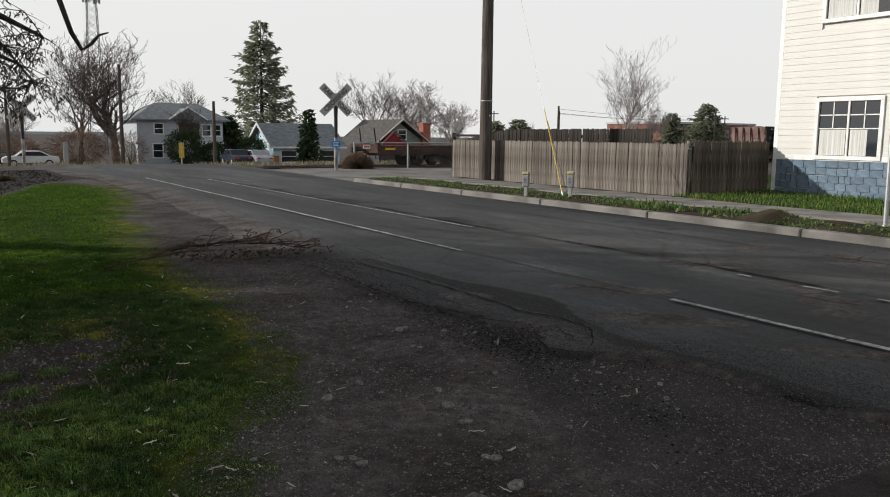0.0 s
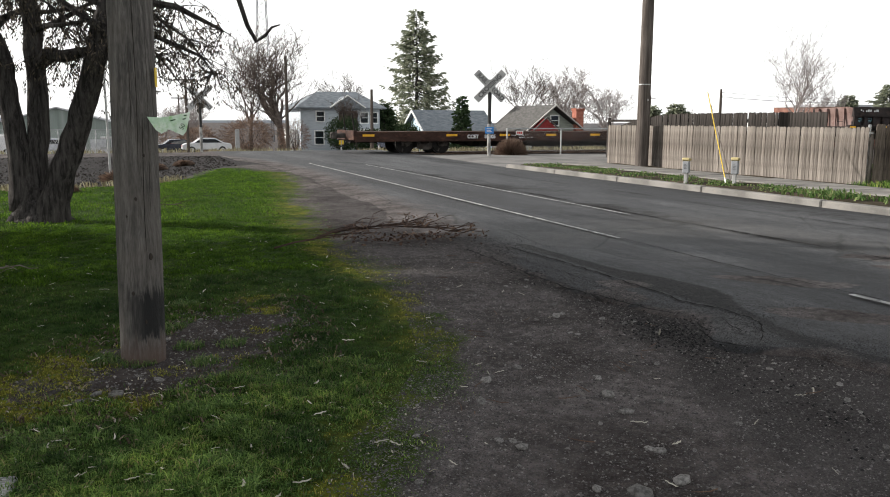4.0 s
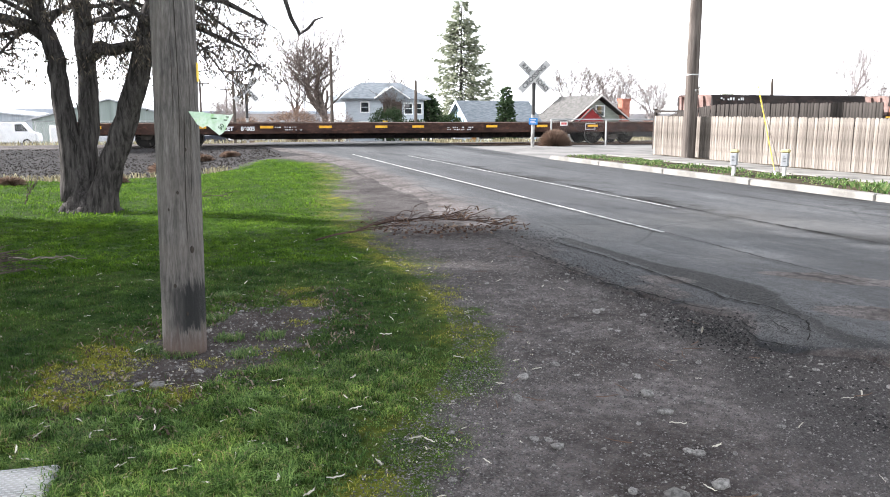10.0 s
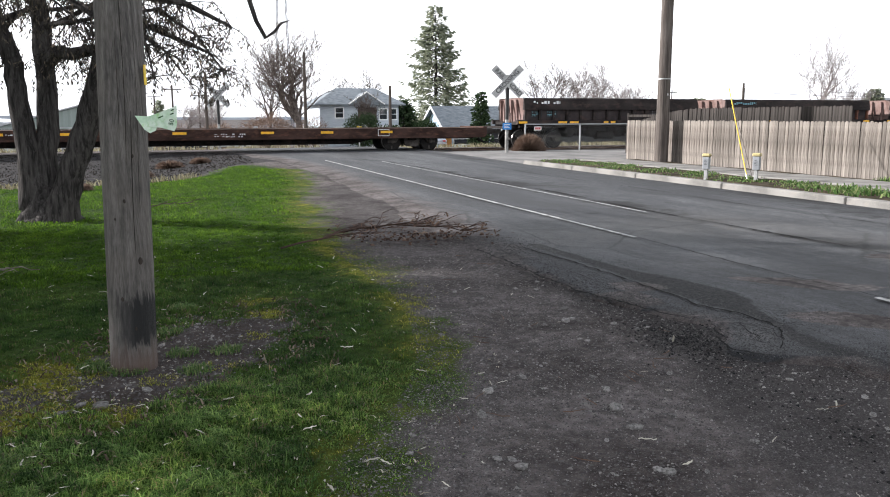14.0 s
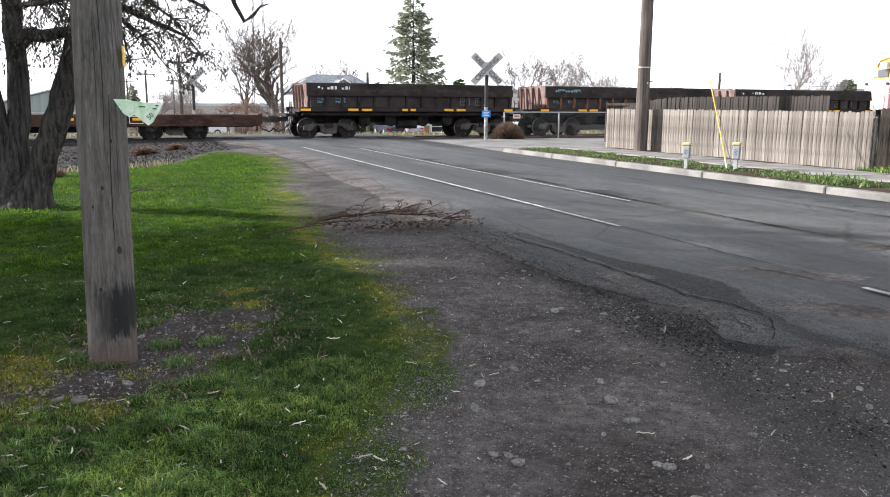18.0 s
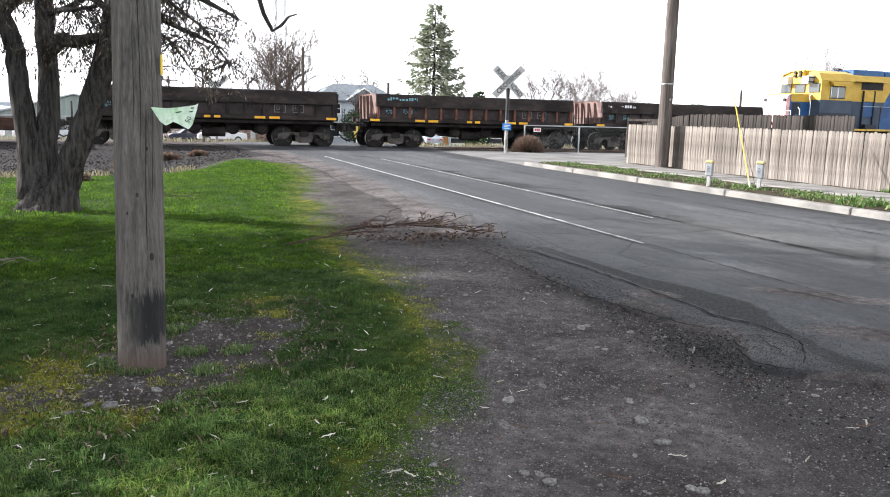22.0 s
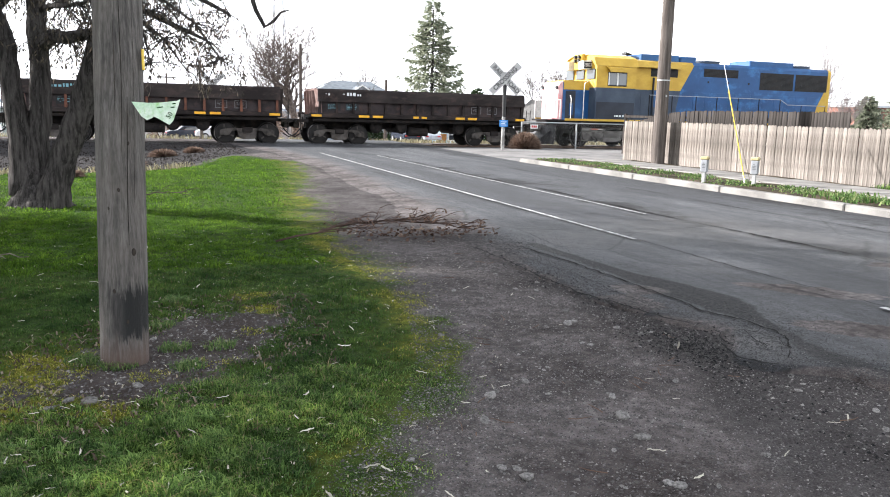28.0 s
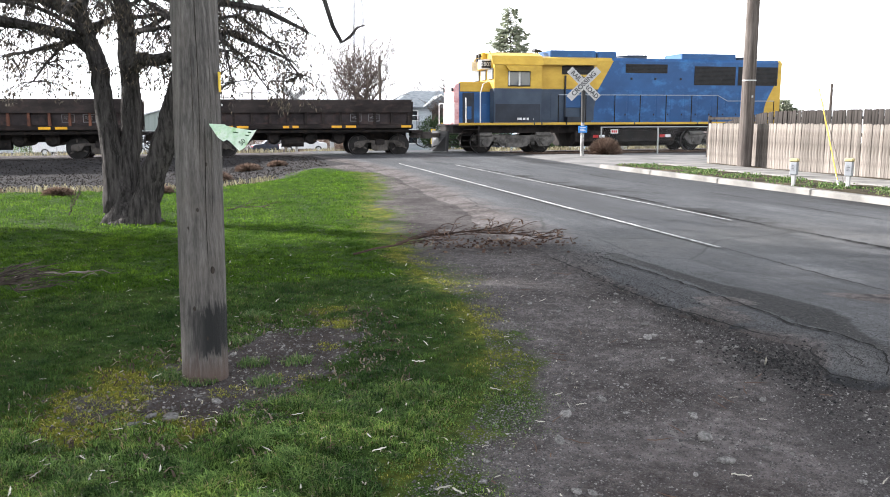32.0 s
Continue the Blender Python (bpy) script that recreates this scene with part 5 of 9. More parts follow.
def house_window(y0, y1, z0, z1, big=True):
    """A white slider with bars over the upper half and curtains behind."""
    w = empty("window")
    w.parent = house
    fr = 0.09
    for n_, q in (("frame", ((y0 - fr, y1 + fr, z1, z1 + fr), (y0 - fr, y1 + fr, z0 - fr, z0), (y0 - fr, y0, z0, z1), (y1, y1 + fr, z0, z1))),):
        bm = B()
        for a0, a1, b0, b1 in q:
            box(bm, -0.05, 0.05, a0, a1, b0, b1, 0.005)
        part(n_, bm, trim_white, w)
    mid = (y0 + y1) / 2
    for a0, a1 in ((y0, mid - 0.02), (mid + 0.02, y1)):
        bm = B()
        box(bm, 0.0, 0.006, a0, a1, z0, z1)
        part("pane", bm, pane_dark, w, "reflecting glass pane")
        zm = z0 + (z1 - z0) * 0.5
        bm = B()
        box(bm, -0.015, 0.0, a0, a1, zm - 0.012, zm + 0.012)
        box(bm, -0.015, 0.0, (a0 + a1) / 2 - 0.012, (a0 + a1) / 2 + 0.012, zm, z1)
        box(bm, -0.015, 0.0, a0, a1, (zm + z1) / 2 - 0.012, (zm + z1) / 2 + 0.012)
        part("glazing_bar", bm, trim_white, w)
    bm = B()
    box(bm, -0.03, 0.01, mid - 0.025, mid + 0.025, z0, z1, 0.004)
    part("meeting_stile", bm, trim_white, w)
    for a0, a1, zt in ((mid - 0.45, mid - 0.05, 0.52), (mid + 0.05, y1 - 0.03, 0.52)):
        bm = B()
        k = 14
        pts = [(-0.004 - 0.003 * math.cos(i * 2.1), a0 + (a1 - a0) * i / k) for i in range(k + 1)]
        vs = [[bm.verts.new((x, y, z)) for x, y in pts] for z in (z0 + 0.01, z0 + (z1 - z0) * (zt - 0.04))]
        for i in range(k):
            bm.faces.new((vs[0][i], vs[0][i + 1], vs[1][i + 1], vs[1][i]))
        part("curtain", bm, curtain, w, "pale folded curtain")
    return w


house_window(-2.58, -1.15, 0.98, 2.2)
house_window(-2.62, -1.15, 4.05, 5.3)
bm = B()
prism(bm, [(0.03, 0), (-0.016, 0), (-0.006, 0.152), (0.03, 0.152)], 0, 1, "y")
lap_me = bpy.data.meshes.new("siding_board")
bm.to_mesh(lap_me)
bm.free()
lap_me.materials.append(siding_white)
z = 0.98
while z < 6.7:
    spans = [(-14, -0.1)]
    for a0, a1, b0, b1 in ((-2.67, -1.06, 0.89, 2.29), (-2.71, -1.06, 3.96, 5.39)):
        if b0 - 0.15 < z < b1 - 0.02:
            spans = [(-14, a0), (a1, -0.1)]
    for s0, s1 in spans:
        o = new("siding_board", lap_me)
        o.parent = house
        o.matrix_basis = pose(0, s0, z) @ Matrix.Diagonal((1, s1 - s0, 1, 1))
    z += 0.15
rnd = random.Random(3)
bm = B()
box(bm, 0, 0.025, 0, 1, 0, 1)
sh_me = bpy.data.meshes.new("foundation_shingle")
bm.to_mesh(sh_me)
bm.free()
sh_me.materials.append(shingle)
for row in range(5):
    y = -0.1
    while y > -9:
        w = rnd.choice((0.14, 0.2, 0.26, 0.3))
        o = new("shingle", sh_me)
        o.parent = house
        o.matrix_basis = pose(-0.012 + rnd.uniform(-0.006, 0.004), y - w + 0.008, 0.02 + row * 0.17 + rnd.uniform(-0.012, 0.012)) @ Matrix.Diagonal((1, w - 0.012, 0.16, 1))
        y -= w

# ---- fallen branches ----
bark_dark = surface("dark_bark", (0.04, 0.033, 0.029), (0.11, 0.09, 0.076), 6, 30, 0.9, 0, 0.5, 0.006)
bark_pale = surface("grey_bark", (0.12, 0.1, 0.085), (0.24, 0.21, 0.18), 6, 30, 0.9, 0, 0.5, 0.006)


def fallen_branch(name, label, m, length, rise, seed, twigs, pods_at, mat):
    rnd = random.Random(seed)
    e = tagged(empty(name), label, "fallen branch", "fallen branches")
    e.matrix_basis = m
    bm = B()
    n = 12
    pts = [Vector((length * i / (n - 1), 0.05 * math.sin(i * 1.1 + seed), 0.03 + rise * math.sin(math.pi * i / (n - 1)) + 0.012 * math.sin(i * 2.3))) for i in range(n)]
    sweep(bm, pts, list(np.linspace(0.012, 0.004, n)), 6)
    part("limb", bm, mat, e)
    ends = []
    for t in range(twigs):
        i = rnd.randrange(2, n - 1)
        p = pts[i]
        ln = rnd.uniform(0.25, 0.7) * (1 - 0.3 * i / n)
        side = rnd.choice((-1, 1))
        a = rnd.uniform(0.2, 0.9) * side
        q = [p]
        for j in range(5):
            a += rnd.uniform(-0.25, 0.25)
            q.append(q[-1] + Vector((math.cos(a), math.sin(a), rnd.uniform(-0.1, 0.42) if j < 4 else rnd.uniform(-0.5, 0.1))) * ln / 5)
            q[-1].z = max(q[-1].z, 0.012)
        bm = B()
        sweep(bm, q, [0.0065, 0.006, 0.0052, 0.0044, 0.0036, 0.002], 5)
        for j in (2, 3, 4):
            if rnd.random() < 0.7:
                b2 = a + rnd.choice((-1, 1)) * rnd.uniform(0.4, 1.0)
                r = q[j] + Vector((math.cos(b2), math.sin(b2), rnd.uniform(-0.1, 0.25))) * ln * 0.35
                r.z = max(r.z, 0.01)
                sweep(bm, [q[j], (q[j] + r) / 2 + Vector((0, 0, 0.01)), r], [0.0042, 0.0034, 0.002], 4)
                ends.append(r)
        part("twig", bm, mat, e)
        ends.append(q[-1])
    for p in ends[:pods_at]:
        for j in range(3):
            o = new("pod", pods[4])
            o.parent = e
            o.matrix_basis = pose(p.x + rnd.uniform(-0.07, 0.07), p.y + rnd.uniform(-0.07, 0.07), max(0.02, p.z), rnd.uniform(-60, 60), rnd.uniform(-60, 60), rnd.uniform(0, 360)) @ Matrix.Scale(rnd.uniform(0.7, 1.3), 4)
    return e


rust_bark = surface("rust_bark", (0.034, 0.024, 0.02), (0.085, 0.057, 0.047), 5, 40, 0.9)
fallen_branch("fallen_branch", "dead forked branch with rusty pods on the lawn edge", pose(1.4, 8.72, 0.0, 0, 0, 9), 2.45, 0.16, 3, 46, 46, rust_bark)
fallen_branch("fallen_branch", "dead grey stick lying on the lawn", pose(-1.75, 8.36, 0.0, 0, 0, -2), 0.9, 0.02, 5, 1, 0, bark_pale)
fallen_branch("fallen_branch", "dry brown brushy twigs heaped on the lawn", pose(-1.95, 7.3, 0.0, 0, 0, 25), 0.5, 0.15, 9, 34, 0, bark_dark)
fallen_branch("fallen_branch", "small dead stick on grass beside the tree", pose(0.05, 13.4, 0.0, 0, 0, 10), 0.7, 0.05, 11, 3, 0, bark_dark)
fallen_branch("fallen_branch", "small upright dead twig on grass", pose(-2.2, 13.4, 0.02, 0, -60, 0), 0.4, 0.02, 13, 5, 0, bark_dark)
k = 260
rng = np.random.default_rng(31)
cx, cy = 3.2 + rng.normal(0, 0.45, k), 9.15 + rng.normal(0, 0.22, k)
blades("leaf_litter", cx, cy, np.full(k, 0.005), np.full(k, 0.03), 0.035, 1.6, leaf_material("rust_litter", [(0, (0.05, 0.03, 0.022)), (0.7, (0.1, 0.065, 0.05)), (1, (0.2, 0.15, 0.11))], 0.9, 0.0), "rusty dry leaves under the fallen branch", "leaf litter", 32)

# ---- concrete cover in the lawn ----
cover = tagged(empty("utility_cover", -0.82, 3.13, 0.0), "pale patterned concrete utility cover in the lawn", "utility cover")
bm = B()
box(bm, -0.42, 0.34, -0.42, 0.33, -0.1, 0.02, 0.012)
part("lid", bm, surface("cover_concrete", (0.22, 0.22, 0.22), (0.33, 0.33, 0.32), 4, 80, 0.8, 0, 0.3, 0.004, (1, 1, 1), (0.25, 0.24, 0.23), 0.5), cover)
bm = B()
for i in range(24):
    for j in range(36):
        x, y = -0.39 + i * 0.0296 + 0.0148 * (j % 2), -0.39 + j * 0.0198
        box(bm, x, x + 0.016, y, y + 0.009, 0.02, 0.022, 0, Matrix.Translation((0, 0, 0)))
ob = part("tread_pattern", bm, plain("cover_tread", (0.36, 0.36, 0.36), 0.8), cover)
ob["kind"] = "stuff"
cover.matrix_basis = pose(-0.82, 3.2, -0.022, 0, 0, -3)

k = 2600
u = rng.uniform(0, 1, k)
cx = np.where(u < 0.55, rng.uniform(-1.3, -0.42, k), rng.normal(-0.47, 0.035, k))
cy = np.where(u < 0.55, rng.normal(3.56, 0.03, k), rng.uniform(2.6, 3.6, k))
blades("rim_grass", cx, cy, ground_z(cx, cy), np.full(k, 0.06), 0.0042, 1.3, grass_leaf, "grass growing over the rim of the cover", "grass", 43)

# ---- railway ----
rail_steel = surface("rail_steel", (0.09, 0.06, 0.045), (0.16, 0.11, 0.085), 3, 40, 0.5, 0.6, 0.2, 0.003)
tie_wood = surface("tie_wood", (0.04, 0.032, 0.027), (0.09, 0.075, 0.062), 3, 30, 0.95, 0, 0.5, 0.008, (1, 1, 1), None, 0.5, 0.2)
ballast_mat = surface("ballast", (0.035, 0.032, 0.03), (0.08, 0.075, 0.07), 2, 35, 0.95, 0, 1.0, 0.03, (1, 1, 1), (0.035, 0.03, 0.028), 0.6)
bm = B()
prism(bm, [(RAIL_Y - 3.4, -0.35), (RAIL_Y - 1.5, -0.16), (RAIL_Y + 1.5, -0.16), (RAIL_Y + 3.4, -0.35)], -200, 3.2, "x")
prism(bm, [(RAIL_Y - 3.0, -0.35), (RAIL_Y - 1.5, -0.16), (RAIL_Y + 1.5, -0.16), (RAIL_Y + 3.0, -0.35)], 12.2, 200, "x")
tagged(part("track_bed", bm, ballast_mat), "dark stone ballast under the rails", "track bed", kind="structure")
bm = B()
for side in (-0.7525, 0.7525):
    yc = RAIL_Y + side
    prism(bm, [(yc - 0.065, -0.185), (yc + 0.065, -0.185), (yc + 0.06, -0.165), (yc + 0.012, -0.15), (yc + 0.012, -0.075), (yc + 0.035, -0.06), (yc + 0.033, RAIL_Z), (yc - 0.033, RAIL_Z), (yc - 0.035, -0.06), (yc - 0.012, -0.075), (yc - 0.012, -0.15), (yc - 0.06, -0.165)], -200, 200, "x")
tagged(part("rail_track", bm, rail_steel), "pair of rusty steel rails across the street", "rail track", kind="structure")
bm = B()
box(bm, -0.11, 0.11, -1.3, 1.3, -0.28, -0.17, 0.01)
sleeper = part("sleeper", bm, tie_wood)
tie_me = sleeper.data
bpy.data.objects.remove(sleeper)
ties = tagged(empty("sleepers"), "dark timber sleepers under the rails", "sleepers", kind="structure")
rnd = random.Random(6)
for i in range(-30, 70):
    x = i * 0.6
    if 2.6 < x < 12.4:
        continue
    o = new("sleeper", tie_me)
    o.parent = ties
    o.matrix_basis = pose(x + rnd.uniform(-0.03, 0.03), RAIL_Y, 0, 0, 0, rnd.uniform(-1, 1))
panel_mat = surface("crossing_panel", (0.06, 0.058, 0.056), (0.11, 0.105, 0.1), 2, 40, 0.85, 0, 0.4, 0.005)
cross = tagged(empty("crossing"), "dark crossing panels between the rails", "rail crossing", kind="structure")
for y0, y1 in ((-1.45, -0.85), (-0.65, -0.02), (0.02, 0.65), (0.85, 1.45)):
    for i in range(4):
        bm = B()
        box(bm, 2.6 + i * 2.45, 2.6 + i * 2.45 + 2.43, RAIL_Y + y0, RAIL_Y + y1, -0.2, -0.045, 0.012)
        part("panel", bm, panel_mat, cross)
bm = B()
prism(bm, [(33.2, 0.0), (33.5, -0.03), (33.5, -0.3), (33.2, -0.3)], 2.6, 12.4, "x")
part("approach", bm, panel_mat, cross)
bm = B()
box(bm, 3.0, 11.5, 36.5, 60, -0.9, -0.04)
bmesh.ops.bisect_plane(bm, geom=bm.verts[:] + bm.edges[:] + bm.faces[:], plane_co=(0, 39, 0), plane_no=(0, 1, 0))
for v in bm.verts:
    if v.co.z > -0.5:
        v.co.z = -0.04 - max(0, v.co.y - 38.5) * 0.0375
tagged(part("far_road", bm, asphalt), "grey street beyond the railway", "road", kind="structure")
# scattered ballast stones on the bank
rng = np.random.default_rng(41)
k = 14000
px, py = rng.uniform(-16, 3.2, k), 17.5 + 16 * rng.uniform(0, 1, k)
keep = py > lawn_back(px) + 0.4
px, py = px[keep], py[keep]
k = len(px)
s = rng.uniform(0.015, 0.05, k)
base = np.array([[1, 0.1, -0.2], [-0.6, 0.8, -0.2], [-0.5, -0.8, -0.2], [0.1, 0, 0.75]])
spin = rng.uniform(0, 6.283, k)
cs, sn = np.cos(spin)[:, None], np.sin(spin)[:, None]
c = np.stack([px[:, None] + (base[None, :, 0] * cs - base[None, :, 1] * sn) * s[:, None], py[:, None] + (base[None, :, 0] * sn + base[None, :, 1] * cs) * s[:, None], ground_z(px, py)[:, None] + base[None, :, 2] * s[:, None]], -1).reshape(-1, 3)
o = np.arange(k)[:, None] * 4
f = np.concatenate([o + [[0, 1, 3]], o + [[1, 2, 3]], o + [[2, 0, 3]]], 0)
tagged(new("rubble", mesh_of("rubble", c, f, leaf_material("rubble_stone", [(0, (0.01, 0.008, 0.007)), (0.7, (0.024, 0.02, 0.018)), (1, (0.056, 0.048, 0.042))], 0.95, 0.0))), "dark broken stones on the railway bank", "rubble", kind="stuff")

# ---- crossing signs ----
sign_white = surface("sign_white", (0.62, 0.62, 0.6), (0.8, 0.8, 0.78), 5, 40, 0.5, 0, 0.05, 0.001, (1, 1, 1), (0.5, 0.48, 0.44), 0.5)
sign_back = plain("sign_back", (0.2, 0.2, 0.2), 0.5, 0.4)
blue_sign = plain("blue_sign", (0.03, 0.22, 0.6), 0.5)


worn_white = surface("worn_white_paint", (0.2, 0.195, 0.185), (0.45, 0.44, 0.42), 6, 40, 0.7, 0, 0.2, 0.002, (1, 1, 0.5), (0.1, 0.095, 0.09), 0.7)


blade_white = surface("blade_white", (0.36, 0.36, 0.355), (0.47, 0.47, 0.46), 5, 40, 0.6, 0, 0.05, 0.001, (1, 1, 1), (0.28, 0.27, 0.26), 0.5)
faded_black = plain("faded_black", (0.09, 0.09, 0.092), 0.7)


def crossbuck(x, y, z, turn, high, size, label, faded=False):
    e = tagged(empty("crossing_sign", x, y, z, turn), label, "crossing sign", "railway crossing signs")
    bm = B()
    pts = [(0, 0, -0.2), (-0.01, 0, 0.4), (0.0, 0, high * 0.6), (0.0, 0, high + 0.1)]
    sweep(bm, pts, [0.074, 0.07, 0.066, 0.064], 10)
    part("post", bm, worn_white, e, "white painted post with peeling paint")
    bm = B()
    sweep(bm, [(0, 0, high * 0.47), (0, 0, high - 0.62), (0, 0, high - 0.3), (0, 0, high + 0.14), (0, 0, high + 0.22), (0, 0, high + 0.26)], [0.069, 0.075, 0.088, 0.1, 0.09, 0.04], 12)
    part("post_top", bm, black_paint, e, "dark upper end")
    for z0 in (0.5, 0.85, 1.2, 1.45):
        bm = B()
        box(bm, -0.04, 0.04, -0.058, -0.046, z0, z0 + 0.09, 0.004)
        part("peeled_patch", bm, char_mat, e)
    for ang, words in ((45, ("RAIL", "ROAD")), (-45, ("CROSSING",))):
        bm = B()
        yy = -0.115 if ang == 45 else -0.133
        box(bm, -size / 2, size / 2, -0.008, 0.008, -size * 0.094, size * 0.094, 0.004)
        blade = part("blade", bm, blade_white, e, "greyed white sign blade")
        blade.matrix_basis = pose(0, yy, high, 0, ang, 0)
        h = size * 0.15
        if len(words) == 2:
            for w, cx in ((words[0], -size * 0.27), (words[1], size * 0.27)):
                text_mesh(w, h, faded_black, blade, pose(cx, -0.0095, 0, 90, 0, 0), "lettering", 0.001, bold=0.007)
        else:
            text_mesh(words[0], h * 1.06, faded_black, blade, pose(0, -0.0095, 0, 90, 0, 0), "lettering", 0.001, bold=0.007)
    return e


xb = crossbuck(13.35, 29.5, 0.0, -22, 2.78, 1.55, "white crossed-blade railway crossing sign on a worn post")
bm = B()
box(bm, -0.17, 0.17, -0.1, -0.085, 0.92, 1.18, 0.004)
blue = part("number_plate", bm, blue_sign, xb, "small blue information plate")
bm = B()
for i in range(3):
    box(bm, -0.11, 0.11 - 0.05 * (i % 2), -0.1035, -0.1005, 0.98 + i * 0.06, 1.005 + i * 0.06)
part("print_bar", bm, sign_white, xb)
crossbuck(3.25, 42.3, -0.2, -8, 2.72, 1.55, "weathered white crossing sign beyond the railway")

# pipe fence and dry bush by the sign
pf = tagged(empty("pipe_fence"), "low galvanised pipe and chain fence by the railway", "fence")
for x, y in ((15.2, 31.7), (17.75, 31.5), (20.4, 31.2), (23.0, 31.0)):
    bm = B()
    tube(bm, (x, y, -0.1), (x, y, 1.12), 0.035, 0.035, 8)
    part("fence_post", bm, galvanised, pf)
bm = B()
sweep(bm, [(15.2, 31.7, 1.1), (17.75, 31.5, 1.1), (20.4, 31.2, 1.1), (23.0, 31.0, 1.1)], [0.024] * 4, 8)
part("top_rail", bm, galvanised, pf)
bm = B()
for k in range(0, 76):
    for d in (-1, 1):
        t0 = k * 0.1
        xa = 15.2 + t0
        xb_ = xa + d * 0.55
        if 15.2 <= xb_ <= 22.95:
            za, zb = 0.05, 1.08
            tube(bm, (xa, 31.72 - (xa - 15.2) * 0.09, za), (xb_, 31.72 - (xb_ - 15.2) * 0.09, zb), 0.0012, 0.0012, 3, False)
ob = part("wire_mesh", bm, galvanised, pf)
ob["kind"] = "stuff"
bm = B()
box(bm, -0.17, 0.17, -0.01, 0.01, -0.085, 0.085, 0.004)
ob = part("notice", bm, sign_white, pf, "small white notice with red print")
ob.matrix_basis = pose(15.75, 31.6, 0.92)
bm = B()
for i in range(3):
    box(bm, -0.13 + i * 0.09, -0.06 + i * 0.09, -0.014, -0.0105, -0.045, 0.05)
part("print_bar", bm, plain("red_notice", (0.5, 0.04, 0.04), 0.5), pf).matrix_basis = pose(15.75, 31.6, 0.92)


def twig_bush(name, label, x, y, z, r, h, k, seed, mat):
    """A round tangle of fine dry stems."""
    rng = np.random.default_rng(seed)
    th, ph = rng.uniform(0, 6.283, k), np.arccos(rng.uniform(0, 1, k))
    tip = np.stack([np.cos(th) * np.sin(ph) * r, np.sin(th) * np.sin(ph) * r, np.cos(ph) * h], -1) * rng.uniform(0.7, 1.05, k)[:, None]
    root = tip * rng.uniform(0.0, 0.6, k)[:, None]
    side = rng.normal(0, 1, (k, 3))
    side /= np.linalg.norm(side, axis=1)[:, None]
    c = np.stack([root - side * 0.006, root + side * 0.006, (root + tip) / 2 + side * 0.03, tip], 1).reshape(-1, 3)
    o = np.arange(k)[:, None] * 4
    f = np.concatenate([o + [[0, 1, 2]], o + [[0, 2, 3]]], 0)
    e = tagged(new(name, mesh_of(name, c, f, mat)), label, "bush", "bushes")
    e.matrix_basis = pose(x, y, z)
    return e


brown_twig = leaf_material("brown_twig", [(0, (0.09, 0.06, 0.045)), (0.6, (0.19, 0.13, 0.1)), (1, (0.3, 0.22, 0.17))], 0.9, 0.1)
twig_bush("dry_bush", "round brown tumbleweed bush beside the sign", 14.9, 30.7, 0.0, 0.75, 0.75, 9000, 51, brown_twig)
for i, (x, y, r) in enumerate(((0.6, 27.5, 0.5), (-0.4, 24.5, 0.6), (-3.2, 17.6, 0.35), (1.6, 28.5, 0.4), (-5.0, 19.0, 0.5), (-1.3, 17.9, 0.3))):
    twig_bush("dry_bush", "low reddish-brown scrub on the railway bank", x, y, float(ground_z(np.array(x), np.array(y))), r, r * 0.55, 1500, 60 + i, brown_twig)
thin = tagged(empty("signal_post", -0.62, 25.0, -0.4), "thin grey metal pole on the railway bank", "pole")
bm = B()
tube(bm, (0, 0, 0), (-0.02, 0, 4.6), 0.035, 0.03, 8)
part("pipe", bm, galvanised, thin)

# ---- train ----
freight_brown = surface("freight_brown", (0.034, 0.021, 0.018), (0.068, 0.041, 0.034), 1.2, 25, 0.7, 0.1, 0.2, 0.004, (1, 1, 2.5), (0.13, 0.065, 0.045), 0.6)
dump_paint = surface("dump_paint", (0.022, 0.0185, 0.018), (0.043, 0.036, 0.034), 0.8, 25, 0.7, 0.1, 0.25, 0.004, (1, 1, 2), (0.068, 0.048, 0.042), 0.6)
dump_panel = surface("dump_panel", (0.03, 0.026, 0.027), (0.06, 0.05, 0.05), 1.5, 25, 0.7, 0.1, 0.25, 0.004, (1, 1, 1), (0.1, 0.06, 0.05), 0.5)
rib_rust = surface("rib_rust", (0.1, 0.05, 0.038), (0.2, 0.09, 0.06), 2, 30, 0.75, 0.1, 0.2, 0.003)
rust_end = surface("rust_end", (0.15, 0.1, 0.088), (0.23, 0.165, 0.15), 2, 30, 0.8, 0.0, 0.3, 0.004, (1, 1, 1), (0.12, 0.06, 0.05), 0.6)
under_mat = surface("under_steel", (0.016, 0.015, 0.015), (0.035, 0.031, 0.03), 2, 30, 0.75, 0.1, 0.2, 0.004, (1, 1, 1), (0.06, 0.045, 0.035), 0.5)
truck_mat = surface("truck_steel", (0.045, 0.041, 0.038), (0.11, 0.1, 0.092), 3, 30, 0.75, 0.1, 0.3, 0.005, (1, 1, 1), (0.1, 0.08, 0.065), 0.5)
wheel_mat = surface("wheel_steel", (0.009, 0.008, 0.008), (0.022, 0.02, 0.019), 4, 40, 0.6, 0.3, 0.2, 0.003)
tread_mat = plain("bright_tread", (0.35, 0.33, 0.32), 0.35, 0.8)
reflector = plain("yellow_reflector", (0.8, 0.42, 0.02), 0.4)
mark_white = plain("mark_white", (0.68, 0.69, 0.7), 0.6)
mark_blue = plain("mark_blue", (0.18, 0.36, 0.42), 0.6)
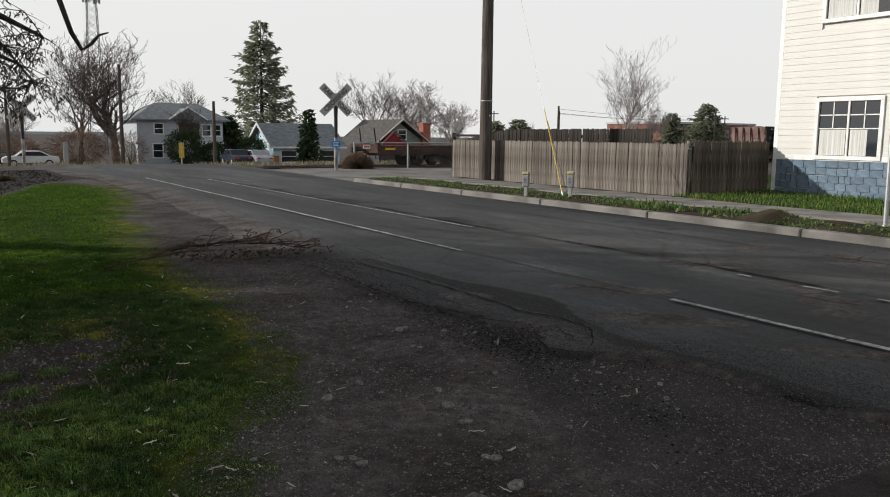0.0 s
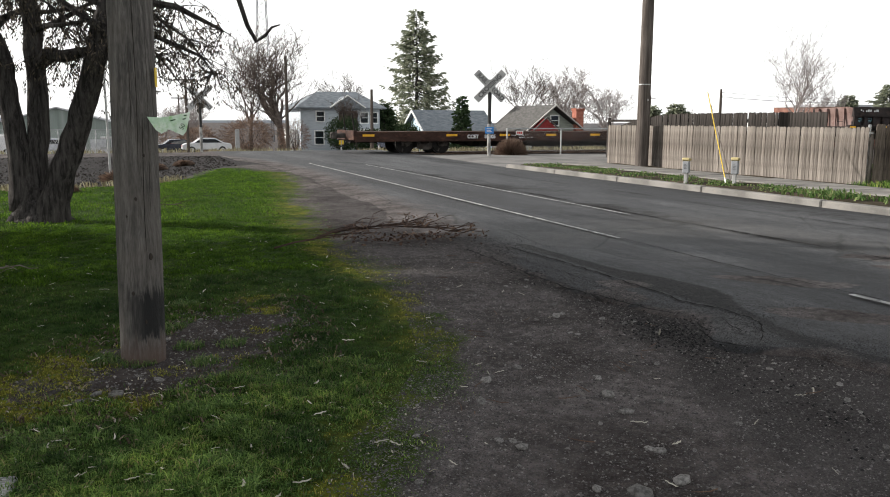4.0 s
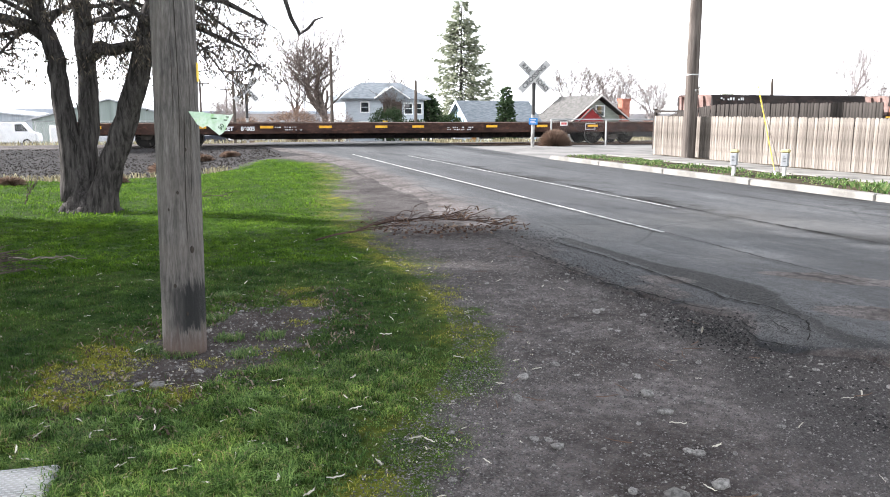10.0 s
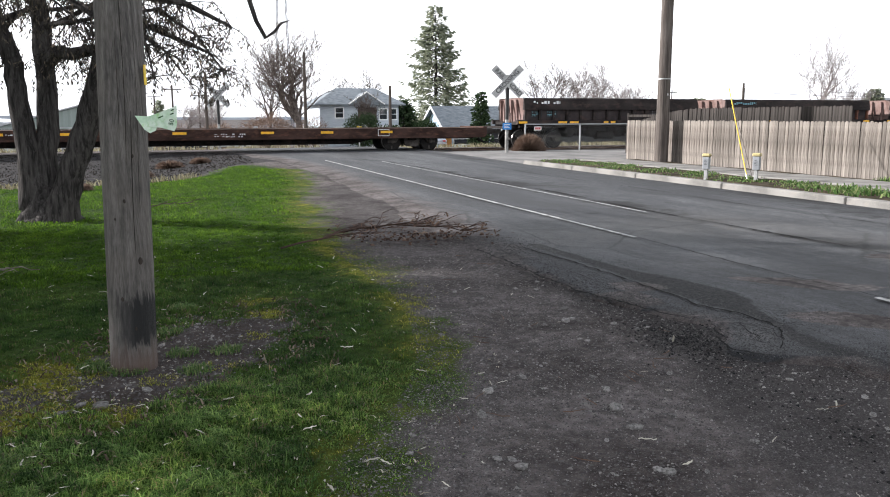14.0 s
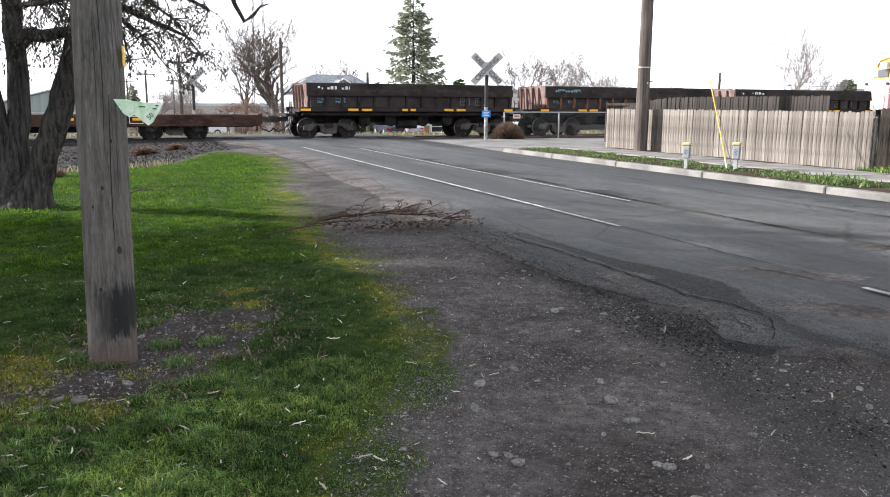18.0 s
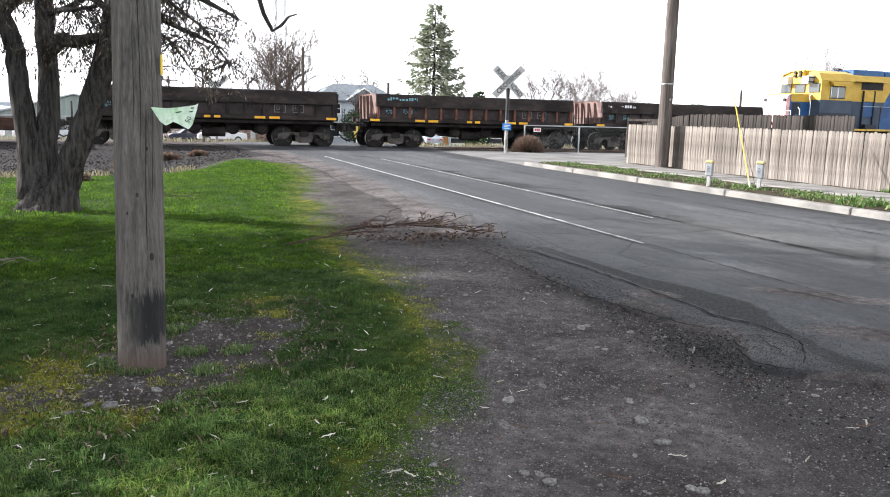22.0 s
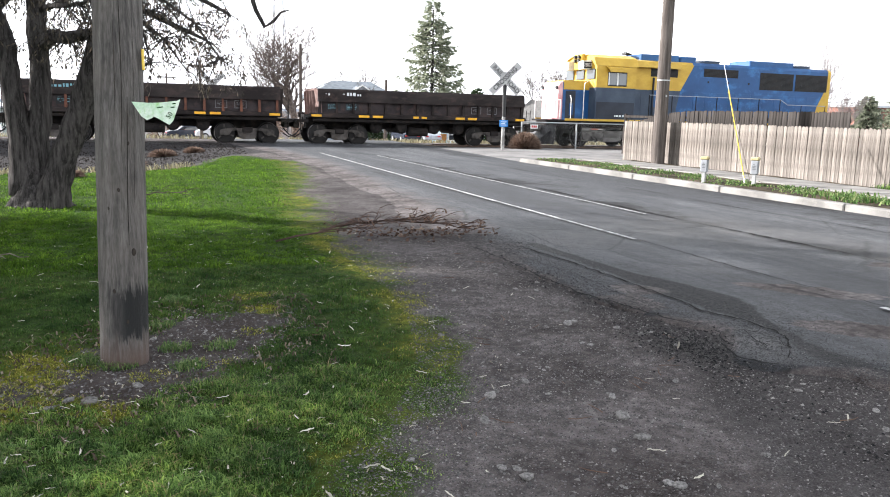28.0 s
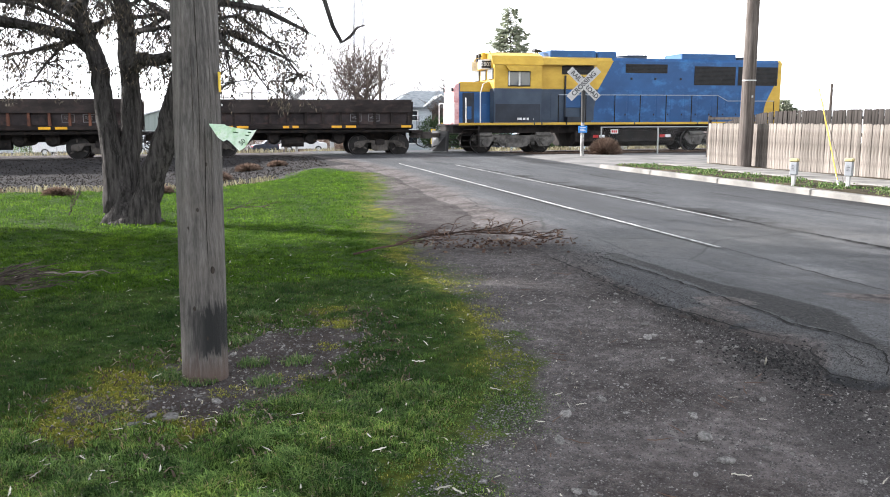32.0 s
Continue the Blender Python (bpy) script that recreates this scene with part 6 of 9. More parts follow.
loco_blue = surface("loco_blue", (0.009, 0.055, 0.165), (0.014, 0.078, 0.22), 0.5, 30, 0.45, 0.0, 0.05, 0.002, (1, 1, 1.5), (0.03, 0.135, 0.33), 0.75)
loco_navy = surface("loco_navy", (0.01, 0.014, 0.024), (0.02, 0.028, 0.045), 1.2, 30, 0.55, 0.0, 0.05, 0.002)
loco_slate = surface("loco_slate", (0.03, 0.045, 0.075), (0.05, 0.07, 0.1), 1.2, 30, 0.6, 0.0, 0.05, 0.002)
loco_yellow = surface("loco_yellow", (0.46, 0.285, 0.03), (0.55, 0.355, 0.045), 1.5, 30, 0.5, 0.0, 0.05, 0.002, (1, 1, 2), (0.42, 0.26, 0.02), 0.5)
# pink: sunlight on the red and white nose mixed into the paint
loco_red = surface("loco_red", (0.55, 0.24, 0.24), (0.7, 0.42, 0.42), 3, 30, 0.6, 0.0, 0.05, 0.002, (1, 1, 1), (0.35, 0.1, 0.1), 0.5)
loco_truck = surface("loco_truck", (0.07, 0.066, 0.062), (0.16, 0.152, 0.143), 3, 30, 0.75, 0.1, 0.3, 0.005, (1, 1, 1), (0.22, 0.2, 0.18), 0.5)
vent_black = plain("vent_black", (0.012, 0.012, 0.014), 0.6)

AXLES = []
wb = B()
for s in (-1, 1):
    y = s * 0.7525
    prof = [(0.18, 0.10), (0.40, 0.075), (0.425, 0.06), (0.44, -0.045), (0.472, -0.06), (0.47, -0.08), (0.36, -0.07), (0.18, -0.05)]
    n = 28
    rings = [[wb.verts.new((r * math.cos(2 * math.pi * k / n), y + s * d, r * math.sin(2 * math.pi * k / n))) for k in range(n)] for r, d in prof]
    for a, b in zip(rings, rings[1:]):
        for k in range(n):
            f = wb.faces.new((a[k], a[(k + 1) % n], b[(k + 1) % n], b[k]))
            f.material_index = 1 if b is rings[3] else 0
    c = wb.verts.new((0, y + s * 0.1, 0))
    for k in range(n):
        wb.faces.new((rings[0][k], rings[0][(k + 1) % n], c))
    # spokes of grime on the wheel plate, so that its turning shows
    for k in range(3):
        a = k * 2.1
        box(wb, 0.22, 0.36, -0.006, 0.006, -0.03, 0.03, 0, Matrix.Translation((0, y + s * 0.092, 0)) @ Matrix.Rotation(a, 4, "Y"), 2)
tube(wb, (0, -0.75, 0), (0, 0.75, 0), 0.08, 0.08, 10)
bmesh.ops.recalc_face_normals(wb, faces=wb.faces[:])
wheel_me = bpy.data.meshes.new("wheelset")
wb.to_mesh(wheel_me)
wb.free()
for mm in (wheel_mat, tread_mat, truck_mat):
    wheel_me.materials.append(mm)


def wheelset(x, car, scale=0.42 / 0.44):
    o = new("wheelset", wheel_me)
    o.parent = car
    m = pose(x, 0, 0.42 + RAIL_Z)
    o.matrix_basis = m
    AXLES.append((o, x, 0.42))
    return o


def freight_truck(cx, car):
    """Bogie with two cast side frames, springs, bolster and axle caps."""
    for x in (-0.86, 0.86):
        wheelset(cx + x, car)
    for s in (-1, 1):
        bm = B()
        y0, y1 = (s * 1.0 - 0.06, s * 1.0 + 0.06)
        out = [(-1.08, 0.34), (-1.08, 0.52), (-0.95, 0.58), (-0.6, 0.62), (0.6, 0.62), (0.95, 0.58), (1.08, 0.52), (1.08, 0.34), (0.72, 0.34), (0.62, 0.5), (0.38, 0.53), (0.34, 0.24), (0.2, 0.18), (-0.2, 0.18), (-0.34, 0.24), (-0.38, 0.53), (-0.62, 0.5), (-0.72, 0.34)]
        prism(bm, out, y0, y1, "y")
        f = part("side_frame", bm, truck_mat, car, "cast steel bogie side frame")
        f.matrix_basis = pose(cx, 0, RAIL_Z)
        bm = B()
        for x in (-0.14, 0.0, 0.14):
            for i in range(5):
                tube(bm, (x, s * 1.02, 0.24 + i * 0.045), (x, s * 1.02, 0.262 + i * 0.045), 0.055, 0.055, 8)
        part("spring_nest", bm, truck_mat, car).matrix_basis = pose(cx, 0, RAIL_Z)
        for x in (-0.86, 0.86):
            bm = B()
            tube(bm, (x, s * 0.98, 0.42), (x, s * 1.12, 0.42), 0.11, 0.1, 12)
            tube(bm, (x, s * 1.12, 0.42), (x, s * 1.14, 0.42), 0.06, 0.05, 8)
            part("axle_cap", bm, truck_mat, car).matrix_basis = pose(cx, 0, RAIL_Z)
    bm = B()
    box(bm, -0.2, 0.2, -1.1, 1.1, 0.45, 0.66, 0.02)
    part("bolster", bm, under_mat, car).matrix_basis = pose(cx, 0, RAIL_Z)


def coupler(x, way, car):
    bm = B()
    box(bm, min(x, x + way * 0.75), max(x, x + way * 0.75), -0.1, 0.1, 0.66, 0.86, 0.02)
    box(bm, x + way * 0.6 - 0.1, x + way * 0.6 + 0.14, -0.16, 0.16, 0.62, 0.92, 0.03)
    part("coupler", bm, truck_mat, car)
    bm = B()
    pts = [(x, 0.4 * -1, 0.62), (x + way * 0.25, -0.42, 0.35), (x + way * 0.5, -0.42, 0.25), (x + way * 0.75, -0.4, 0.4)]
    sweep(bm, pts, [0.028] * 4, 6)
    part("air_hose", bm, vent_black, car)


def bars(parent, x, z, w, h, rows, mat, y, seed, name="print_bar"):
    """Small unreadable stencilling."""
    rnd = random.Random(seed)
    bm = B()
    for r in range(rows):
        q = x
        zz = z - r * h * 1.9
        while q < x + w:
            ww = min(rnd.uniform(0.05, 0.16) * (h / 0.05), rnd.uniform(0.04, 0.13))
            if rnd.random() < 0.85:
                box(bm, q, min(q + ww, x + w), y - 0.004, y, zz + h * rnd.choice((0, 0, 0.4)), zz + h * rnd.choice((1, 1, 0.6)))
            q += ww + 0.3 * h + rnd.uniform(0, 0.04)
    ob = part(name, bm, mat, parent)
    ob["kind"] = "stuff"
    return ob


mark_dim = plain("mark_dim", (0.2, 0.2, 0.21), 0.7)


def dump_car(label, x0, lettering, rusty):
    L = 9.8
    car = tagged(empty("dump_car", 0, RAIL_Y, 0), label, "dump car", "side dump cars")
    o = x0
    panel = rib_rust if rusty else dump_paint
    # tub: sloped top flange, recessed panels, bottom rail
    for s in (-1, 1):
        bm = B()
        prism(bm, [(s * 1.5, 1.74), (s * 1.42, 2.2), (s * 1.36, 2.27), (s * 1.28, 2.2), (s * 1.3, 1.74)], o + 0.34, o + L - 0.05, "x")
        part("top_flange", bm, dump_paint, car, "smooth dark brown upper side plate")
        bm = B()
        box(bm, o + 0.36, o + L - 0.1, min(s * 1.36, s * 1.3), max(s * 1.36, s * 1.3), 1.2, 1.76)
        part("side_panel", bm, dump_panel, car)
        bm = B()
        prism(bm, [(s * 1.52, 1.1), (s * 1.52, 1.24), (s * 1.4, 1.28), (s * 1.3, 1.24), (s * 1.3, 1.06)], o, o + L, "x")
        part("bottom_rail", bm, dump_paint, car)
        bm = B()
        prism(bm, [(s * 1.3, 1.1), (s * 1.44, 1.02), (s * 1.4, 0.93), (s * 1.2, 0.93)], o + 0.15, o + L - 0.15, "x")
        part("lower_sill", bm, under_mat, car)
        for i in range(14):
            bm = B()
            x = o + 0.42 + i * (L - 0.6) / 13
            prism(bm, [(x - 0.05, 1.24), (x + 0.05, 1.24), (x + 0.04, 1.76), (x - 0.04, 1.76)], s * 1.36, s * 1.48, "y")
            part("rib", bm, panel, car)
    bm = B()
    box(bm, o + 0.1, o + L - 0.1, -1.3, 1.3, 1.06, 1.2)
    part("floor", bm, under_mat, car)
    for x, way in ((o, -1), (o + L, 1)):
        bm = B()
        xe = x + 0.32 if way < 0 else x
        prism(bm, [(-1.42, 1.15), (1.42, 1.15), (1.36, 2.2), (1.1, 2.28), (-1.1, 2.28), (-1.36, 2.2)], xe - 0.06, xe + 0.06, "x")
        for v in bm.verts:
            v.co.x += way * (0.06 * max(0.0, v.co.z - 1.4) - 0.35 * max(0.0, abs(v.co.y) - 1.0))
        part("end_wall", bm, rust_end if way < 0 else dump_paint, car, "pale rusty end plate" if way < 0 else "")
        for y in (-0.9, -0.3, 0.3, 0.9):
            bm = B()
            prism(bm, [(xe, 1.2), (xe + way * 0.09, 1.2), (xe + way * 0.15, 2.2), (xe, 2.2)], y - 0.025, y + 0.025, "y")
            part("end_gusset", bm, rust_end if way < 0 else dump_paint, car)
        bm = B()
        for y in (-1.35, -0.95):
            tube(bm, (x + way * 0.3, y, 0.45), (x + way * 0.3, y, 1.6), 0.015, 0.015, 6)
        for i in range(4):
            tube(bm, (x + way * 0.3, -1.35, 0.5 + i * 0.32), (x + way * 0.3, -0.95, 0.5 + i * 0.32), 0.013, 0.013, 6)
        part("ladder", bm, under_mat, car)
        bm = B()
        box(bm, min(x, x + way * 0.5), max(x, x + way * 0.5), -1.2, 1.2, 0.88, 1.0, 0.01)
        part("end_platform", bm, under_mat, car)
        coupler(x + way * 0.2, way, car)
    bm = B()
    box(bm, o + 0.05, o + L - 0.05, -0.3, 0.3, 0.62, 1.08)
    part("centre_sill", bm, under_mat, car)
    for i, x in enumerate((o + 2.95, o + 4.1, o + 5.6, o + 6.75)):
        bm = B()
        tube(bm, (x, -1.0, 0.72), (x, 1.0, 0.72), 0.25, 0.25, 14)
        tube(bm, (x, -1.05, 0.72), (x, -0.98, 0.72), 0.19, 0.27, 14)
        part("dump_cylinder", bm, under_mat, car, "air cylinder for tipping")
        bm = B()
        box(bm, x - 0.3, x + 0.3, -1.2, 1.2, 0.86, 0.98, 0.01)
        part("cylinder_bracket", bm, under_mat, car)
    bm = B()
    tube(bm, (o + 4.4, -0.85, 0.55), (o + 5.3, -0.85, 0.55), 0.2, 0.2, 12)
    part("air_reservoir", bm, under_mat, car)
    for cx in (o + 1.33, o + L - 1.33):
        freight_truck(cx, car)
    for x, w in ((0.05, 0.42), (2.05, 0.45), (2.65, 0.45), (4.45, 0.24), (4.83, 0.24), (6.4, 0.42), (6.98, 0.42), (L - 0.5, 0.42)):
        bm = B()
        box(bm, o + x, o + x + w, -1.532, -1.52, 1.12, 1.215)
        part("reflector", bm, reflector, car, "yellow reflective plate")
    bars(car, o + 0.65, 2.0, 1.5, 0.13, 1, mark_white if not rusty else mark_blue, -1.485, lettering)
    for q in (0.72, 1.5):
        bm = B()
        box(bm, o + q, o + q + 0.58, -1.372, -1.36, 1.38, 1.7)
        part("stencil_panel", bm, vent_black, car)
        bars(car, o + q + 0.06, 1.62, 0.42, 0.03, 4, mark_blue, -1.373, lettering + 3)
    for q in (7.2, 7.95):
        bm = B()
        for a0, a1, b0, b1 in ((0, 0.46, 0.29, 0.31), (0, 0.46, 0, 0.02), (0, 0.02, 0.02, 0.29), (0.44, 0.46, 0.02, 0.29)):
            box(bm, o + q + a0, o + q + a1, -1.366, -1.36, 1.38 + b0, 1.38 + b1)
        part("stencil_frame", bm, mark_dim, car, "white outlined stencil")
        bars(car, o + q + 0.08, 1.58, 0.28, 0.025, 3, mark_dim, -1.361, lettering + 7)
    return car


def flat_car(x0, x1):
    car = tagged(empty("flat_car", 0, RAIL_Y, 0), "long empty brown flat railway car with white lettering", "flat car")
    bm = B()
    box(bm, x0, x1, -1.4, 1.4, 0.86, 0.93)
    part("deck", bm, surface("deck_wood", (0.08, 0.06, 0.05), (0.15, 0.12, 0.1), 2, 30, 0.9, 0, 0.3, 0.005), car, "worn dark deck")
    for s in (-1, 1):
        bm = B()
        prism(bm, [(s * 1.5, 0.52), (s * 1.5, 0.95), (s * 1.36, 0.95), (s * 1.4, 0.9), (s * 1.4, 0.57), (s * 1.36, 0.52)], x0, x1, "x")
        part("side_sill", bm, freight_brown, car, "rust-brown side sill")
        bm = B()
        a, b = x0 + 5.2, x1 - 5.2
        prism(bm, [(x0 + 4.6, 0.55), (a + 0.6, 0.26), (b - 0.6, 0.26), (x1 - 4.6, 0.55)], s * 0.5, s * 0.3, "y")
        part("fish_belly", bm, under_mat, car)
    bm = B()
    box(bm, x0 + 0.1, x1 - 0.1, -0.35, 0.35, 0.45, 0.86)
    part("centre_sill", bm, under_mat, car)
    for x, way in ((x0, -1), (x1, 1)):
        bm = B()
        box(bm, x - 0.08, x + 0.08, -1.48, 1.48, 0.58, 1.0, 0.01)
        part("end_sill", bm, freight_brown, car)
        coupler(x, way, car)
        bm = B()
        for y in (-1.3, -0.9):
            tube(bm, (x - way * 0.1, y, 0.3), (x - way * 0.1, y, 1.25 if way < 0 else 0.9), 0.018, 0.018, 6)
        for i in range(3):
            tube(bm, (x - way * 0.1, -1.3, 0.36 + 0.26 * i), (x - way * 0.1, -0.9, 0.36 + 0.26 * i), 0.014, 0.014, 6)
        part("ladder", bm, under_mat, car)
        if way < 0:
            for y, lean in ((-1.0, -0.12), (0.6, -0.1)):
                bm = B()
                tube(bm, (x + 0.1, y, 0.9), (x + 0.1 + lean, y, 1.75), 0.03, 0.03, 6)
                part("end_stake", bm, under_mat, car, "short upright stake")
    for cx in (x0 + 3.3, x1 - 3.3):
        freight_truck(cx, car)
    for x in (-23.28 - x0, -19.43 - x0, -16.81 - x0, -14.41 - x0, -12.03 - x0, -10.4 - x0, -7.0 - x0, -4.55 - x0, -1.98 - x0):
        bm = B()
        box(bm, x0 + x, x0 + x + 0.52, -1.512, -1.5, 0.74, 0.84)
        part("reflector", bm, reflector, car, "yellow reflective plate")
    mark_x = -18.42
    text_mesh("CCET", 0.22, mark_white, car, pose(mark_x, -1.503, 0.72, 90, 0, 0), "lettering", 0.002, "white painted car mark", "LEFT", 0.009)
    text_mesh("86005", 0.22, mark_white, car, pose(mark_x + 0.85, -1.503, 0.72, 90, 0, 0), "lettering", 0.002, "white painted car number", "LEFT", 0.009)
    bars(car, mark_x + 2.2, 0.76, 0.9, 0.04, 1, mark_white, -1.5, 3)
    bars(car, mark_x + 2.6, 0.66, 0.7, 0.035, 1, mark_white, -1.5, 4)
    bars(car, mark_x + 9.6, 0.72, 1.2, 0.05, 2, mark_white, -1.5, 5)
    bm = B()
    for a0, a1, b0, b1 in ((0, 0.5, 0.26, 0.28), (0, 0.5, 0, 0.02), (0, 0.02, 0.02, 0.26), (0.48, 0.5, 0.02, 0.26)):
        box(bm, x0 + 21.5 + a0, x0 + 21.5 + a1, -1.508, -1.5, 0.62 + b0, 0.62 + b1)
    part("stencil_frame", bm, mark_white, car)
    return car


def locomotive(x0):
    car = tagged(empty("locomotive", 0, RAIL_Y, 0), "yellow and blue diesel locomotive with a red nose", "locomotive")
    o = x0

    def P(name, bm, mat, label="", smooth=False):
        return part(name, bm, mat, car, label, smooth)

    bm = B()
    box(bm, o + 0.55, o + 16.9, -1.5, 1.5, 1.16, 1.24, 0.01)
    P("walkway", bm, under_mat)
    bm = B()
    box(bm, o + 0.6, o + 16.85, -1.1, 1.1, 0.85, 1.16)
    P("main_frame", bm, under_mat)
    x = o + 0.75
    for x1 in (4.2, 4.55, 5.7, 9.0, 12.2, 14.9, 16.6):
        for s in (-1, 1):
            bm = B()
            box(bm, x, o + x1 - 0.06, min(s * 1.5, s * 1.522), max(s * 1.5, s * 1.522), 1.2, 1.3, 0.003)
            P("sill_stripe", bm, loco_yellow, "yellow sill stripe")
        x = o + x1
    # plough and pilot
    bm = B()
    prism(bm, [(-1.35, 0.1), (-1.45, 0.95), (1.45, 0.95), (1.35, 0.1), (0.0, 0.05)], o + 0.28, o + 0.36, "x")
    for v in bm.verts:
        v.co.x -= 0.42 * (1 - abs(v.co.y) / 1.5) * (0.6 + 0.4 * (1 - v.co.z))
    P("snow_plough", bm, vent_black, "black snow plough")
    coupler(o + 0.35, -1, car)
    coupler(o + 16.95, 1, car)
    for xa, s in ((1.0, -1), (1.0, 1), (16.1, -1), (16.1, 1)):
        bm = B()
        for i in range(4):
            box(bm, o + xa, o + xa + 0.62, min(s * 1.2, s * 1.5), max(s * 1.2, s * 1.5), 0.28 + i * 0.24, 0.31 + i * 0.24, 0.004)
        box(bm, o + xa + 0.62, o + xa + 0.68, min(s * 1.15, s * 1.5), max(s * 1.15, s * 1.5), 0.22, 1.2)
        P("step_well", bm, under_mat)
    # short hood with the red nose
    bm = B()
    prism(bm, [(o + 0.72, 1.24), (o + 0.72, 2.78), (o + 0.8, 2.94), (o + 0.95, 3.0), (o + 0.95, 1.24)], -0.82, 0.82, "y")
    P("nose", bm, loco_red, "pale red and white nose")
    bm = B()
    prism(bm, [(o + 0.95, 1.24), (o + 0.95, 3.0), (o + 2.4, 3.02), (o + 2.4, 1.24)], -0.84, 0.84, "y")
    P("short_hood", bm, loco_blue, "blue short hood side")
    bm = B()
    box(bm, o + 0.97, o + 2.4, -0.86, 0.86, 2.62, 3.05, 0.03)
    P("short_hood_top", bm, loco_yellow, "yellow hood top")
    bm = B()
    box(bm, o + 0.69, o + 0.74, -0.6, -0.15, 2.2, 2.8, 0.01)
    P("nose_panel", bm, sign_white, "pale panel on the nose")
    bm = B()
    box(bm, o + 0.69, o + 0.74, 0.15, 0.6, 2.2, 2.8, 0.01)
    P("nose_panel", bm, sign_white, "pale panel on the nose")
    for y in (-0.7, 0.7):
        bm = B()
        tube(bm, (o + 0.64, y, 2.72), (o + 0.76, y, 2.72), 0.08, 0.08, 12)
        P("class_lamp", bm, vent_black)
    bm = B()
    box(bm, o + 1.1, o + 1.62, -0.862, -0.84, 1.3, 2.58, 0.01)
    P("hood_door", bm, loco_navy, "dark doorway in the short hood")
    bm = B()
    box(bm, o + 1.3, o + 1.5, -0.875, -0.862, 1.45, 2.0, 0.006)
    P("locker", bm, loco_blue)
    # cab
    bm = B()
    prism(bm, [(-1.46, 1.24), (-1.46, 2.76), (1.46, 2.76), (1.46, 1.24)], o + 2.34, o + 4.5, "x")
    P("cab_lower", bm, loco_slate, "slate blue cab side")
    bm = B()
    prism(bm, [(-1.46, 2.76), (-1.46, 3.78), (-1.28, 4.12), (-0.7, 4.28), (0.7, 4.28), (1.28, 4.12), (1.46, 3.78), (1.46, 2.76)], o + 2.34, o + 4.5, "x")
    P("cab_upper", bm, loco_yellow, "yellow cab")
    bm = B()
    prism(bm, [(-1.5, 3.76), (-1.3, 4.14), (-0.72, 4.31), (0.72, 4.31), (1.3, 4.14), (1.5, 3.76), (1.46, 3.76), (1.27, 4.1), (0.7, 4.27), (-0.7, 4.27), (-1.27, 4.1), (-1.46, 3.76)], o + 2.26, o + 4.58, "x")
    P("cab_roof", bm, loco_yellow)
    for s in (-1, 1):
        bm = B()
        box(bm, o + 2.95, o + 3.98, min(s * 1.45, s * 1.48), max(s * 1.45, s * 1.48), 2.84, 3.5, 0.008)
        P("window_frame", bm, vent_black)
        bm = B()
        box(bm, o + 3.43, o + 3.51, min(s * 1.48, s * 1.492), max(s * 1.48, s * 1.492), 2.88, 3.46)
        P("window_stile", bm, sign_white, "white window bar")
        bm = B()
        box(bm, o + 2.97, o + 3.03, min(s * 1.48, s * 1.492), max(s * 1.48, s * 1.492), 2.88, 3.46)
        P("window_stile", bm, sign_white, "white window bar")
        for xa in (3.01, 3.5):
            bm = B()
            box(bm, o + xa, o + xa + 0.44, min(s * 1.47, s * 1.486), max(s * 1.47, s * 1.486), 2.9, 3.44)
            P("window_pane", bm, pane_loco, "pale glass cab pane")
        bm = B()
        prism(bm, [(o + 2.8, 3.74), (o + 4.12, 3.74), (o + 4.0, 3.54), (o + 2.95, 3.54)], s * 1.46, s * 1.7, "y")
        for v in bm.verts:
            if abs(v.co.y) > 1.6:
                v.co.z -= 0.06
        P("sun_visor", bm, loco_yellow, "yellow window awning")
    for y in (-1.0, 0.0, 1.0):
        bm = B()
        box(bm, o + 2.28, o + 2.34, y - 0.36, y + 0.36, 3.15, 3.62, 0.01)
        P("windscreen", bm, pane_loco)
    bm = B()
    prism(bm, [(o + 1.9, 3.6), (o + 1.9, 3.98), (o + 2.36, 4.04), (o + 2.36, 3.6)], -0.95, -0.5, "y")
    nb = P("number_board_box", bm, sign_white, "number board housing")
    bm = B()
    box(bm, o + 1.92, o + 2.35, -0.958, -0.951, 3.64, 3.94)
    P("number_board", bm, vent_black, "black number board")
    text_mesh("2807", 0.24, mark_white, car, pose(o + 2.135, -0.962, 3.79, 90, 0, 0), "lettering", 0.002, "white engine number")
    bm = B()
    prism(bm, [(o + 1.9, 3.6), (o + 1.9, 3.98), (o + 2.36, 4.04), (o + 2.36, 3.6)], 0.5, 0.95, "y")
    P("number_board_box", bm, sign_white)
    for z in (4.2, 4.02):
        for y in (-0.18, 0.18):
            bm = B()
            tube(bm, (o + 2.02, y, z), (o + 2.2, y, z), 0.085, 0.08, 12)
            P("headlamp", bm, vent_black)
    bm = B()
    box(bm, o + 2.12, o + 2.36, -0.36, 0.36, 3.6, 4.34, 0.03)
    P("lamp_housing", bm, loco_yellow)
    bm = B()
    sweep(bm, [(o + 1.1, -1.4, 1.24), (o + 1.1, -1.4, 2.2), (o + 1.15, -1.2, 2.35)], [0.02] * 3, 6)
    P("grab_rail", bm, sign_white, "white grab rail")
    bm = B()
    sweep(bm, [(o + 1.72, -1.45, 1.24), (o + 1.72, -1.45, 2.55), (o + 1.95, -1.1, 2.95), (o + 2.28, -1.0, 3.1)], [0.02] * 4, 6)
    P("grab_rail", bm, sign_white, "white grab rail")
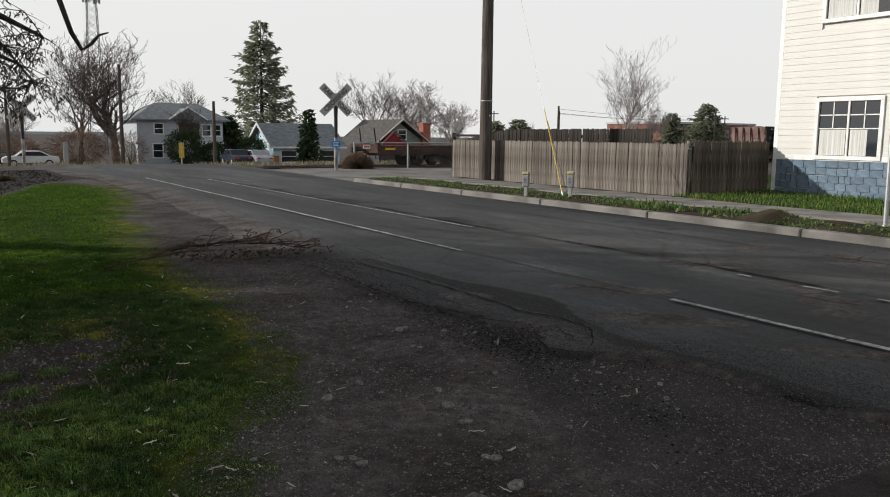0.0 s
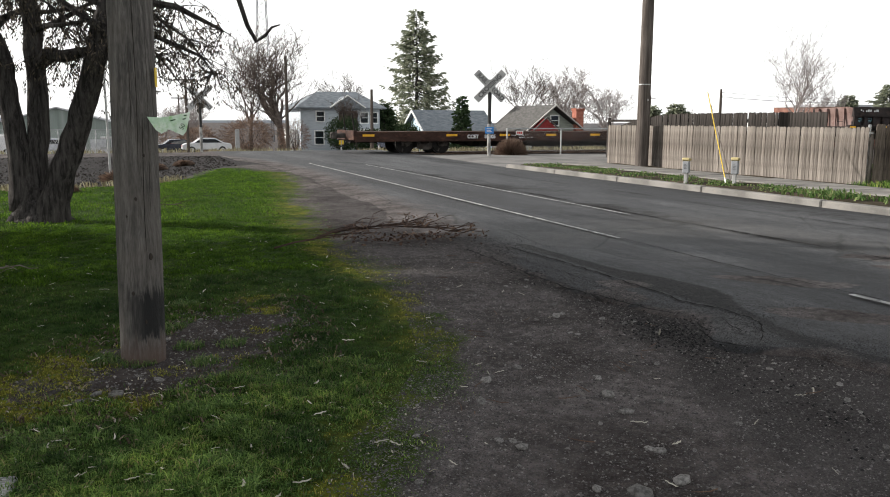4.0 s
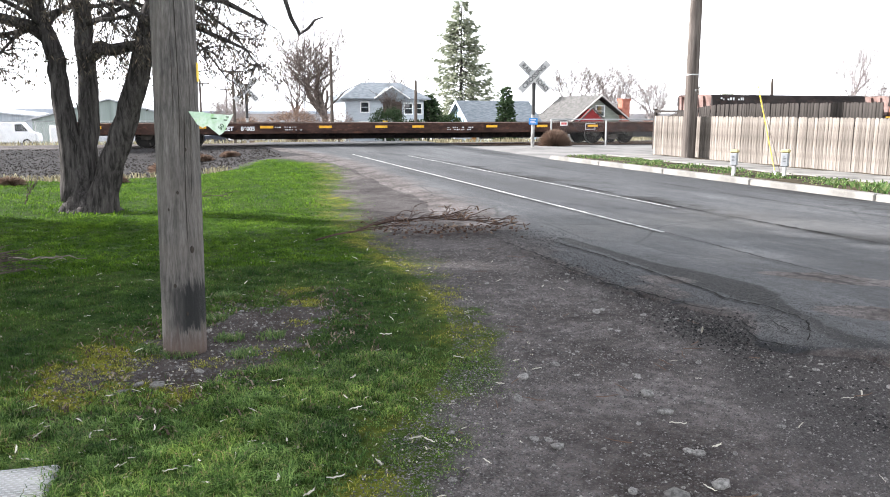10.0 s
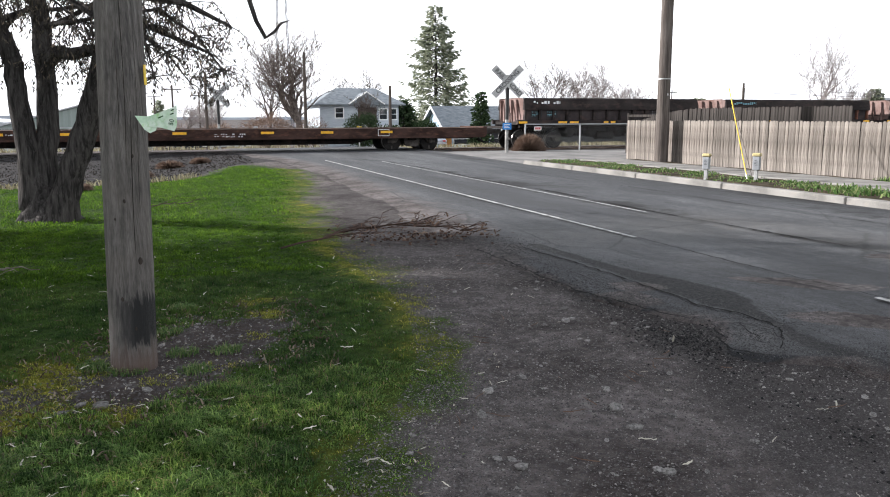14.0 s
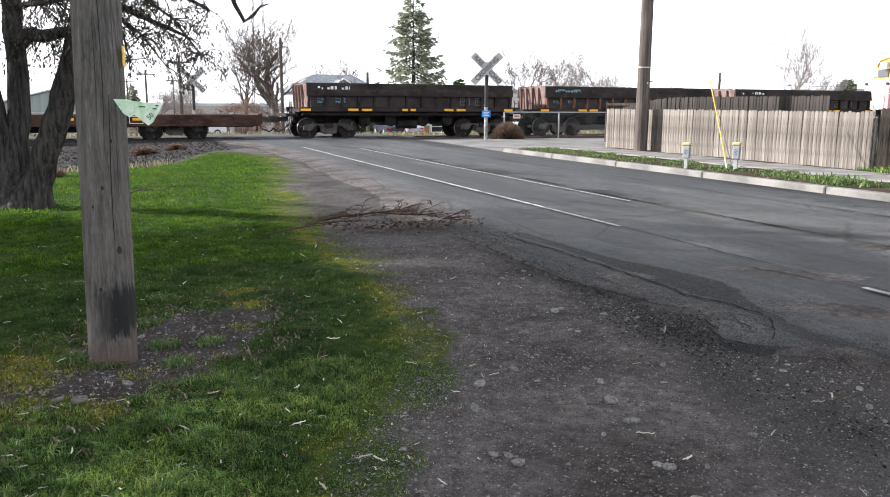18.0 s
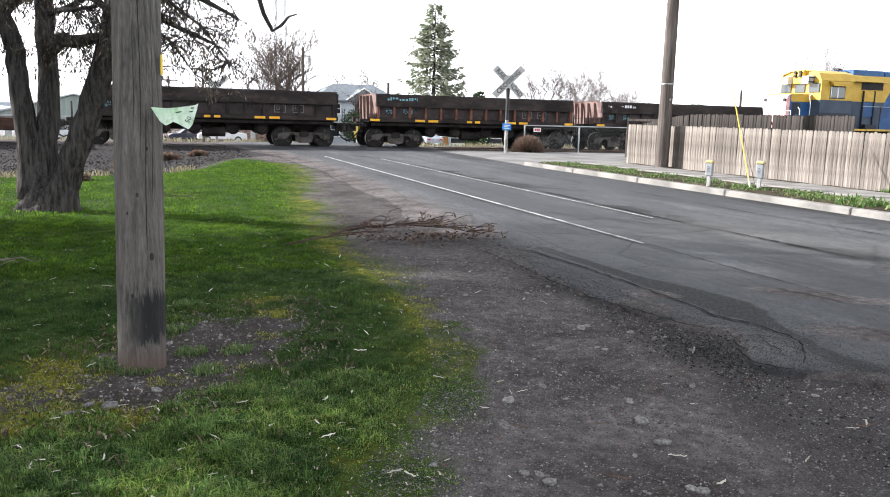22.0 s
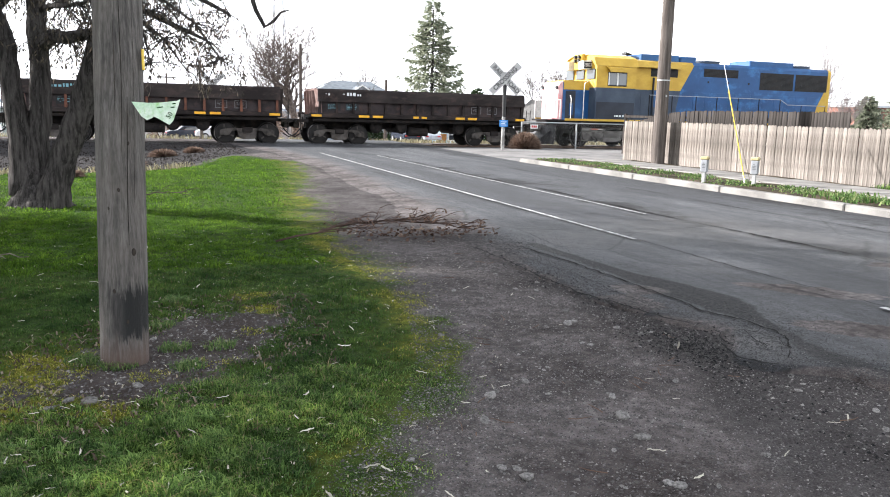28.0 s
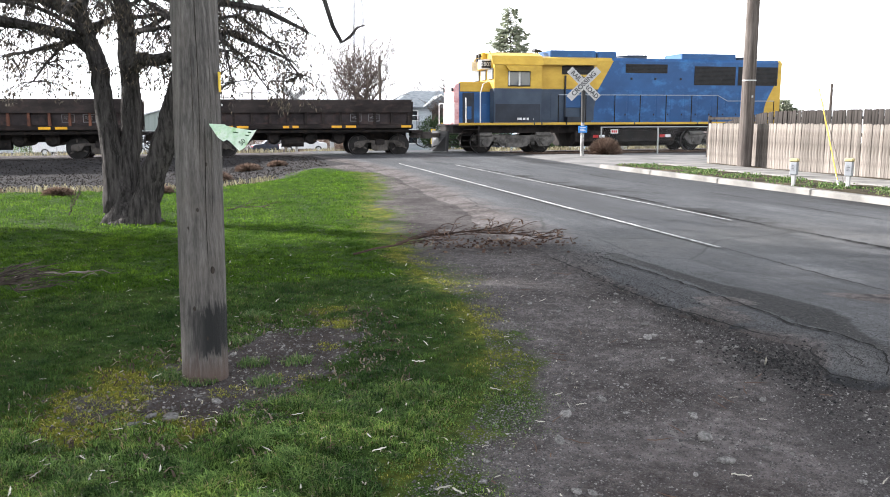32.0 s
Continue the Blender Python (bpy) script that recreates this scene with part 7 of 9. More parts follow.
    for y in (-1.3, -0.5, 0.5, 1.3):
        bm = B()
        tube(bm, (o + 0.6, y, 1.2), (o + 0.6, y, 2.15), 0.02, 0.02, 6)
        P("rail_post", bm, sign_white)
    for y in (-1.3, 0.5):
        bm = B()
        tube(bm, (o + 0.6, y, 2.15), (o + 0.6, y + 0.8, 2.15), 0.02, 0.02, 6)
        P("front_rail", bm, sign_white)
    # hood behind the cab: slate, yellow, slanted stripe, blue
    for s in (-1, 1):
        y0, y1 = (-0.93, -0.9) if s < 0 else (0.9, 0.93)
        bm = B()
        prism(bm, [(o + 4.5, 1.24), (o + 7.1, 1.24), (o + 7.42, 2.76), (o + 4.5, 2.76)], y0, y1, "y")
        P("hood_lower", bm, loco_slate)
        bm = B()
        prism(bm, [(o + 4.5, 2.76), (o + 7.42, 2.76), (o + 8.15, 4.02), (o + 4.5, 4.02)], y0, y1, "y")
        P("hood_yellow", bm, loco_yellow, "yellow hood side")
        bm = B()
        prism(bm, [(o + 7.1, 1.24), (o + 15.9, 1.24), (o + 16.15, 2.2), (o + 16.72, 3.3), (o + 16.72, 4.02), (o + 8.15, 4.02), (o + 7.42, 2.76)], y0, y1, "y")
        P("hood_blue", bm, loco_blue, "blue hood side")
        bm = B()
        prism(bm, [(o + 15.9, 1.24), (o + 16.92, 1.24), (o + 16.92, 4.02), (o + 16.72, 4.02), (o + 16.72, 3.3), (o + 16.15, 2.2)], y0, y1, "y")
        P("hood_rear", bm, loco_yellow, "yellow rear corner")
        for i, xx in enumerate(np.arange(8.2, 16.0, 0.72)):
            bm = B()
            box(bm, o + xx, o + xx + 0.66, min(s * 0.93, s * 0.942), max(s * 0.93, s * 0.942), 1.4, 2.72, 0.006)
            P("engine_door", bm, loco_blue)
            bm = B()
            box(bm, o + xx + 0.55, o + xx + 0.6, min(s * 0.942, s * 0.965), max(s * 0.942, s * 0.965), 1.6, 1.68)
            P("door_latch", bm, vent_black)
        for xx in (4.6, 5.15, 6.75):
            bm = B()
            box(bm, o + xx, o + xx + 0.48, min(s * 0.93, s * 0.94), max(s * 0.93, s * 0.94), 1.4, 2.6, 0.006)
            P("equipment_door", bm, loco_slate)
        bm = B()
        box(bm, o + 5.8, o + 6.62, min(s * 0.93, s * 1.3), max(s * 0.93, s * 1.3), 1.24, 1.55, 0.01)
        box(bm, o + 5.78, o + 5.84, min(s * 0.93, s * 1.02), max(s * 0.93, s * 1.02), 1.55, 3.35)
        box(bm, o + 6.58, o + 6.64, min(s * 0.93, s * 1.02), max(s * 0.93, s * 1.02), 1.55, 3.35)
        P("filter_frame", bm, loco_navy, "dark frame round the filter hatch")
        bm = B()
        box(bm, o + 5.84, o + 6.58, min(s * 0.93, s * 0.97), max(s * 0.93, s * 0.97), 1.95, 2.74, 0.01)
        P("filter_hatch", bm, loco_blue, "faded blue filter hatch")
        bm = B()
        box(bm, o + 5.84, o + 6.58, min(s * 0.93, s * 0.98), max(s * 0.93, s * 0.98), 2.78, 3.3, 0.01)
        P("filter_hatch", bm, loco_yellow, "yellow filter hatch")
        for xx in (9.0, 10.2, 11.5, 13.6, 14.9):
            bm = B()
            box(bm, o + xx, o + xx + 0.1, min(s * 0.93, s * 0.96), max(s * 0.93, s * 0.96), 3.2, 3.3, 0.01)
            P("lifting_eye", bm, vent_black)
        for xa, xb2, za, zb in ((5.65, 7.2, 3.4, 3.78), (8.75, 10.85, 3.5, 3.9), (12.25, 14.42, 2.98, 3.84), (14.56, 16.7, 2.98, 3.84)):
            bm = B()
            box(bm, o + xa, o + xb2, min(s * 0.93, s * 0.945), max(s * 0.93, s * 0.945), za, zb)
            P("vent_backing", bm, vent_black, "black intake grille")
            bm = B()
            zz = za + 0.03
            while zz < zb - 0.02:
                box(bm, o + xa + 0.02, o + xb2 - 0.02, min(s * 0.945, s * 0.953), max(s * 0.945, s * 0.953), zz, zz + 0.018)
                zz += 0.06
            P("vent_louvre", bm, under_mat)
        # handrail along the walkway
        xs_ = [5.3, 6.6, 8.0, 9.25, 10.55, 11.85, 13.2, 14.6, 16.2]
        for xx in xs_:
            bm = B()
            tube(bm, (o + xx, s * 1.46, 1.2), (o + xx, s * 1.46, 2.5 if xx < 14 else 2.25), 0.022, 0.022, 6)
            P("rail_post", bm, under_mat)
        bm = B()
        sweep(bm, [(o + 5.3, s * 1.46, 2.5), (o + 13.2, s * 1.46, 2.5), (o + 13.7, s * 1.46, 2.25), (o + 16.2, s * 1.46, 2.25)], [0.018] * 4, 6)
        P("handrail", bm, plain("rail_grey", (0.3, 0.33, 0.36), 0.5), "grey handrail")
    bm = B()
    box(bm, o + 4.5, o + 16.88, -0.9, 0.9, 1.24, 4.02)
    P("hood_core", bm, loco_slate)
    for xa, xb2, mat in ((4.5, 8.1, loco_yellow), (8.1, 16.75, loco_blue), (16.75, 16.92, loco_yellow)):
        bm = B()
        prism(bm, [(-0.93, 4.02), (-0.8, 4.16), (0.8, 4.16), (0.93, 4.02)], o + xa, o + xb2, "x")
        P("hood_roof", bm, mat)
    bm = B()
    prism(bm, [(-1.25, 3.8), (-1.2, 4.08), (-0.7, 4.18), (-0.7, 3.8)], o + 4.55, o + 7.2, "x")
    P("air_intake_box", bm, loco_yellow)
    for xa, xb2, za in ((5.15, 7.35, 4.46), (7.42, 8.35, 4.44), (11.65, 14.5, 4.42)):
        bm = B()
        box(bm, o + xa, o + xb2, -0.8, 0.8, 4.1, za, 0.04)
        P("roof_hatch", bm, loco_blue, "blue roof hatch")
    for xx in (9.5, 15.35):
        bm = B()
        tube(bm, (o + xx, 0, 4.14), (o + xx, 0, 4.28), 0.7, 0.7, 24)
        tube(bm, (o + xx, 0, 4.28), (o + xx, 0, 4.31), 0.74, 0.74, 24)
        P("roof_fan", bm, loco_slate, "round roof fan")
    bm = B()
    for i in range(3):
        tube(bm, (o + 5.0 + i * 0.02, -0.15 + 0.15 * i, 4.45), (o + 4.65, -0.15 + 0.15 * i, 4.5), 0.03, 0.07, 8)
    tube(bm, (o + 4.85, 0, 4.25), (o + 4.85, 0, 4.46), 0.03, 0.03, 6)
    P("air_horn", bm, vent_black)
    bm = B()
    box(bm, o + 2.4, o + 4.45, -1.478, -1.46, 1.34, 2.1, 0.006)
    P("battery_box", bm, loco_navy, "dark navy lower cab panel")
    bars(car, o + 3.4, 1.42, 0.75, 0.09, 1, mark_white, -1.478, 4)
    # fuel tank and bogies
    bm = B()
    prism(bm, [(-1.2, 0.3), (-1.42, 0.45), (-1.42, 0.92), (1.42, 0.92), (1.42, 0.45), (1.2, 0.3), (0.9, 0.22), (-0.9, 0.22)], o + 6.15, o + 11.1, "x")
    P("fuel_tank", bm, under_mat, "black fuel tank")
    for xx, mat in ((7.0, "r"), (7.3, "w"), (10.3, "r"), (10.6, "w")):
        bm = B()
        box(bm, o + xx, o + xx + 0.26, -1.43, -1.42, 0.62, 0.74)
        P("tank_label", bm, mark_white if mat == "w" else plain("label_red", (0.45, 0.03, 0.03), 0.5))
    for cx in (3.34, 13.64):
        for x in (-1.37, 1.37):
            w = wheelset(o + cx + x, car)
            AXLES[-1] = (w, o + cx + x, 0.5)
            w.matrix_basis = pose(o + cx + x, 0, 0.5 + RAIL_Z)
            w.scale = (1.14, 1, 1.14)
        for s in (-1, 1):
            bm = B()
            out = [(-1.95, 0.62), (-1.85, 0.8), (-1.2, 0.86), (-0.9, 0.78), (0.9, 0.78), (1.2, 0.86), (1.85, 0.8), (1.95, 0.62), (1.75, 0.42), (1.62, 0.3), (1.15, 0.3), (1.0, 0.55), (0.75, 0.5), (0.6, 0.3), (-0.6, 0.3), (-0.75, 0.5), (-1.0, 0.55), (-1.15, 0.3), (-1.62, 0.3), (-1.75, 0.42)]
            prism(bm, out, s * 1.05, s * 1.22, "y")
            P("bogie_frame", bm, loco_truck, "cast bogie side frame").matrix_basis = pose(o + cx, 0, RAIL_Z)
            for x in (-1.37, 1.37):
                bm = B()
                tube(bm, (x, s * 1.15, 0.5), (x, s * 1.32, 0.5), 0.16, 0.13, 12)
                box(bm, x - 0.2, x + 0.2, s * 1.2 - 0.05, s * 1.2 + 0.05, 0.4, 0.66, 0.01)
                P("axle_box", bm, loco_truck).matrix_basis = pose(o + cx, 0, RAIL_Z)
                bm = B()
                for i in range(6):
                    tube(bm, (x * 0.62, s * 1.26, 0.38 + i * 0.06), (x * 0.62, s * 1.26, 0.41 + i * 0.06), 0.09, 0.09, 10)
                P("coil_spring", bm, loco_truck).matrix_basis = pose(o + cx, 0, RAIL_Z)
                bm = B()
                tube(bm, (x * 1.25, s * 1.2, 0.82), (x * 0.75, s * 1.2, 0.82), 0.1, 0.1, 10)
                P("brake_cylinder", bm, loco_truck).matrix_basis = pose(o + cx, 0, RAIL_Z)
            bm = B()
            box(bm, -0.42, 0.42, s * 1.24 - 0.05, s * 1.24 + 0.05, 0.26, 0.5, 0.02)
            for i in range(4):
                box(bm, -0.36, 0.36, s * 1.3 - 0.02, s * 1.3 + 0.02, 0.5 + i * 0.05, 0.53 + i * 0.05)
            P("swing_hanger", bm, loco_truck).matrix_basis = pose(o + cx, 0, RAIL_Z)
    return car


pane_loco = glass_material("pane_loco", (0.06, 0.07, 0.075))
cars = [
    flat_car(-23.6, 2.85),
    dump_car("dark brown side-dump car with yellow reflectors, leading", 4.43, 11, False),
    dump_car("dark side-dump car with rusty ribs and blue stencilling", 15.55, 23, True),
    dump_car("dark brown side-dump car coupled before the locomotive", 26.5, 37, False),
    locomotive(37.55),
]

# ---- trees ----
bark = surface("furrowed_bark", (0.025, 0.023, 0.022), (0.082, 0.075, 0.071), 5, 22, 0.95, 0, 1.0, 0.03, (4, 4, 0.5), (0.12, 0.11, 0.104), 0.5)
twig_brown = surface("winter_twig_brown", (0.07, 0.056, 0.049), (0.15, 0.125, 0.11), 3, 30, 0.95, 0, 0.2, 0.004)
# far twigs, paled so that distance haze sits in their colour
twig_hazed = surface("winter_twig_hazed", (0.2, 0.175, 0.165), (0.32, 0.285, 0.27), 3, 30, 0.95, 0, 0.2, 0.004)
locust_leaf = leaf_material("locust_leaf", [(0.0, (0.035, 0.032, 0.027)), (0.5, (0.075, 0.066, 0.055)), (0.85, (0.12, 0.1, 0.08)), (1.0, (0.19, 0.15, 0.11))], 0.75, 0.35)
# needle greens lightened to hold the haze of the distance
hazed_needle_leaf = leaf_material("hazed_needle_leaf", [(0.0, (0.12, 0.14, 0.1)), (0.6, (0.23, 0.25, 0.175)), (1.0, (0.34, 0.35, 0.26))], 0.8, 0.5)
shrub_leaf = leaf_material("shrub_leaf", [(0.0, (0.022, 0.038, 0.018)), (0.6, (0.045, 0.072, 0.034)), (1.0, (0.085, 0.115, 0.055))], 0.7, 0.15)


def leaf_cloud(name, centres, dirs, length, width, mat, parent, label, seed):
    """Small folded leaves, each a bent pair of triangles."""
    rng = np.random.default_rng(seed)
    k = len(centres)
    d = dirs / (np.linalg.norm(dirs, axis=1)[:, None] + 1e-9)
    ln = length * rng.uniform(0.6, 1.3, k)[:, None]
    s = np.cross(d, rng.normal(0, 1, (k, 3)))
    s /= np.linalg.norm(s, axis=1)[:, None] + 1e-9
    w = width * rng.uniform(0.7, 1.3, k)[:, None]
    mid = centres + d * ln * 0.45
    c = np.stack([centres, mid - s * w / 2, mid + s * w / 2 + np.array([0, 0, -0.2]) * w, centres + d * ln], 1).reshape(-1, 3)
    o = np.arange(k)[:, None] * 4
    f = np.concatenate([o + [[0, 2, 1]], o + [[1, 2, 3]]], 0)
    ob = new(name, mesh_of(name, c, f, mat))
    ob.parent = parent
    ob["label"] = label
    return ob


def locust_tree(label, base, stems, seed, twigs, leaves, leaf_len, leaf_w, reach, low, high, extra=(), cut=None, side=99.0):
    """A many-stemmed shade tree: stems are (points, radii); limbs and hanging sprays grow from their upper parts."""
    rnd = random.Random(seed)
    rng = np.random.default_rng(seed)
    tree = tagged(empty("tree"), label, "tree", "trees")
    tree.matrix_basis = Matrix.Translation(base)
    starts = []
    bm = B()
    for k in range(7):
        a = k * 0.9 + rnd.uniform(-0.2, 0.2)
        out = rnd.uniform(0.42, 0.62)
        c, sn = math.cos(a), math.sin(a)
        sweep(bm, [(c * out, sn * out, -0.14), (c * out * 0.75, sn * out * 0.75, -0.03), (c * 0.26, sn * 0.26, 0.06), (c * 0.08, sn * 0.08, 0.2)], [0.05, 0.09, 0.13, 0.06], 9, 0, 0.12)
    sweep(bm, [(0, 0, -0.25), (0, 0, -0.02), (0.0, 0, 0.12), (0, 0, 0.35)], [0.52, 0.42, 0.34, 0.22], 14, 0, 0.08)
    part("root_flare", bm, bark, tree, smooth=True)
    for pts, radii in stems:
        q, r = [], []
        for i in range(len(pts) - 1):
            for t in (0, 0.33, 0.66):
                q.append(Vector(pts[i]).lerp(Vector(pts[i + 1]), t) + Vector((rnd.uniform(-1, 1), rnd.uniform(-1, 1), 0)) * 0.02)
                r.append(radii[i] + (radii[i + 1] - radii[i]) * t)
        q.append(Vector(pts[-1]))
        r.append(radii[-1])
        bm = B()
        sweep(bm, q, r, 12, 0, 0.06)
        part("stem", bm, bark, tree, smooth=True)
        for p, rr in zip(q, r):
            if p.z > low + 0.3:
                starts.append((p, rr))
    tips = []
    count = max(10, twigs // 26)
    for i in range(count):
        p, rr = starts[rnd.randrange(len(starts))]
        a = rnd.uniform(0, 6.283)
        d = Vector((math.cos(a), math.sin(a), rnd.uniform(0.15, 0.9))).normalized()
        ln = rnd.uniform(0.55, 1.0) * reach
        q = [p.copy()]
        for j in range(7):
            d = (d + Vector((rnd.uniform(-0.3, 0.3), rnd.uniform(-0.3, 0.3), rnd.uniform(-0.32, 0.12)))).normalized()
            q.append(q[-1] + d * ln / 7)
            q[-1].z = min(max(q[-1].z, low + 0.35), high)
        if max(0.98 * s.x - 0.2 * s.y for s in q) > side and min(s.z for s in q[3:]) < 3.7:
            continue
        r0 = min(0.042, rr * 0.4)
        bm = B()
        sweep(bm, q, [r0 * (1 - 0.13 * j) for j in range(8)], 6)
        part("limb", bm, bark, tree)
        for j in range(2, 8):
            for _ in range(rnd.randint(2, 6)):
                tips.append((q[j].copy(), (d + Vector((rnd.uniform(-1, 1), rnd.uniform(-1, 1), rnd.uniform(-0.3, 0.5)))).normalized()))
    for pts, radii in extra:
        bm = B()
        sweep(bm, pts, radii, 7)
        part("limb", bm, bark, tree)
        n = len(pts)
        if n < 7:
            for p in pts[1:]:
                for _ in range(11):
                    tips.append((Vector(p), Vector((rnd.uniform(-1, 1), rnd.uniform(-1, 1), rnd.uniform(-0.4, 0.5))).normalized()))
    rnd.shuffle(tips)
    tw, cs, ds = B(), [], []
    for p, d in tips[:twigs]:
        q = [p]
        ln = rnd.uniform(0.35, 0.95)
        for j in range(4):
            d = (d + Vector((rnd.uniform(-0.35, 0.35), rnd.uniform(-0.35, 0.35), -0.3))).normalized()
            q.append(q[-1] + d * ln / 4)
        if q[-1].z < (low if cut is None else cut):
            continue
        if 0.98 * q[-1].x - 0.2 * q[-1].y > side and q[-1].z < 3.8 and not (q[-1].z > 2.75 and rnd.random() < 0.3):
            continue
        sweep(tw, q, [0.011, 0.008, 0.006, 0.004, 0.002], 3)
        for _ in range(leaves):
            u = rnd.random() ** 0.6 * 3.99
            j = int(u)
            c = q[j].lerp(q[j + 1], u - j) + Vector((rnd.uniform(-1, 1), rnd.uniform(-1, 1), rnd.uniform(-1, 0.4))) * 0.06
            cs.append(c)
            ds.append((rnd.uniform(-0.7, 0.7), rnd.uniform(-0.7, 0.7), -1.0 + rnd.uniform(-0.3, 0.8)))
    ob = part("fine_twig", tw, bark, tree)
    ob["kind"] = "stuff"
    ob = leaf_cloud("leaves", np.array([tuple(c) for c in cs]), np.array(ds), leaf_len, leaf_w, locust_leaf, tree, "sparse drooping olive-brown leaves", seed)
    ob["kind"] = "stuff"
    return tree


def rh(points):
    """Stem points given across and up, laid into the tree's own space."""
    return [(0.98 * r + 0.2 * d, -0.2 * r + 0.98 * d, h) for r, h, d in points]


locust_tree(
    "three-stemmed shade tree with furrowed bark and sparse leaves", (-1.28, 12.8, -0.08),
    [
        (rh([(-0.08, -0.1, 0.02), (-0.08, 0.1, 0.02), (-0.09, 0.35, 0.03), (-0.1, 0.65, 0.05), (-0.1, 0.9, 0.06)]), [0.4, 0.31, 0.25, 0.21, 0.09]),
        (rh([(-0.16, 0.2, 0.0), (-0.18, 0.8, 0.0), (-0.24, 1.4, 0.0), (-0.29, 1.9, 0.03), (-0.35, 2.35, 0.08), (-0.5, 2.8, 0.12), (-0.7, 3.5, 0.2), (-1.0, 5.2, 0.2)]), [0.2, 0.16, 0.14, 0.13, 0.125, 0.11, 0.09, 0.04]),
        (rh([(-0.02, 0.2, 0.08), (-0.01, 0.8, 0.1), (0.03, 1.45, 0.15), (0.04, 2.0, 0.2), (0.01, 2.7, 0.3), (-0.06, 3.5, 0.4), (0.0, 5.4, 0.6)]), [0.2, 0.165, 0.145, 0.135, 0.13, 0.11, 0.05]),
        (rh([(0.14, -0.1, -0.1), (0.28, 0.4, -0.12), (0.42, 0.8, -0.15), (0.66, 1.4, -0.2), (0.88, 1.95, -0.3), (1.08, 2.7, -0.35), (1.4, 3.6, -0.35), (1.7, 5.2, -0.3)]), [0.31, 0.2, 0.175, 0.165, 0.155, 0.14, 0.11, 0.05]),
    ], 17, 1080, 24, 0.072, 0.02, 4.2, 2.15, 8.5,
    extra=[
        (rh([(-0.42, 2.5, 0.1), (-0.62, 2.68, 0.0), (-1.1, 2.8, -0.2), (-1.8, 2.95, -0.4), (-2.7, 2.8, -0.6)]), [0.1, 0.085, 0.07, 0.05, 0.03]),
        (rh([(-0.6, 3.0, 0.2), (-1.2, 3.25, 0.3), (-2.1, 3.3, 0.3), (-3.2, 3.4, 0.2)]), [0.09, 0.07, 0.055, 0.03]),
        (rh([(-0.62, 2.68, 0.1), (-0.8, 2.5, -0.1), (-0.95, 2.3, -0.2), (-1.1, 2.05, -0.3)]), [0.028, 0.024, 0.018, 0.01]),
        (rh([(0.08, 2.25, 0.2), (0.3, 2.38, 0.0), (0.55, 2.34, -0.2), (0.95, 2.42, -0.35), (1.6, 2.7, -0.5), (2.4, 2.35, -0.5)]), [0.11, 0.1, 0.09, 0.06, 0.045, 0.02]),
        (rh([(1.1, 2.7, -0.3), (1.5, 2.62, -0.5), (1.85, 2.35, -0.6), (2.15, 1.95, -0.7)]), [0.03, 0.026, 0.018, 0.008]),
        (rh([(1.1, 2.85, -0.3), (1.7, 2.95, -0.2), (2.2, 2.6, -0.2), (2.5, 2.15, -0.1)]), [0.03, 0.026, 0.018, 0.008]),
        (rh([(1.3, 3.1, -0.3), (1.55, 2.8, -0.9), (1.7, 2.4, -1.1), (1.8, 2.0, -1.2)]), [0.03, 0.026, 0.018, 0.008]),
        (rh([(1.05, 2.6, -0.3), (1.5, 3.1, -0.4), (2.1, 3.0, -0.5), (2.7, 2.7, -0.5)]), [0.07, 0.06, 0.045, 0.02]),
        (rh([(1.2, 3.6, -0.3), (1.9, 4.0, -0.3), (2.5, 4.0, -0.3), (2.78, 3.6, -0.3), (2.9, 3.2, -0.3), (3.02, 2.8, -0.3), (3.14, 2.58, -0.3), (3.26, 2.66, -0.3), (3.36, 2.78, -0.3), (3.48, 2.82, -0.3)]), [0.05, 0.045, 0.042, 0.04, 0.036, 0.033, 0.03, 0.024, 0.018, 0.008]),
    ], cut=1.55, side=2.95)
# trees of the same kind, out of view, added to cast the lawn's shade
for x, y, s, k in ((-12.9, 15.6, 5, 650), (-16.5, 16.5, 6, 420), (-10.4, 4.6, 9, 420), (-9.2, 13.6, 21, 950), (-5.2, -6.5, 15, 220)):
    locust_tree("unseen leafy tree added to shade the lawn", (x, y, -0.1), [([(0, 0, -0.1), (0.1, 0, 1.5), (-0.1, 0.1, 3.2), (0.1, 0.2, 6.0), (0.3, 0.2, 8.6)], [0.35, 0.28, 0.22, 0.14, 0.04]), ([(0.1, 0, 1.0), (0.6, -0.2, 2.6), (1.2, -0.3, 5.0), (1.4, -0.3, 7.2)], [0.2, 0.17, 0.1, 0.03])], s, k, 17, 0.32, 0.15, 4.6, 3.0, 9.4)


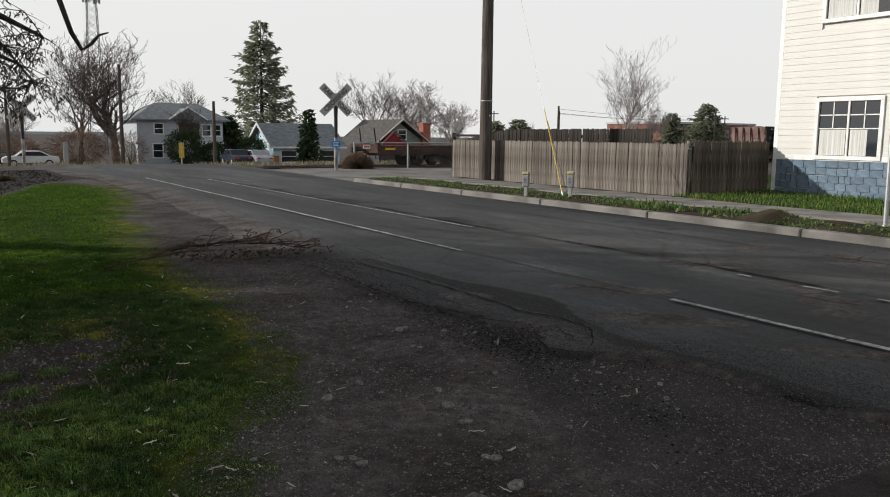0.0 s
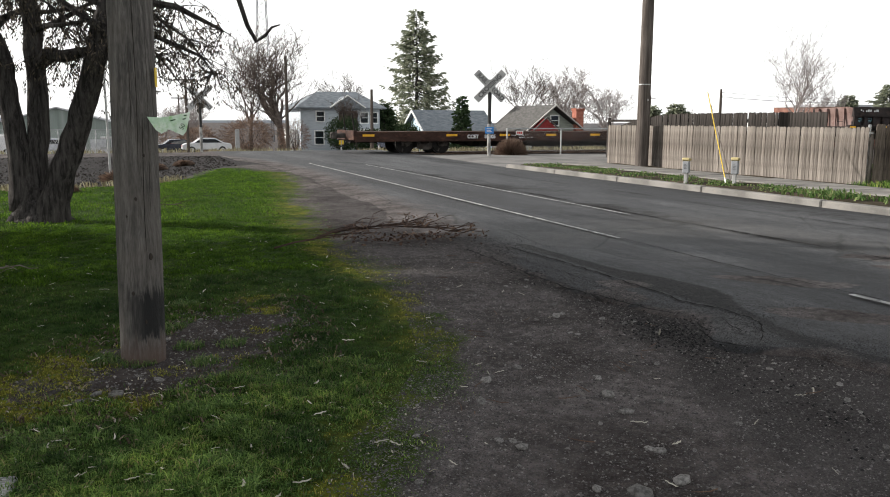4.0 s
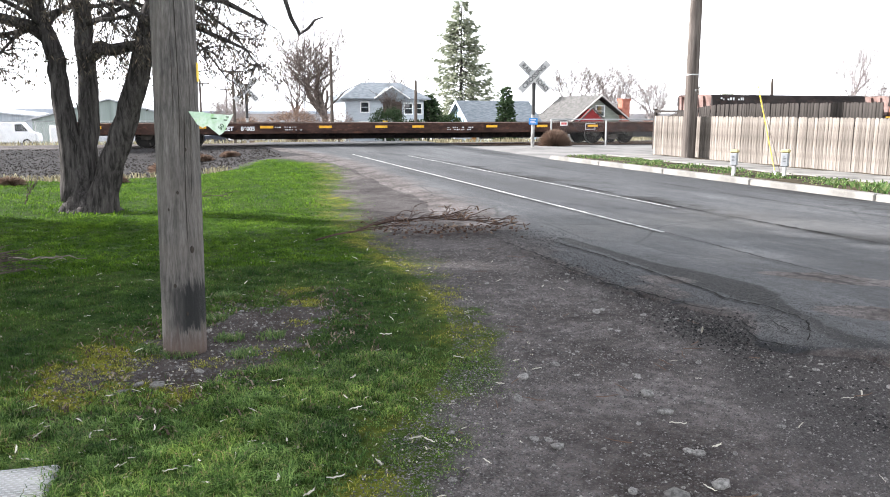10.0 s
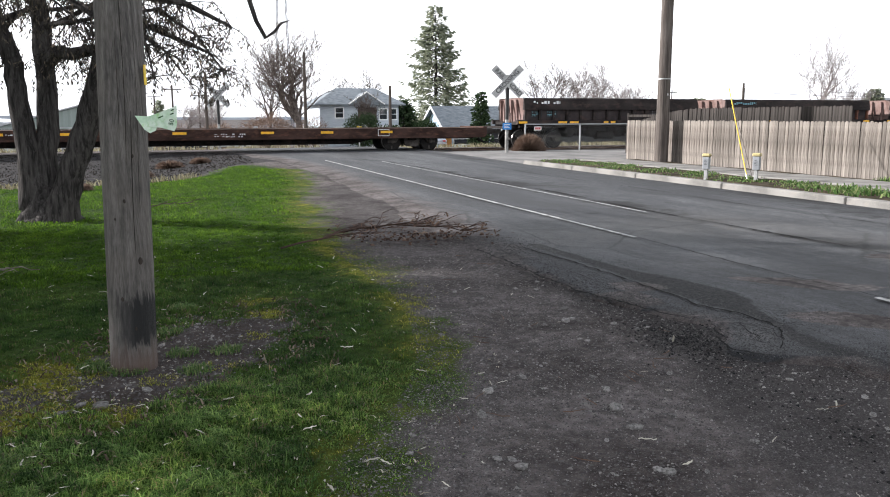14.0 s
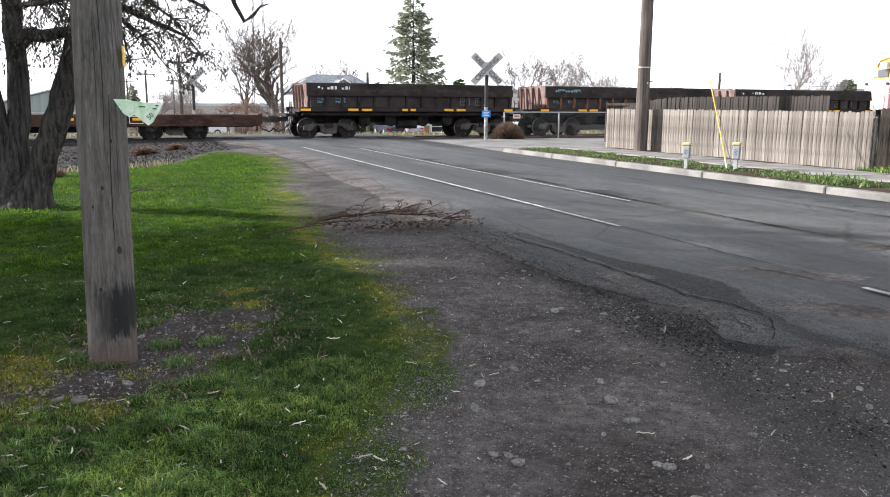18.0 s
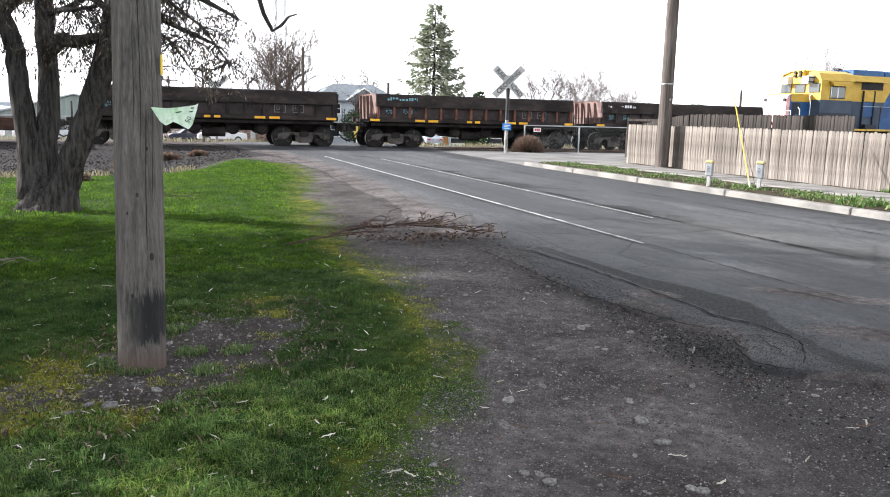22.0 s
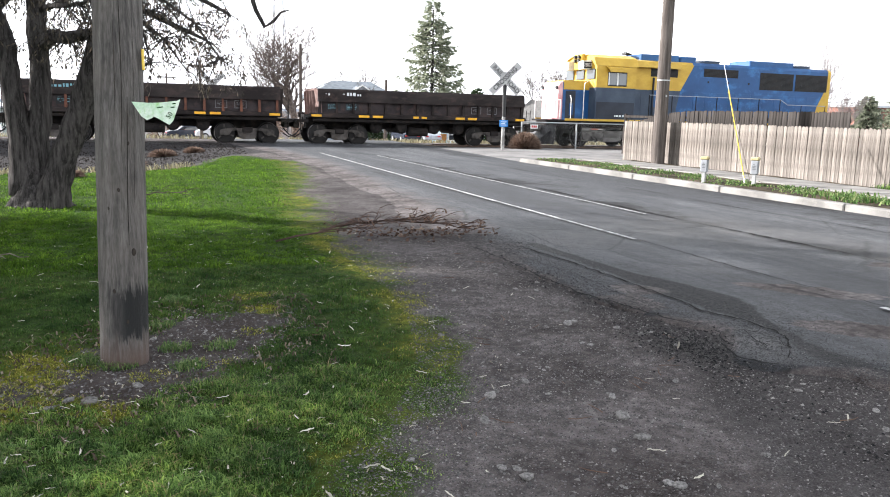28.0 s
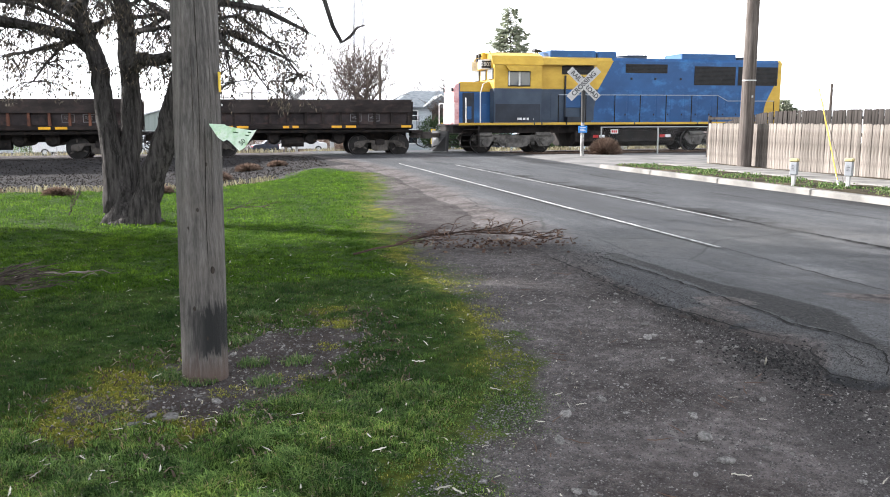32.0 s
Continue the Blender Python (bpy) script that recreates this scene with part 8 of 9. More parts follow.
def bare_tree(label, x, y, z, height, spread, seed, mat, levels=5, thick=0.03, fine=0.016, lean=0.0, forks=(7, 4, 4, 4, 3, 3), gnarl=1.0):
    """A leafless tree: a tapering trunk that forks into ever finer twigs."""
    rnd = random.Random(seed)
    e = tagged(empty("bare_tree", x, y, z), label, "tree", "bare trees")
    trunk, crown = B(), B()

    def grow(p, d, ln, r, lev):
        q = [p]
        n = 4 if lev < 3 else 3
        for j in range(n):
            d = (d + Vector((rnd.uniform(-1, 1), rnd.uniform(-1, 1), rnd.uniform(-0.4, 0.7))) * (0.13 + 0.05 * lev) * gnarl).normalized()
            q.append(q[-1] + d * ln / n)
        rr = [r * (1 - 0.42 * j / n) for j in range(n + 1)]
        sweep(trunk if lev == 0 else crown, q, rr, (8, 6, 5, 4, 3, 3, 3)[lev])
        if lev >= levels:
            return
        for c in range(forks[min(lev, 5)]):
            i = n if c == 0 else rnd.randint(1 if lev else 2, n)
            a = rnd.uniform(0, 6.283)
            out = Vector((math.cos(a), math.sin(a), 0)) * spread
            nd = (d + out * rnd.uniform(0.45, 1.15) + Vector((0, 0, rnd.uniform(-0.1, 0.3)))).normalized()
            grow(q[i], nd, ln * rnd.uniform(0.52, 0.8), max(rr[i] * rnd.uniform(0.45, 0.65), fine), lev + 1)

    grow(Vector((0, 0, -0.3)), Vector((lean, 0, 1)).normalized(), height * 0.36, height * thick, 0)
    part("trunk", trunk, mat, e, smooth=True)
    ob = part("crown", crown, mat, e, "bare branching crown")
    return e


bare_tree("wide old bare tree with gnarled branches", 15.6, 90, -2.2, 18.0, 0.95, 3, twig_brown, 6, 0.026, 0.024, 0.0, (8, 5, 4, 3, 2, 2), 1.5)
bare_tree("wide old bare tree with gnarled branches", 12.4, 92, -2.2, 13.0, 0.95, 33, twig_brown, 6, 0.022, 0.02, 0.0, (6, 4, 3, 3, 2, 2), 1.6)
bare_tree("small bare street tree", 29.5, 118, -2.6, 13.0, 0.8, 5, twig_brown, 5, 0.025)
bare_tree("broad bare tree behind the houses", 54.5, 108, -2.6, 14.6, 1.0, 8, twig_brown, 6, 0.022, 0.02, 0.0, (7, 4, 3, 3, 3, 2), 1.6)
bare_tree("broad bare tree behind the houses", 64.0, 118, -2.6, 14.5, 1.15, 9, twig_hazed, 5, 0.03)
bare_tree("pale bare tree in the haze", 76.0, 132, -2.8, 12.0, 1.0, 12, twig_hazed, 5, 0.022)
bare_tree("pale bare tree in the haze", 83.0, 130, -2.8, 11.0, 1.0, 13, twig_hazed, 5, 0.022)
bare_tree("slender bare tree behind the fence", 78.5, 80, -1.7, 15.5, 0.7, 15, twig_hazed, 6, 0.016, 0.014, 0.0, (7, 4, 3, 3, 2, 2), 1.5)
bare_tree("slender bare tree behind the fence", 81.5, 82, -1.7, 14.0, 0.7, 16, twig_hazed, 6, 0.016, 0.014, 0.0, (7, 4, 3, 3, 2, 2), 1.5)
bare_tree("bushy bare tree behind the fence", 85.0, 81, -1.7, 8.5, 0.7, 17, twig_hazed, 5, 0.018)
bare_tree("dense pale bare tree behind the bungalow", 61.0, 104, -2.6, 12.5, 0.9, 71, twig_hazed, 6, 0.02, 0.018, 0.0, (7, 4, 3, 3, 3, 2), 1.5)
bare_tree("dense pale bare tree behind the bungalow", 67.5, 106, -2.6, 11.5, 0.9, 72, twig_hazed, 6, 0.02, 0.018, 0.0, (7, 4, 3, 3, 3, 2), 1.5)
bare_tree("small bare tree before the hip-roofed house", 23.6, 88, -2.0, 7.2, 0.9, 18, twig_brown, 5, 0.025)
bare_tree("pale bare tree in the haze", 98.0, 128, -2.8, 9.0, 1.0, 19, twig_hazed, 4, 0.02)
bare_tree("pale bare tree in the haze", 9.5, 150, -3.4, 11.0, 1.1, 61, twig_hazed, 5, 0.03)
bare_tree("pale bare tree in the haze", 5.5, 155, -3.4, 9.0, 1.1, 62, twig_hazed, 5, 0.03)
bare_tree("pale bare tree beyond the railway", 7.5, 110, -2.6, 8.0, 1.1, 21, twig_hazed, 5, 0.03)

def spruce(label, x, y, z, height, radius, seed):
    """Whorls of drooping boughs with upturned tips, each a flat ragged fan of needle sprays."""
    rnd = random.Random(seed)
    e = tagged(empty("spruce", x, y, z), label, "tree", "evergreen trees")
    bm = B()
    sweep(bm, [(0, 0, -0.2), (0, 0, height * 0.4), (0.05, 0, height * 0.99)], [height * 0.018, height * 0.012, 0.03], 8)
    part("trunk", bm, bark, e)
    br, cs, ds = B(), [], []
    zc = height * 0.09
    while zc < height * 0.985:
        t = zc / height
        r = radius * (1 - t) ** 0.82 * min(1, 0.55 + t * 3.2)
        for j in range(9 if t < 0.85 else 5):
            a = rnd.uniform(0, 6.283)
            rr = r * rnd.uniform(0.55, 1.12) + 0.15
            c, sn = math.cos(a), math.sin(a)
            z0 = zc + rnd.uniform(-0.25, 0.25)
            drop = rr * (0.34 - 0.42 * t) * rnd.uniform(0.6, 1.3)
            path = [Vector((c * rr * u, sn * rr * u, z0 - drop * math.sin(u * 2.3) + 0.1 * rr * u ** 3)) for u in (0.0, 0.25, 0.5, 0.75, 1.0)]
            if rr > 0.7:
                sweep(br, path, [0.045, 0.04, 0.03, 0.02, 0.008], 3)
            n = int(7 + rr * 8)
            for q in range(n):
                u = rnd.uniform(0.18, 1.0) * 3.999
                k = int(u)
                p = path[k].lerp(path[k + 1], u - k)
                w = 0.26 * rr * math.sin(math.pi * min(1, 0.25 + u / 5.2)) * rnd.uniform(-1, 1)
                cs.append((p.x - sn * w, p.y + c * w, p.z - abs(w) * 0.25 + rnd.uniform(-0.12, 0.06)))
                ds.append((c * 0.8 - sn * w * 0.9 + rnd.uniform(-0.4, 0.4), sn * 0.8 + c * w * 0.9 + rnd.uniform(-0.4, 0.4), rnd.uniform(-0.75, 0.15)))
        zc += height * 0.03 * (1.15 - 0.55 * t)
    part("bough_wood", br, bark, e)["kind"] = "stuff"
    leaf_cloud("needles", np.array(cs), np.array(ds), 0.72, 0.2, hazed_needle_leaf, e, "green needled boughs", seed)["kind"] = "stuff"
    return e



def conifer(label, x, y, z, height, radius, seed, gaps=1.0, start=0.12, power=0.85, mat=None, levels=46, ring=7):
    rnd = random.Random(seed)
    e = tagged(empty("conifer", x, y, z), label, "tree", "evergreen trees")
    bm = B()
    sweep(bm, [(0, 0, -0.2), (0, 0, height * 0.4), (0.05, 0, height * 0.97)], [height * 0.018, height * 0.013, 0.03], 8)
    part("trunk", bm, bark, e)
    cs, ds = [], []
    br = B()
    for i in range(levels):
        t = start + (1 - start) * (i / levels) ** 1.05
        zc = height * t
        r = radius * (1 - t) ** power * rnd.uniform(0.75, 1.12) + 0.12
        for j in range(ring):
            a = rnd.uniform(0, 6.283)
            rr = r * rnd.uniform(0.65, 1.08)
            droop = rr * rnd.uniform(0.05, 0.28)
            tip = Vector((math.cos(a) * rr, math.sin(a) * rr, zc - droop + 0.12 * rr))
            if rr > 0.8:
                sweep(br, [(0, 0, zc), (tip.x * 0.55, tip.y * 0.55, zc - droop * 0.7), tuple(tip)], [0.04, 0.03, 0.01], 3)
            n = max(4, int(rr * 7 * gaps))
            for q in range(n):
                u = rnd.uniform(0.25, 1.0)
                c = Vector((tip.x * u, tip.y * u, zc - droop * u * 1.1 + 0.1 * rr * u * u)) + Vector((rnd.uniform(-1, 1), rnd.uniform(-1, 1), rnd.uniform(-0.6, 0.4))) * 0.16
                cs.append(tuple(c))
                ds.append((math.cos(a) * 0.7 + rnd.uniform(-0.6, 0.6), math.sin(a) * 0.7 + rnd.uniform(-0.6, 0.6), rnd.uniform(-0.75, 0.25)))
    part("bough_wood", br, bark, e)["kind"] = "stuff"
    ob = leaf_cloud("needles", np.array(cs), np.array(ds), 0.04 * height ** 0.5 * 4.2, 0.017 * height ** 0.5 * 4.2, mat or hazed_needle_leaf, e, "dark green needled boughs", seed)
    ob["kind"] = "stuff"
    return e


spruce("tall green spruce with layered drooping boughs behind the houses", 36.6, 105, -2.6, 19.2, 7.4, 4)
conifer("small dark cypress before the blue house", 32.1, 78, -1.7, 5.8, 1.25, 6, 2.2, 0.05, 0.6, shrub_leaf)
conifer("dark green pine beyond the fence", 113.0, 95, -2.2, 9.8, 5.6, 7, 1.3, 0.3, 0.6)
conifer("dark green pine beyond the fence", 105.5, 96, -2.2, 8.0, 3.2, 8, 1.6, 0.25, 0.5)
conifer("dark distant evergreen over the fence", 70.0, 92, -2.2, 6.2, 3.0, 9, 1.6, 0.25, 0.4)
conifer("dark distant evergreen over the fence", 66.5, 93, -2.2, 5.9, 2.6, 10, 1.6, 0.25, 0.4)
conifer("small hazy evergreen far along the railway", 1.0, 150, -3.0, 7.5, 2.6, 12, 1.6, 0.15, 0.7)
conifer("dark evergreen beside the hip-roofed house", 29.8, 98, -2.3, 6.0, 2.8, 13, 2.0, 0.05, 0.45, shrub_leaf)


def shrub(label, x, y, z, r, h, k, seed, mat):
    rng = np.random.default_rng(seed)
    e = tagged(empty("shrub", x, y, z), label, "shrub", "shrubs")
    v = rng.normal(0, 1, (k, 3))
    v /= np.linalg.norm(v, axis=1)[:, None]
    rad = rng.uniform(0.55, 1.0, k) * (1 + 0.22 * lump(v[:, 0] * 3, v[:, 1] * 3 + v[:, 2] * 2, 1.0, seed))
    c = v * rad[:, None] * np.array([r, r, h / 2]) + np.array([0, 0, h / 2])
    keep = c[:, 2] > 0
    bm = B()
    for i in range(5):
        a = i * 1.3
        sweep(bm, [(0, 0, -0.1), (math.cos(a) * r * 0.3, math.sin(a) * r * 0.3, h * 0.4), (math.cos(a) * r * 0.5, math.sin(a) * r * 0.5, h * 0.7)], [0.05, 0.035, 0.015], 5)
    part("stems", bm, bark, e)
    ob = leaf_cloud("foliage", c[keep], (v + rng.normal(0, 0.5, v.shape))[keep], 0.5 if mat is brown_twig else 0.2, 0.035 if mat is brown_twig else 0.11, mat, e, "dense small leaves", seed)
    ob["kind"] = "stuff"
    return e


shrub("large dark green shrub before the hip-roofed house", 21.6, 86, -2.0, 2.0, 3.9, 5200, 3, shrub_leaf)
shrub("dark green shrub before the hip-roofed house", 24.6, 86, -2.0, 1.6, 2.6, 3600, 4, shrub_leaf)
shrub("dark green hedge shrub by the parked cars", 28.2, 84, -1.9, 1.5, 3.2, 3600, 5, shrub_leaf)
shrub("brown bare thicket beyond the railway", 11.0, 84, -1.9, 2.6, 3.6, 5000, 6, brown_twig)
shrub("brown bare thicket beyond the railway", 16.2, 86, -2.0, 1.6, 3.4, 1800, 7, brown_twig)
shrub("brown bare thicket beyond the railway", 6.2, 84, -1.9, 2.0, 2.6, 3400, 8, brown_twig)
shrub("bright green shrub before the grey warehouse", -22.5, 100, -2.4, 2.2, 3.4, 2200, 9, weed_leaf)
shrub("brown bare thicket behind the cars", 1.5, 96, -2.3, 2.8, 3.0, 2200, 10, brown_twig)

# ---- houses beyond the railway ----
# slate, blue and green tones raised to include the haze over these houses
slate_roof = surface("slate_roof", (0.16, 0.18, 0.195), (0.24, 0.26, 0.28), 2, 20, 0.85, 0, 0.3, 0.01, (1, 1, 3))
brown_roof = surface("brown_roof", (0.075, 0.073, 0.07), (0.12, 0.116, 0.112), 2, 20, 0.85, 0, 0.3, 0.01, (1, 1, 3))
grey_wall = surface("grey_blue_wall", (0.4, 0.44, 0.475), (0.49, 0.525, 0.56), 1, 20, 0.8, 0, 0.1, 0.004, (1, 1, 6))
blue_wall = surface("pale_blue_wall", (0.48, 0.64, 0.74), (0.58, 0.73, 0.82), 1, 20, 0.8, 0, 0.1, 0.004, (1, 1, 6))
green_wall = surface("grey_green_wall", (0.2, 0.22, 0.19), (0.28, 0.3, 0.26), 1, 20, 0.8, 0, 0.1, 0.004, (1, 1, 6))
red_wall = plain("red_gable", (0.25, 0.04, 0.04), 0.8)
brick = surface("chimney_brick", (0.3, 0.11, 0.08), (0.42, 0.18, 0.13), 3, 20, 0.9, 0, 0.3, 0.01)


def window_in(parent, x0, x1, z0, z1, y, frame=0.12):
    w = empty("window")
    w.parent = parent
    bm = B()
    for a0, a1, b0, b1 in ((x0 - frame, x1 + frame, z1, z1 + frame), (x0 - frame, x1 + frame, z0 - frame, z0), (x0 - frame, x0, z0, z1), (x1, x1 + frame, z0, z1), (x0, x1, (z0 + z1) / 2 - 0.03, (z0 + z1) / 2 + 0.03)):
        box(bm, a0, a1, y - 0.07, y + 0.02, b0, b1)
    part("frame", bm, trim_white, w)
    bm = B()
    box(bm, x0, x1, y - 0.02, y + 0.0, z0, z1)
    part("pane", bm, pane_dark, w)
    return w


hip = tagged(empty("hip_roof_house", 0, 0, 0), "two-storey grey-blue house with a hipped slate roof", "house", "houses beyond the railway")
bm = B()
box(bm, 18.6, 28.3, 95, 104, -2.5, 3.05)
part("wall", bm, grey_wall, hip)
bm = B()
vs = [bm.verts.new(p) for p in ((17.9, 94.2, 3.0), (29.0, 94.2, 3.0), (29.0, 104.8, 3.0), (17.9, 104.8, 3.0), (21.6, 99.5, 5.0), (26.6, 99.5, 5.0), (17.9, 94.2, 2.85), (29.0, 94.2, 2.85), (29.0, 104.8, 2.85), (17.9, 104.8, 2.85))]
for f in ((0, 1, 5, 4), (1, 2, 5), (2, 3, 4, 5), (3, 0, 4), (6, 7, 1, 0), (7, 8, 2, 1), (8, 9, 3, 2), (9, 6, 0, 3), (9, 8, 7, 6)):
    bm.faces.new([vs[i] for i in f])
bmesh.ops.recalc_face_normals(bm, faces=bm.faces[:])
part("roof", bm, slate_roof, hip)
bm = B()
prism(bm, [(22.0, 3.02), (26.2, 3.02), (24.1, 4.35)], 94.1, 97.5, "y")
part("dormer", bm, slate_roof, hip, "gabled dormer")
bm = B()
for a, b in (((21.9, 2.98), (24.1, 4.4)), ((26.3, 2.98), (24.1, 4.4))):
    tube(bm, (a[0], 94.0, a[1]), (b[0], 94.0, b[1]), 0.1, 0.1, 4)
part("dormer_trim", bm, trim_white, hip)
for x0, x1, z0, z1 in ((20.5, 21.4, 1.4, 2.5), (25.9, 26.8, 1.2, 2.4), (27.2, 28.0, 1.2, 2.4), (20.3, 21.3, -1.3, 0.2)):
    window_in(hip, x0, x1, z0, z1, 95.0)
# flat dark brown panel that paints the shade of a recess on the wall
bm = B()
box(bm, 23.2, 25.5, 94.9, 95.05, 0.8, 2.6)
part("recess_shade_panel", bm, plain("brown_recess_shade", (0.1, 0.07, 0.06), 0.8), hip)
bm = B()
for x in (24.2, 25.6, 27.2):
    box(bm, x - 0.1, x + 0.1, 92.4, 92.6, -2.4, 0.2)
box(bm, 23.8, 27.6, 92.3, 95, 0.2, 0.45)
part("porch", bm, trim_white, hip, "white porch")
bm = B()
box(bm, 17.2, 18.6, 97, 101, -2.5, 0.4)
part("side_bay", bm, trim_white, hip)

gab = tagged(empty("blue_gable_house"), "low pale blue house with a slate gable roof", "house", "houses beyond the railway")
bm = B()
prism(bm, [(85.3, -2.3), (85.3, 0.25), (89.0, 2.45), (92.7, 0.25), (92.7, -2.3)], 30.95, 39.0, "x")
part("wall", bm, blue_wall, gab)
bm = B()
prism(bm, [(84.7, 0.0), (84.7, 0.14), (89.0, 2.72), (93.3, 0.14), (93.3, 0.0), (89.0, 2.55)], 30.4, 39.6, "x")
part("roof", bm, slate_roof, gab)
bm = B()
prism(bm, [(84.65, -0.08), (84.65, 0.16), (89.0, 2.76), (93.35, 0.16), (93.35, -0.08), (89.0, 2.48)], 30.32, 30.42, "x")
part("barge_board", bm, trim_white, gab, "white barge board")
bm = B()
box(bm, 30.4, 39.6, 84.62, 84.72, -0.1, 0.1)
part("gutter", bm, trim_white, gab)
for x0, x1 in ((31.9, 33.6), (36.4, 38.2)):
    window_in(gab, x0, x1, -1.6, -0.4, 85.3)
for y0 in (86.6, 88.6, 90.6):
    bm = B()
    box(bm, 30.88, 30.95, y0, y0 + 1.0, -1.4, -0.3)
    part("side_window", bm, trim_white, gab)
bm = B()
box(bm, 30.7, 31.3, 84.4, 85.3, -2.3, -0.9)
part("timber_step", bm, plain("orange_timber", (0.35, 0.17, 0.06), 0.8), gab, "orange timber step")

bun = tagged(empty("bungalow"), "grey-green bungalow with a red gable and brick chimney", "house", "houses beyond the railway")
bm = B()
prism(bm, [(44.6, -2.3), (44.6, 0.9), (46.7, 2.95), (49.7, 0.9), (49.7, -2.3)], 85, 94, "y")
part("wall", bm, green_wall, bun)
bm = B()
prism(bm, [(42.7, 0.0), (42.7, 0.2), (46.7, 3.4), (50.5, 0.65), (50.5, 0.45), (46.7, 3.17)], 84.2, 95, "y")
part("roof", bm, brown_roof, bun)
bm = B()
prism(bm, [(43.4, 0.3), (45.0, 1.75), (46.7, 0.3)], 83.2, 84.6, "y")
part("porch_gable", bm, red_wall, bun, "red porch gable")
bm = B()
for a, b in (((43.1, 0.2), (45.0, 1.92)), ((47.0, 0.2), (45.0, 1.92))):
    tube(bm, (a[0], 83.1, a[1]), (b[0], 83.1, b[1]), 0.1, 0.1, 4)
part("porch_trim", bm, brown_roof, bun)
bm = B()
for a, b in (((42.6, 0.1), (46.7, 3.36)), ((50.6, 0.5), (46.7, 3.36))):
    tube(bm, (a[0], 84.1, a[1]), (b[0], 84.1, b[1]), 0.09, 0.09, 4)
part("barge_board", bm, plain("pale_trim", (0.5, 0.48, 0.45), 0.7), bun)
window_in(bun, 46.5, 47.5, 1.0, 2.1, 85.0)
bm = B()
box(bm, 49.6, 50.6, 84.4, 85.4, -2.0, 2.95)
box(bm, 49.5, 50.7, 84.3, 85.5, 2.75, 3.0)
part("chimney", bm, brick, bun, "red brick chimney")
# flat black panel across the lower front
bm = B()
box(bm, 41.4, 56, 82.9, 83.0, -2.4, -0.2)
part("dark_front_panel", bm, black_paint, bun)

# low sheds and stores
metal_wall = surface("metal_wall", (0.32, 0.35, 0.38), (0.42, 0.45, 0.48), 0.3, 10, 0.6, 0.2, 0.3, 0.02, (6, 6, 0.2))
green_metal = surface("green_metal_wall", (0.2, 0.24, 0.22), (0.28, 0.32, 0.3), 0.3, 10, 0.6, 0.2, 0.3, 0.02, (6, 6, 0.2))
pale_roof = plain("pale_metal_roof", (0.45, 0.46, 0.48), 0.5)


def shed(label, x0, x1, y, depth, z0, eave, apex, wall, axis="y"):
    e = tagged(empty("warehouse"), label, "warehouse", "warehouses")
    bm = B()
    xm = (x0 + x1) / 2
    prism(bm, [(x0, z0), (x0, eave), (xm, apex), (x1, eave), (x1, z0)], y, y + depth, "y")
    part("wall", bm, wall, e)
    bm = B()
    prism(bm, [(x0 - 0.4, eave - 0.1), (x0 - 0.4, eave + 0.12), (xm, apex + 0.22), (x1 + 0.4, eave + 0.12), (x1 + 0.4, eave - 0.1), (xm, apex + 0.04)], y - 0.4, y + depth + 0.4, "y")
    part("roof", bm, pale_roof, e)
    return e


shed("long low grey metal warehouse beyond the railway", -52, -20.5, 130, 30, -3.4, 0.7, 2.3, metal_wall)
w2 = shed("green-grey gabled metal warehouse", -19.0, 0.3, 120, 30, -3.2, 0.3, 2.95, green_metal)
for i in range(3):
    bm = B()
    box(bm, -8 + i * 2.6, -6 + i * 2.6, 119.85, 120, -3.0, -1.2)
    part("roller_door", bm, pale_roof, w2)
bm = B()
box(bm, -3.9, 4.0, 112, 117, -1.0, -0.75)
box(bm, -3.9, 4.0, 112, 112.1, -2.3, -2.0)
tagged(part("canopy", bm, white_plastic), "white flat canopy before the warehouse", "canopy")
store = tagged(empty("brick_store"), "long low brown brick building in the distance", "building")
bm = B()
box(bm, 118, 146, 110, 125, -3, 4.3)
part("wall", bm, surface("brown_brick", (0.16, 0.08, 0.065), (0.24, 0.13, 0.1), 1, 10, 0.9), store)
bm = B()
box(bm, 117.8, 146.2, 109.8, 125.2, 4.3, 4.7)
part("parapet", bm, pale_roof, store)
for i in range(8):
    bm = B()
    box(bm, 119.5 + i * 3.3, 121.2 + i * 3.3, 109.9, 110, 1.4, 3.2)
    part("window", bm, pane_dark, store)
shed("small white shed behind the fence", 96, 104, 100, 8, -2.5, 1.6, 2.8, trim_white)

# ---- poles, tower, signs far off ----
far_wood = plain("far_pole_wood", (0.09, 0.075, 0.065), 0.9)
for x, y, z, h, arm in ((10.75, 60, -1.0, 7.1, 0), (17.25, 60, -1.0, 4.8, 0), (4.6, 75, -1.6, 7.0, 1), (2.2, 95, -2.2, 7.2, 1), (6.3, 120, -3, 8, 1), (0.3, 130, -3, 8.0, 1), (91, 75, -1.5, 6.6, 0), (84, 118, -3, 9, 1), (63, 75, -1.5, 6.1, 0), (52, 62, -1.0, 5.5, 0), (119, 96, -2.5, 8, 1), (-1.6, 150, -3, 9, 1)):
    p = tagged(empty("power_pole", x, y, z), "distant dark wooden power pole", "power pole", "power poles")
    bm = B()
    tube(bm, (0, 0, -0.2), (0, 0, h), 0.15, 0.1, 7)
    part("post", bm, far_wood, p)
    if arm:
        bm = B()
        box(bm, -1.0, 1.0, -0.05, 0.05, h - 0.55, h - 0.4)
        part("crossarm", bm, far_wood, p)
wires = tagged(empty("power_lines"), "thin dark power lines", "power line")
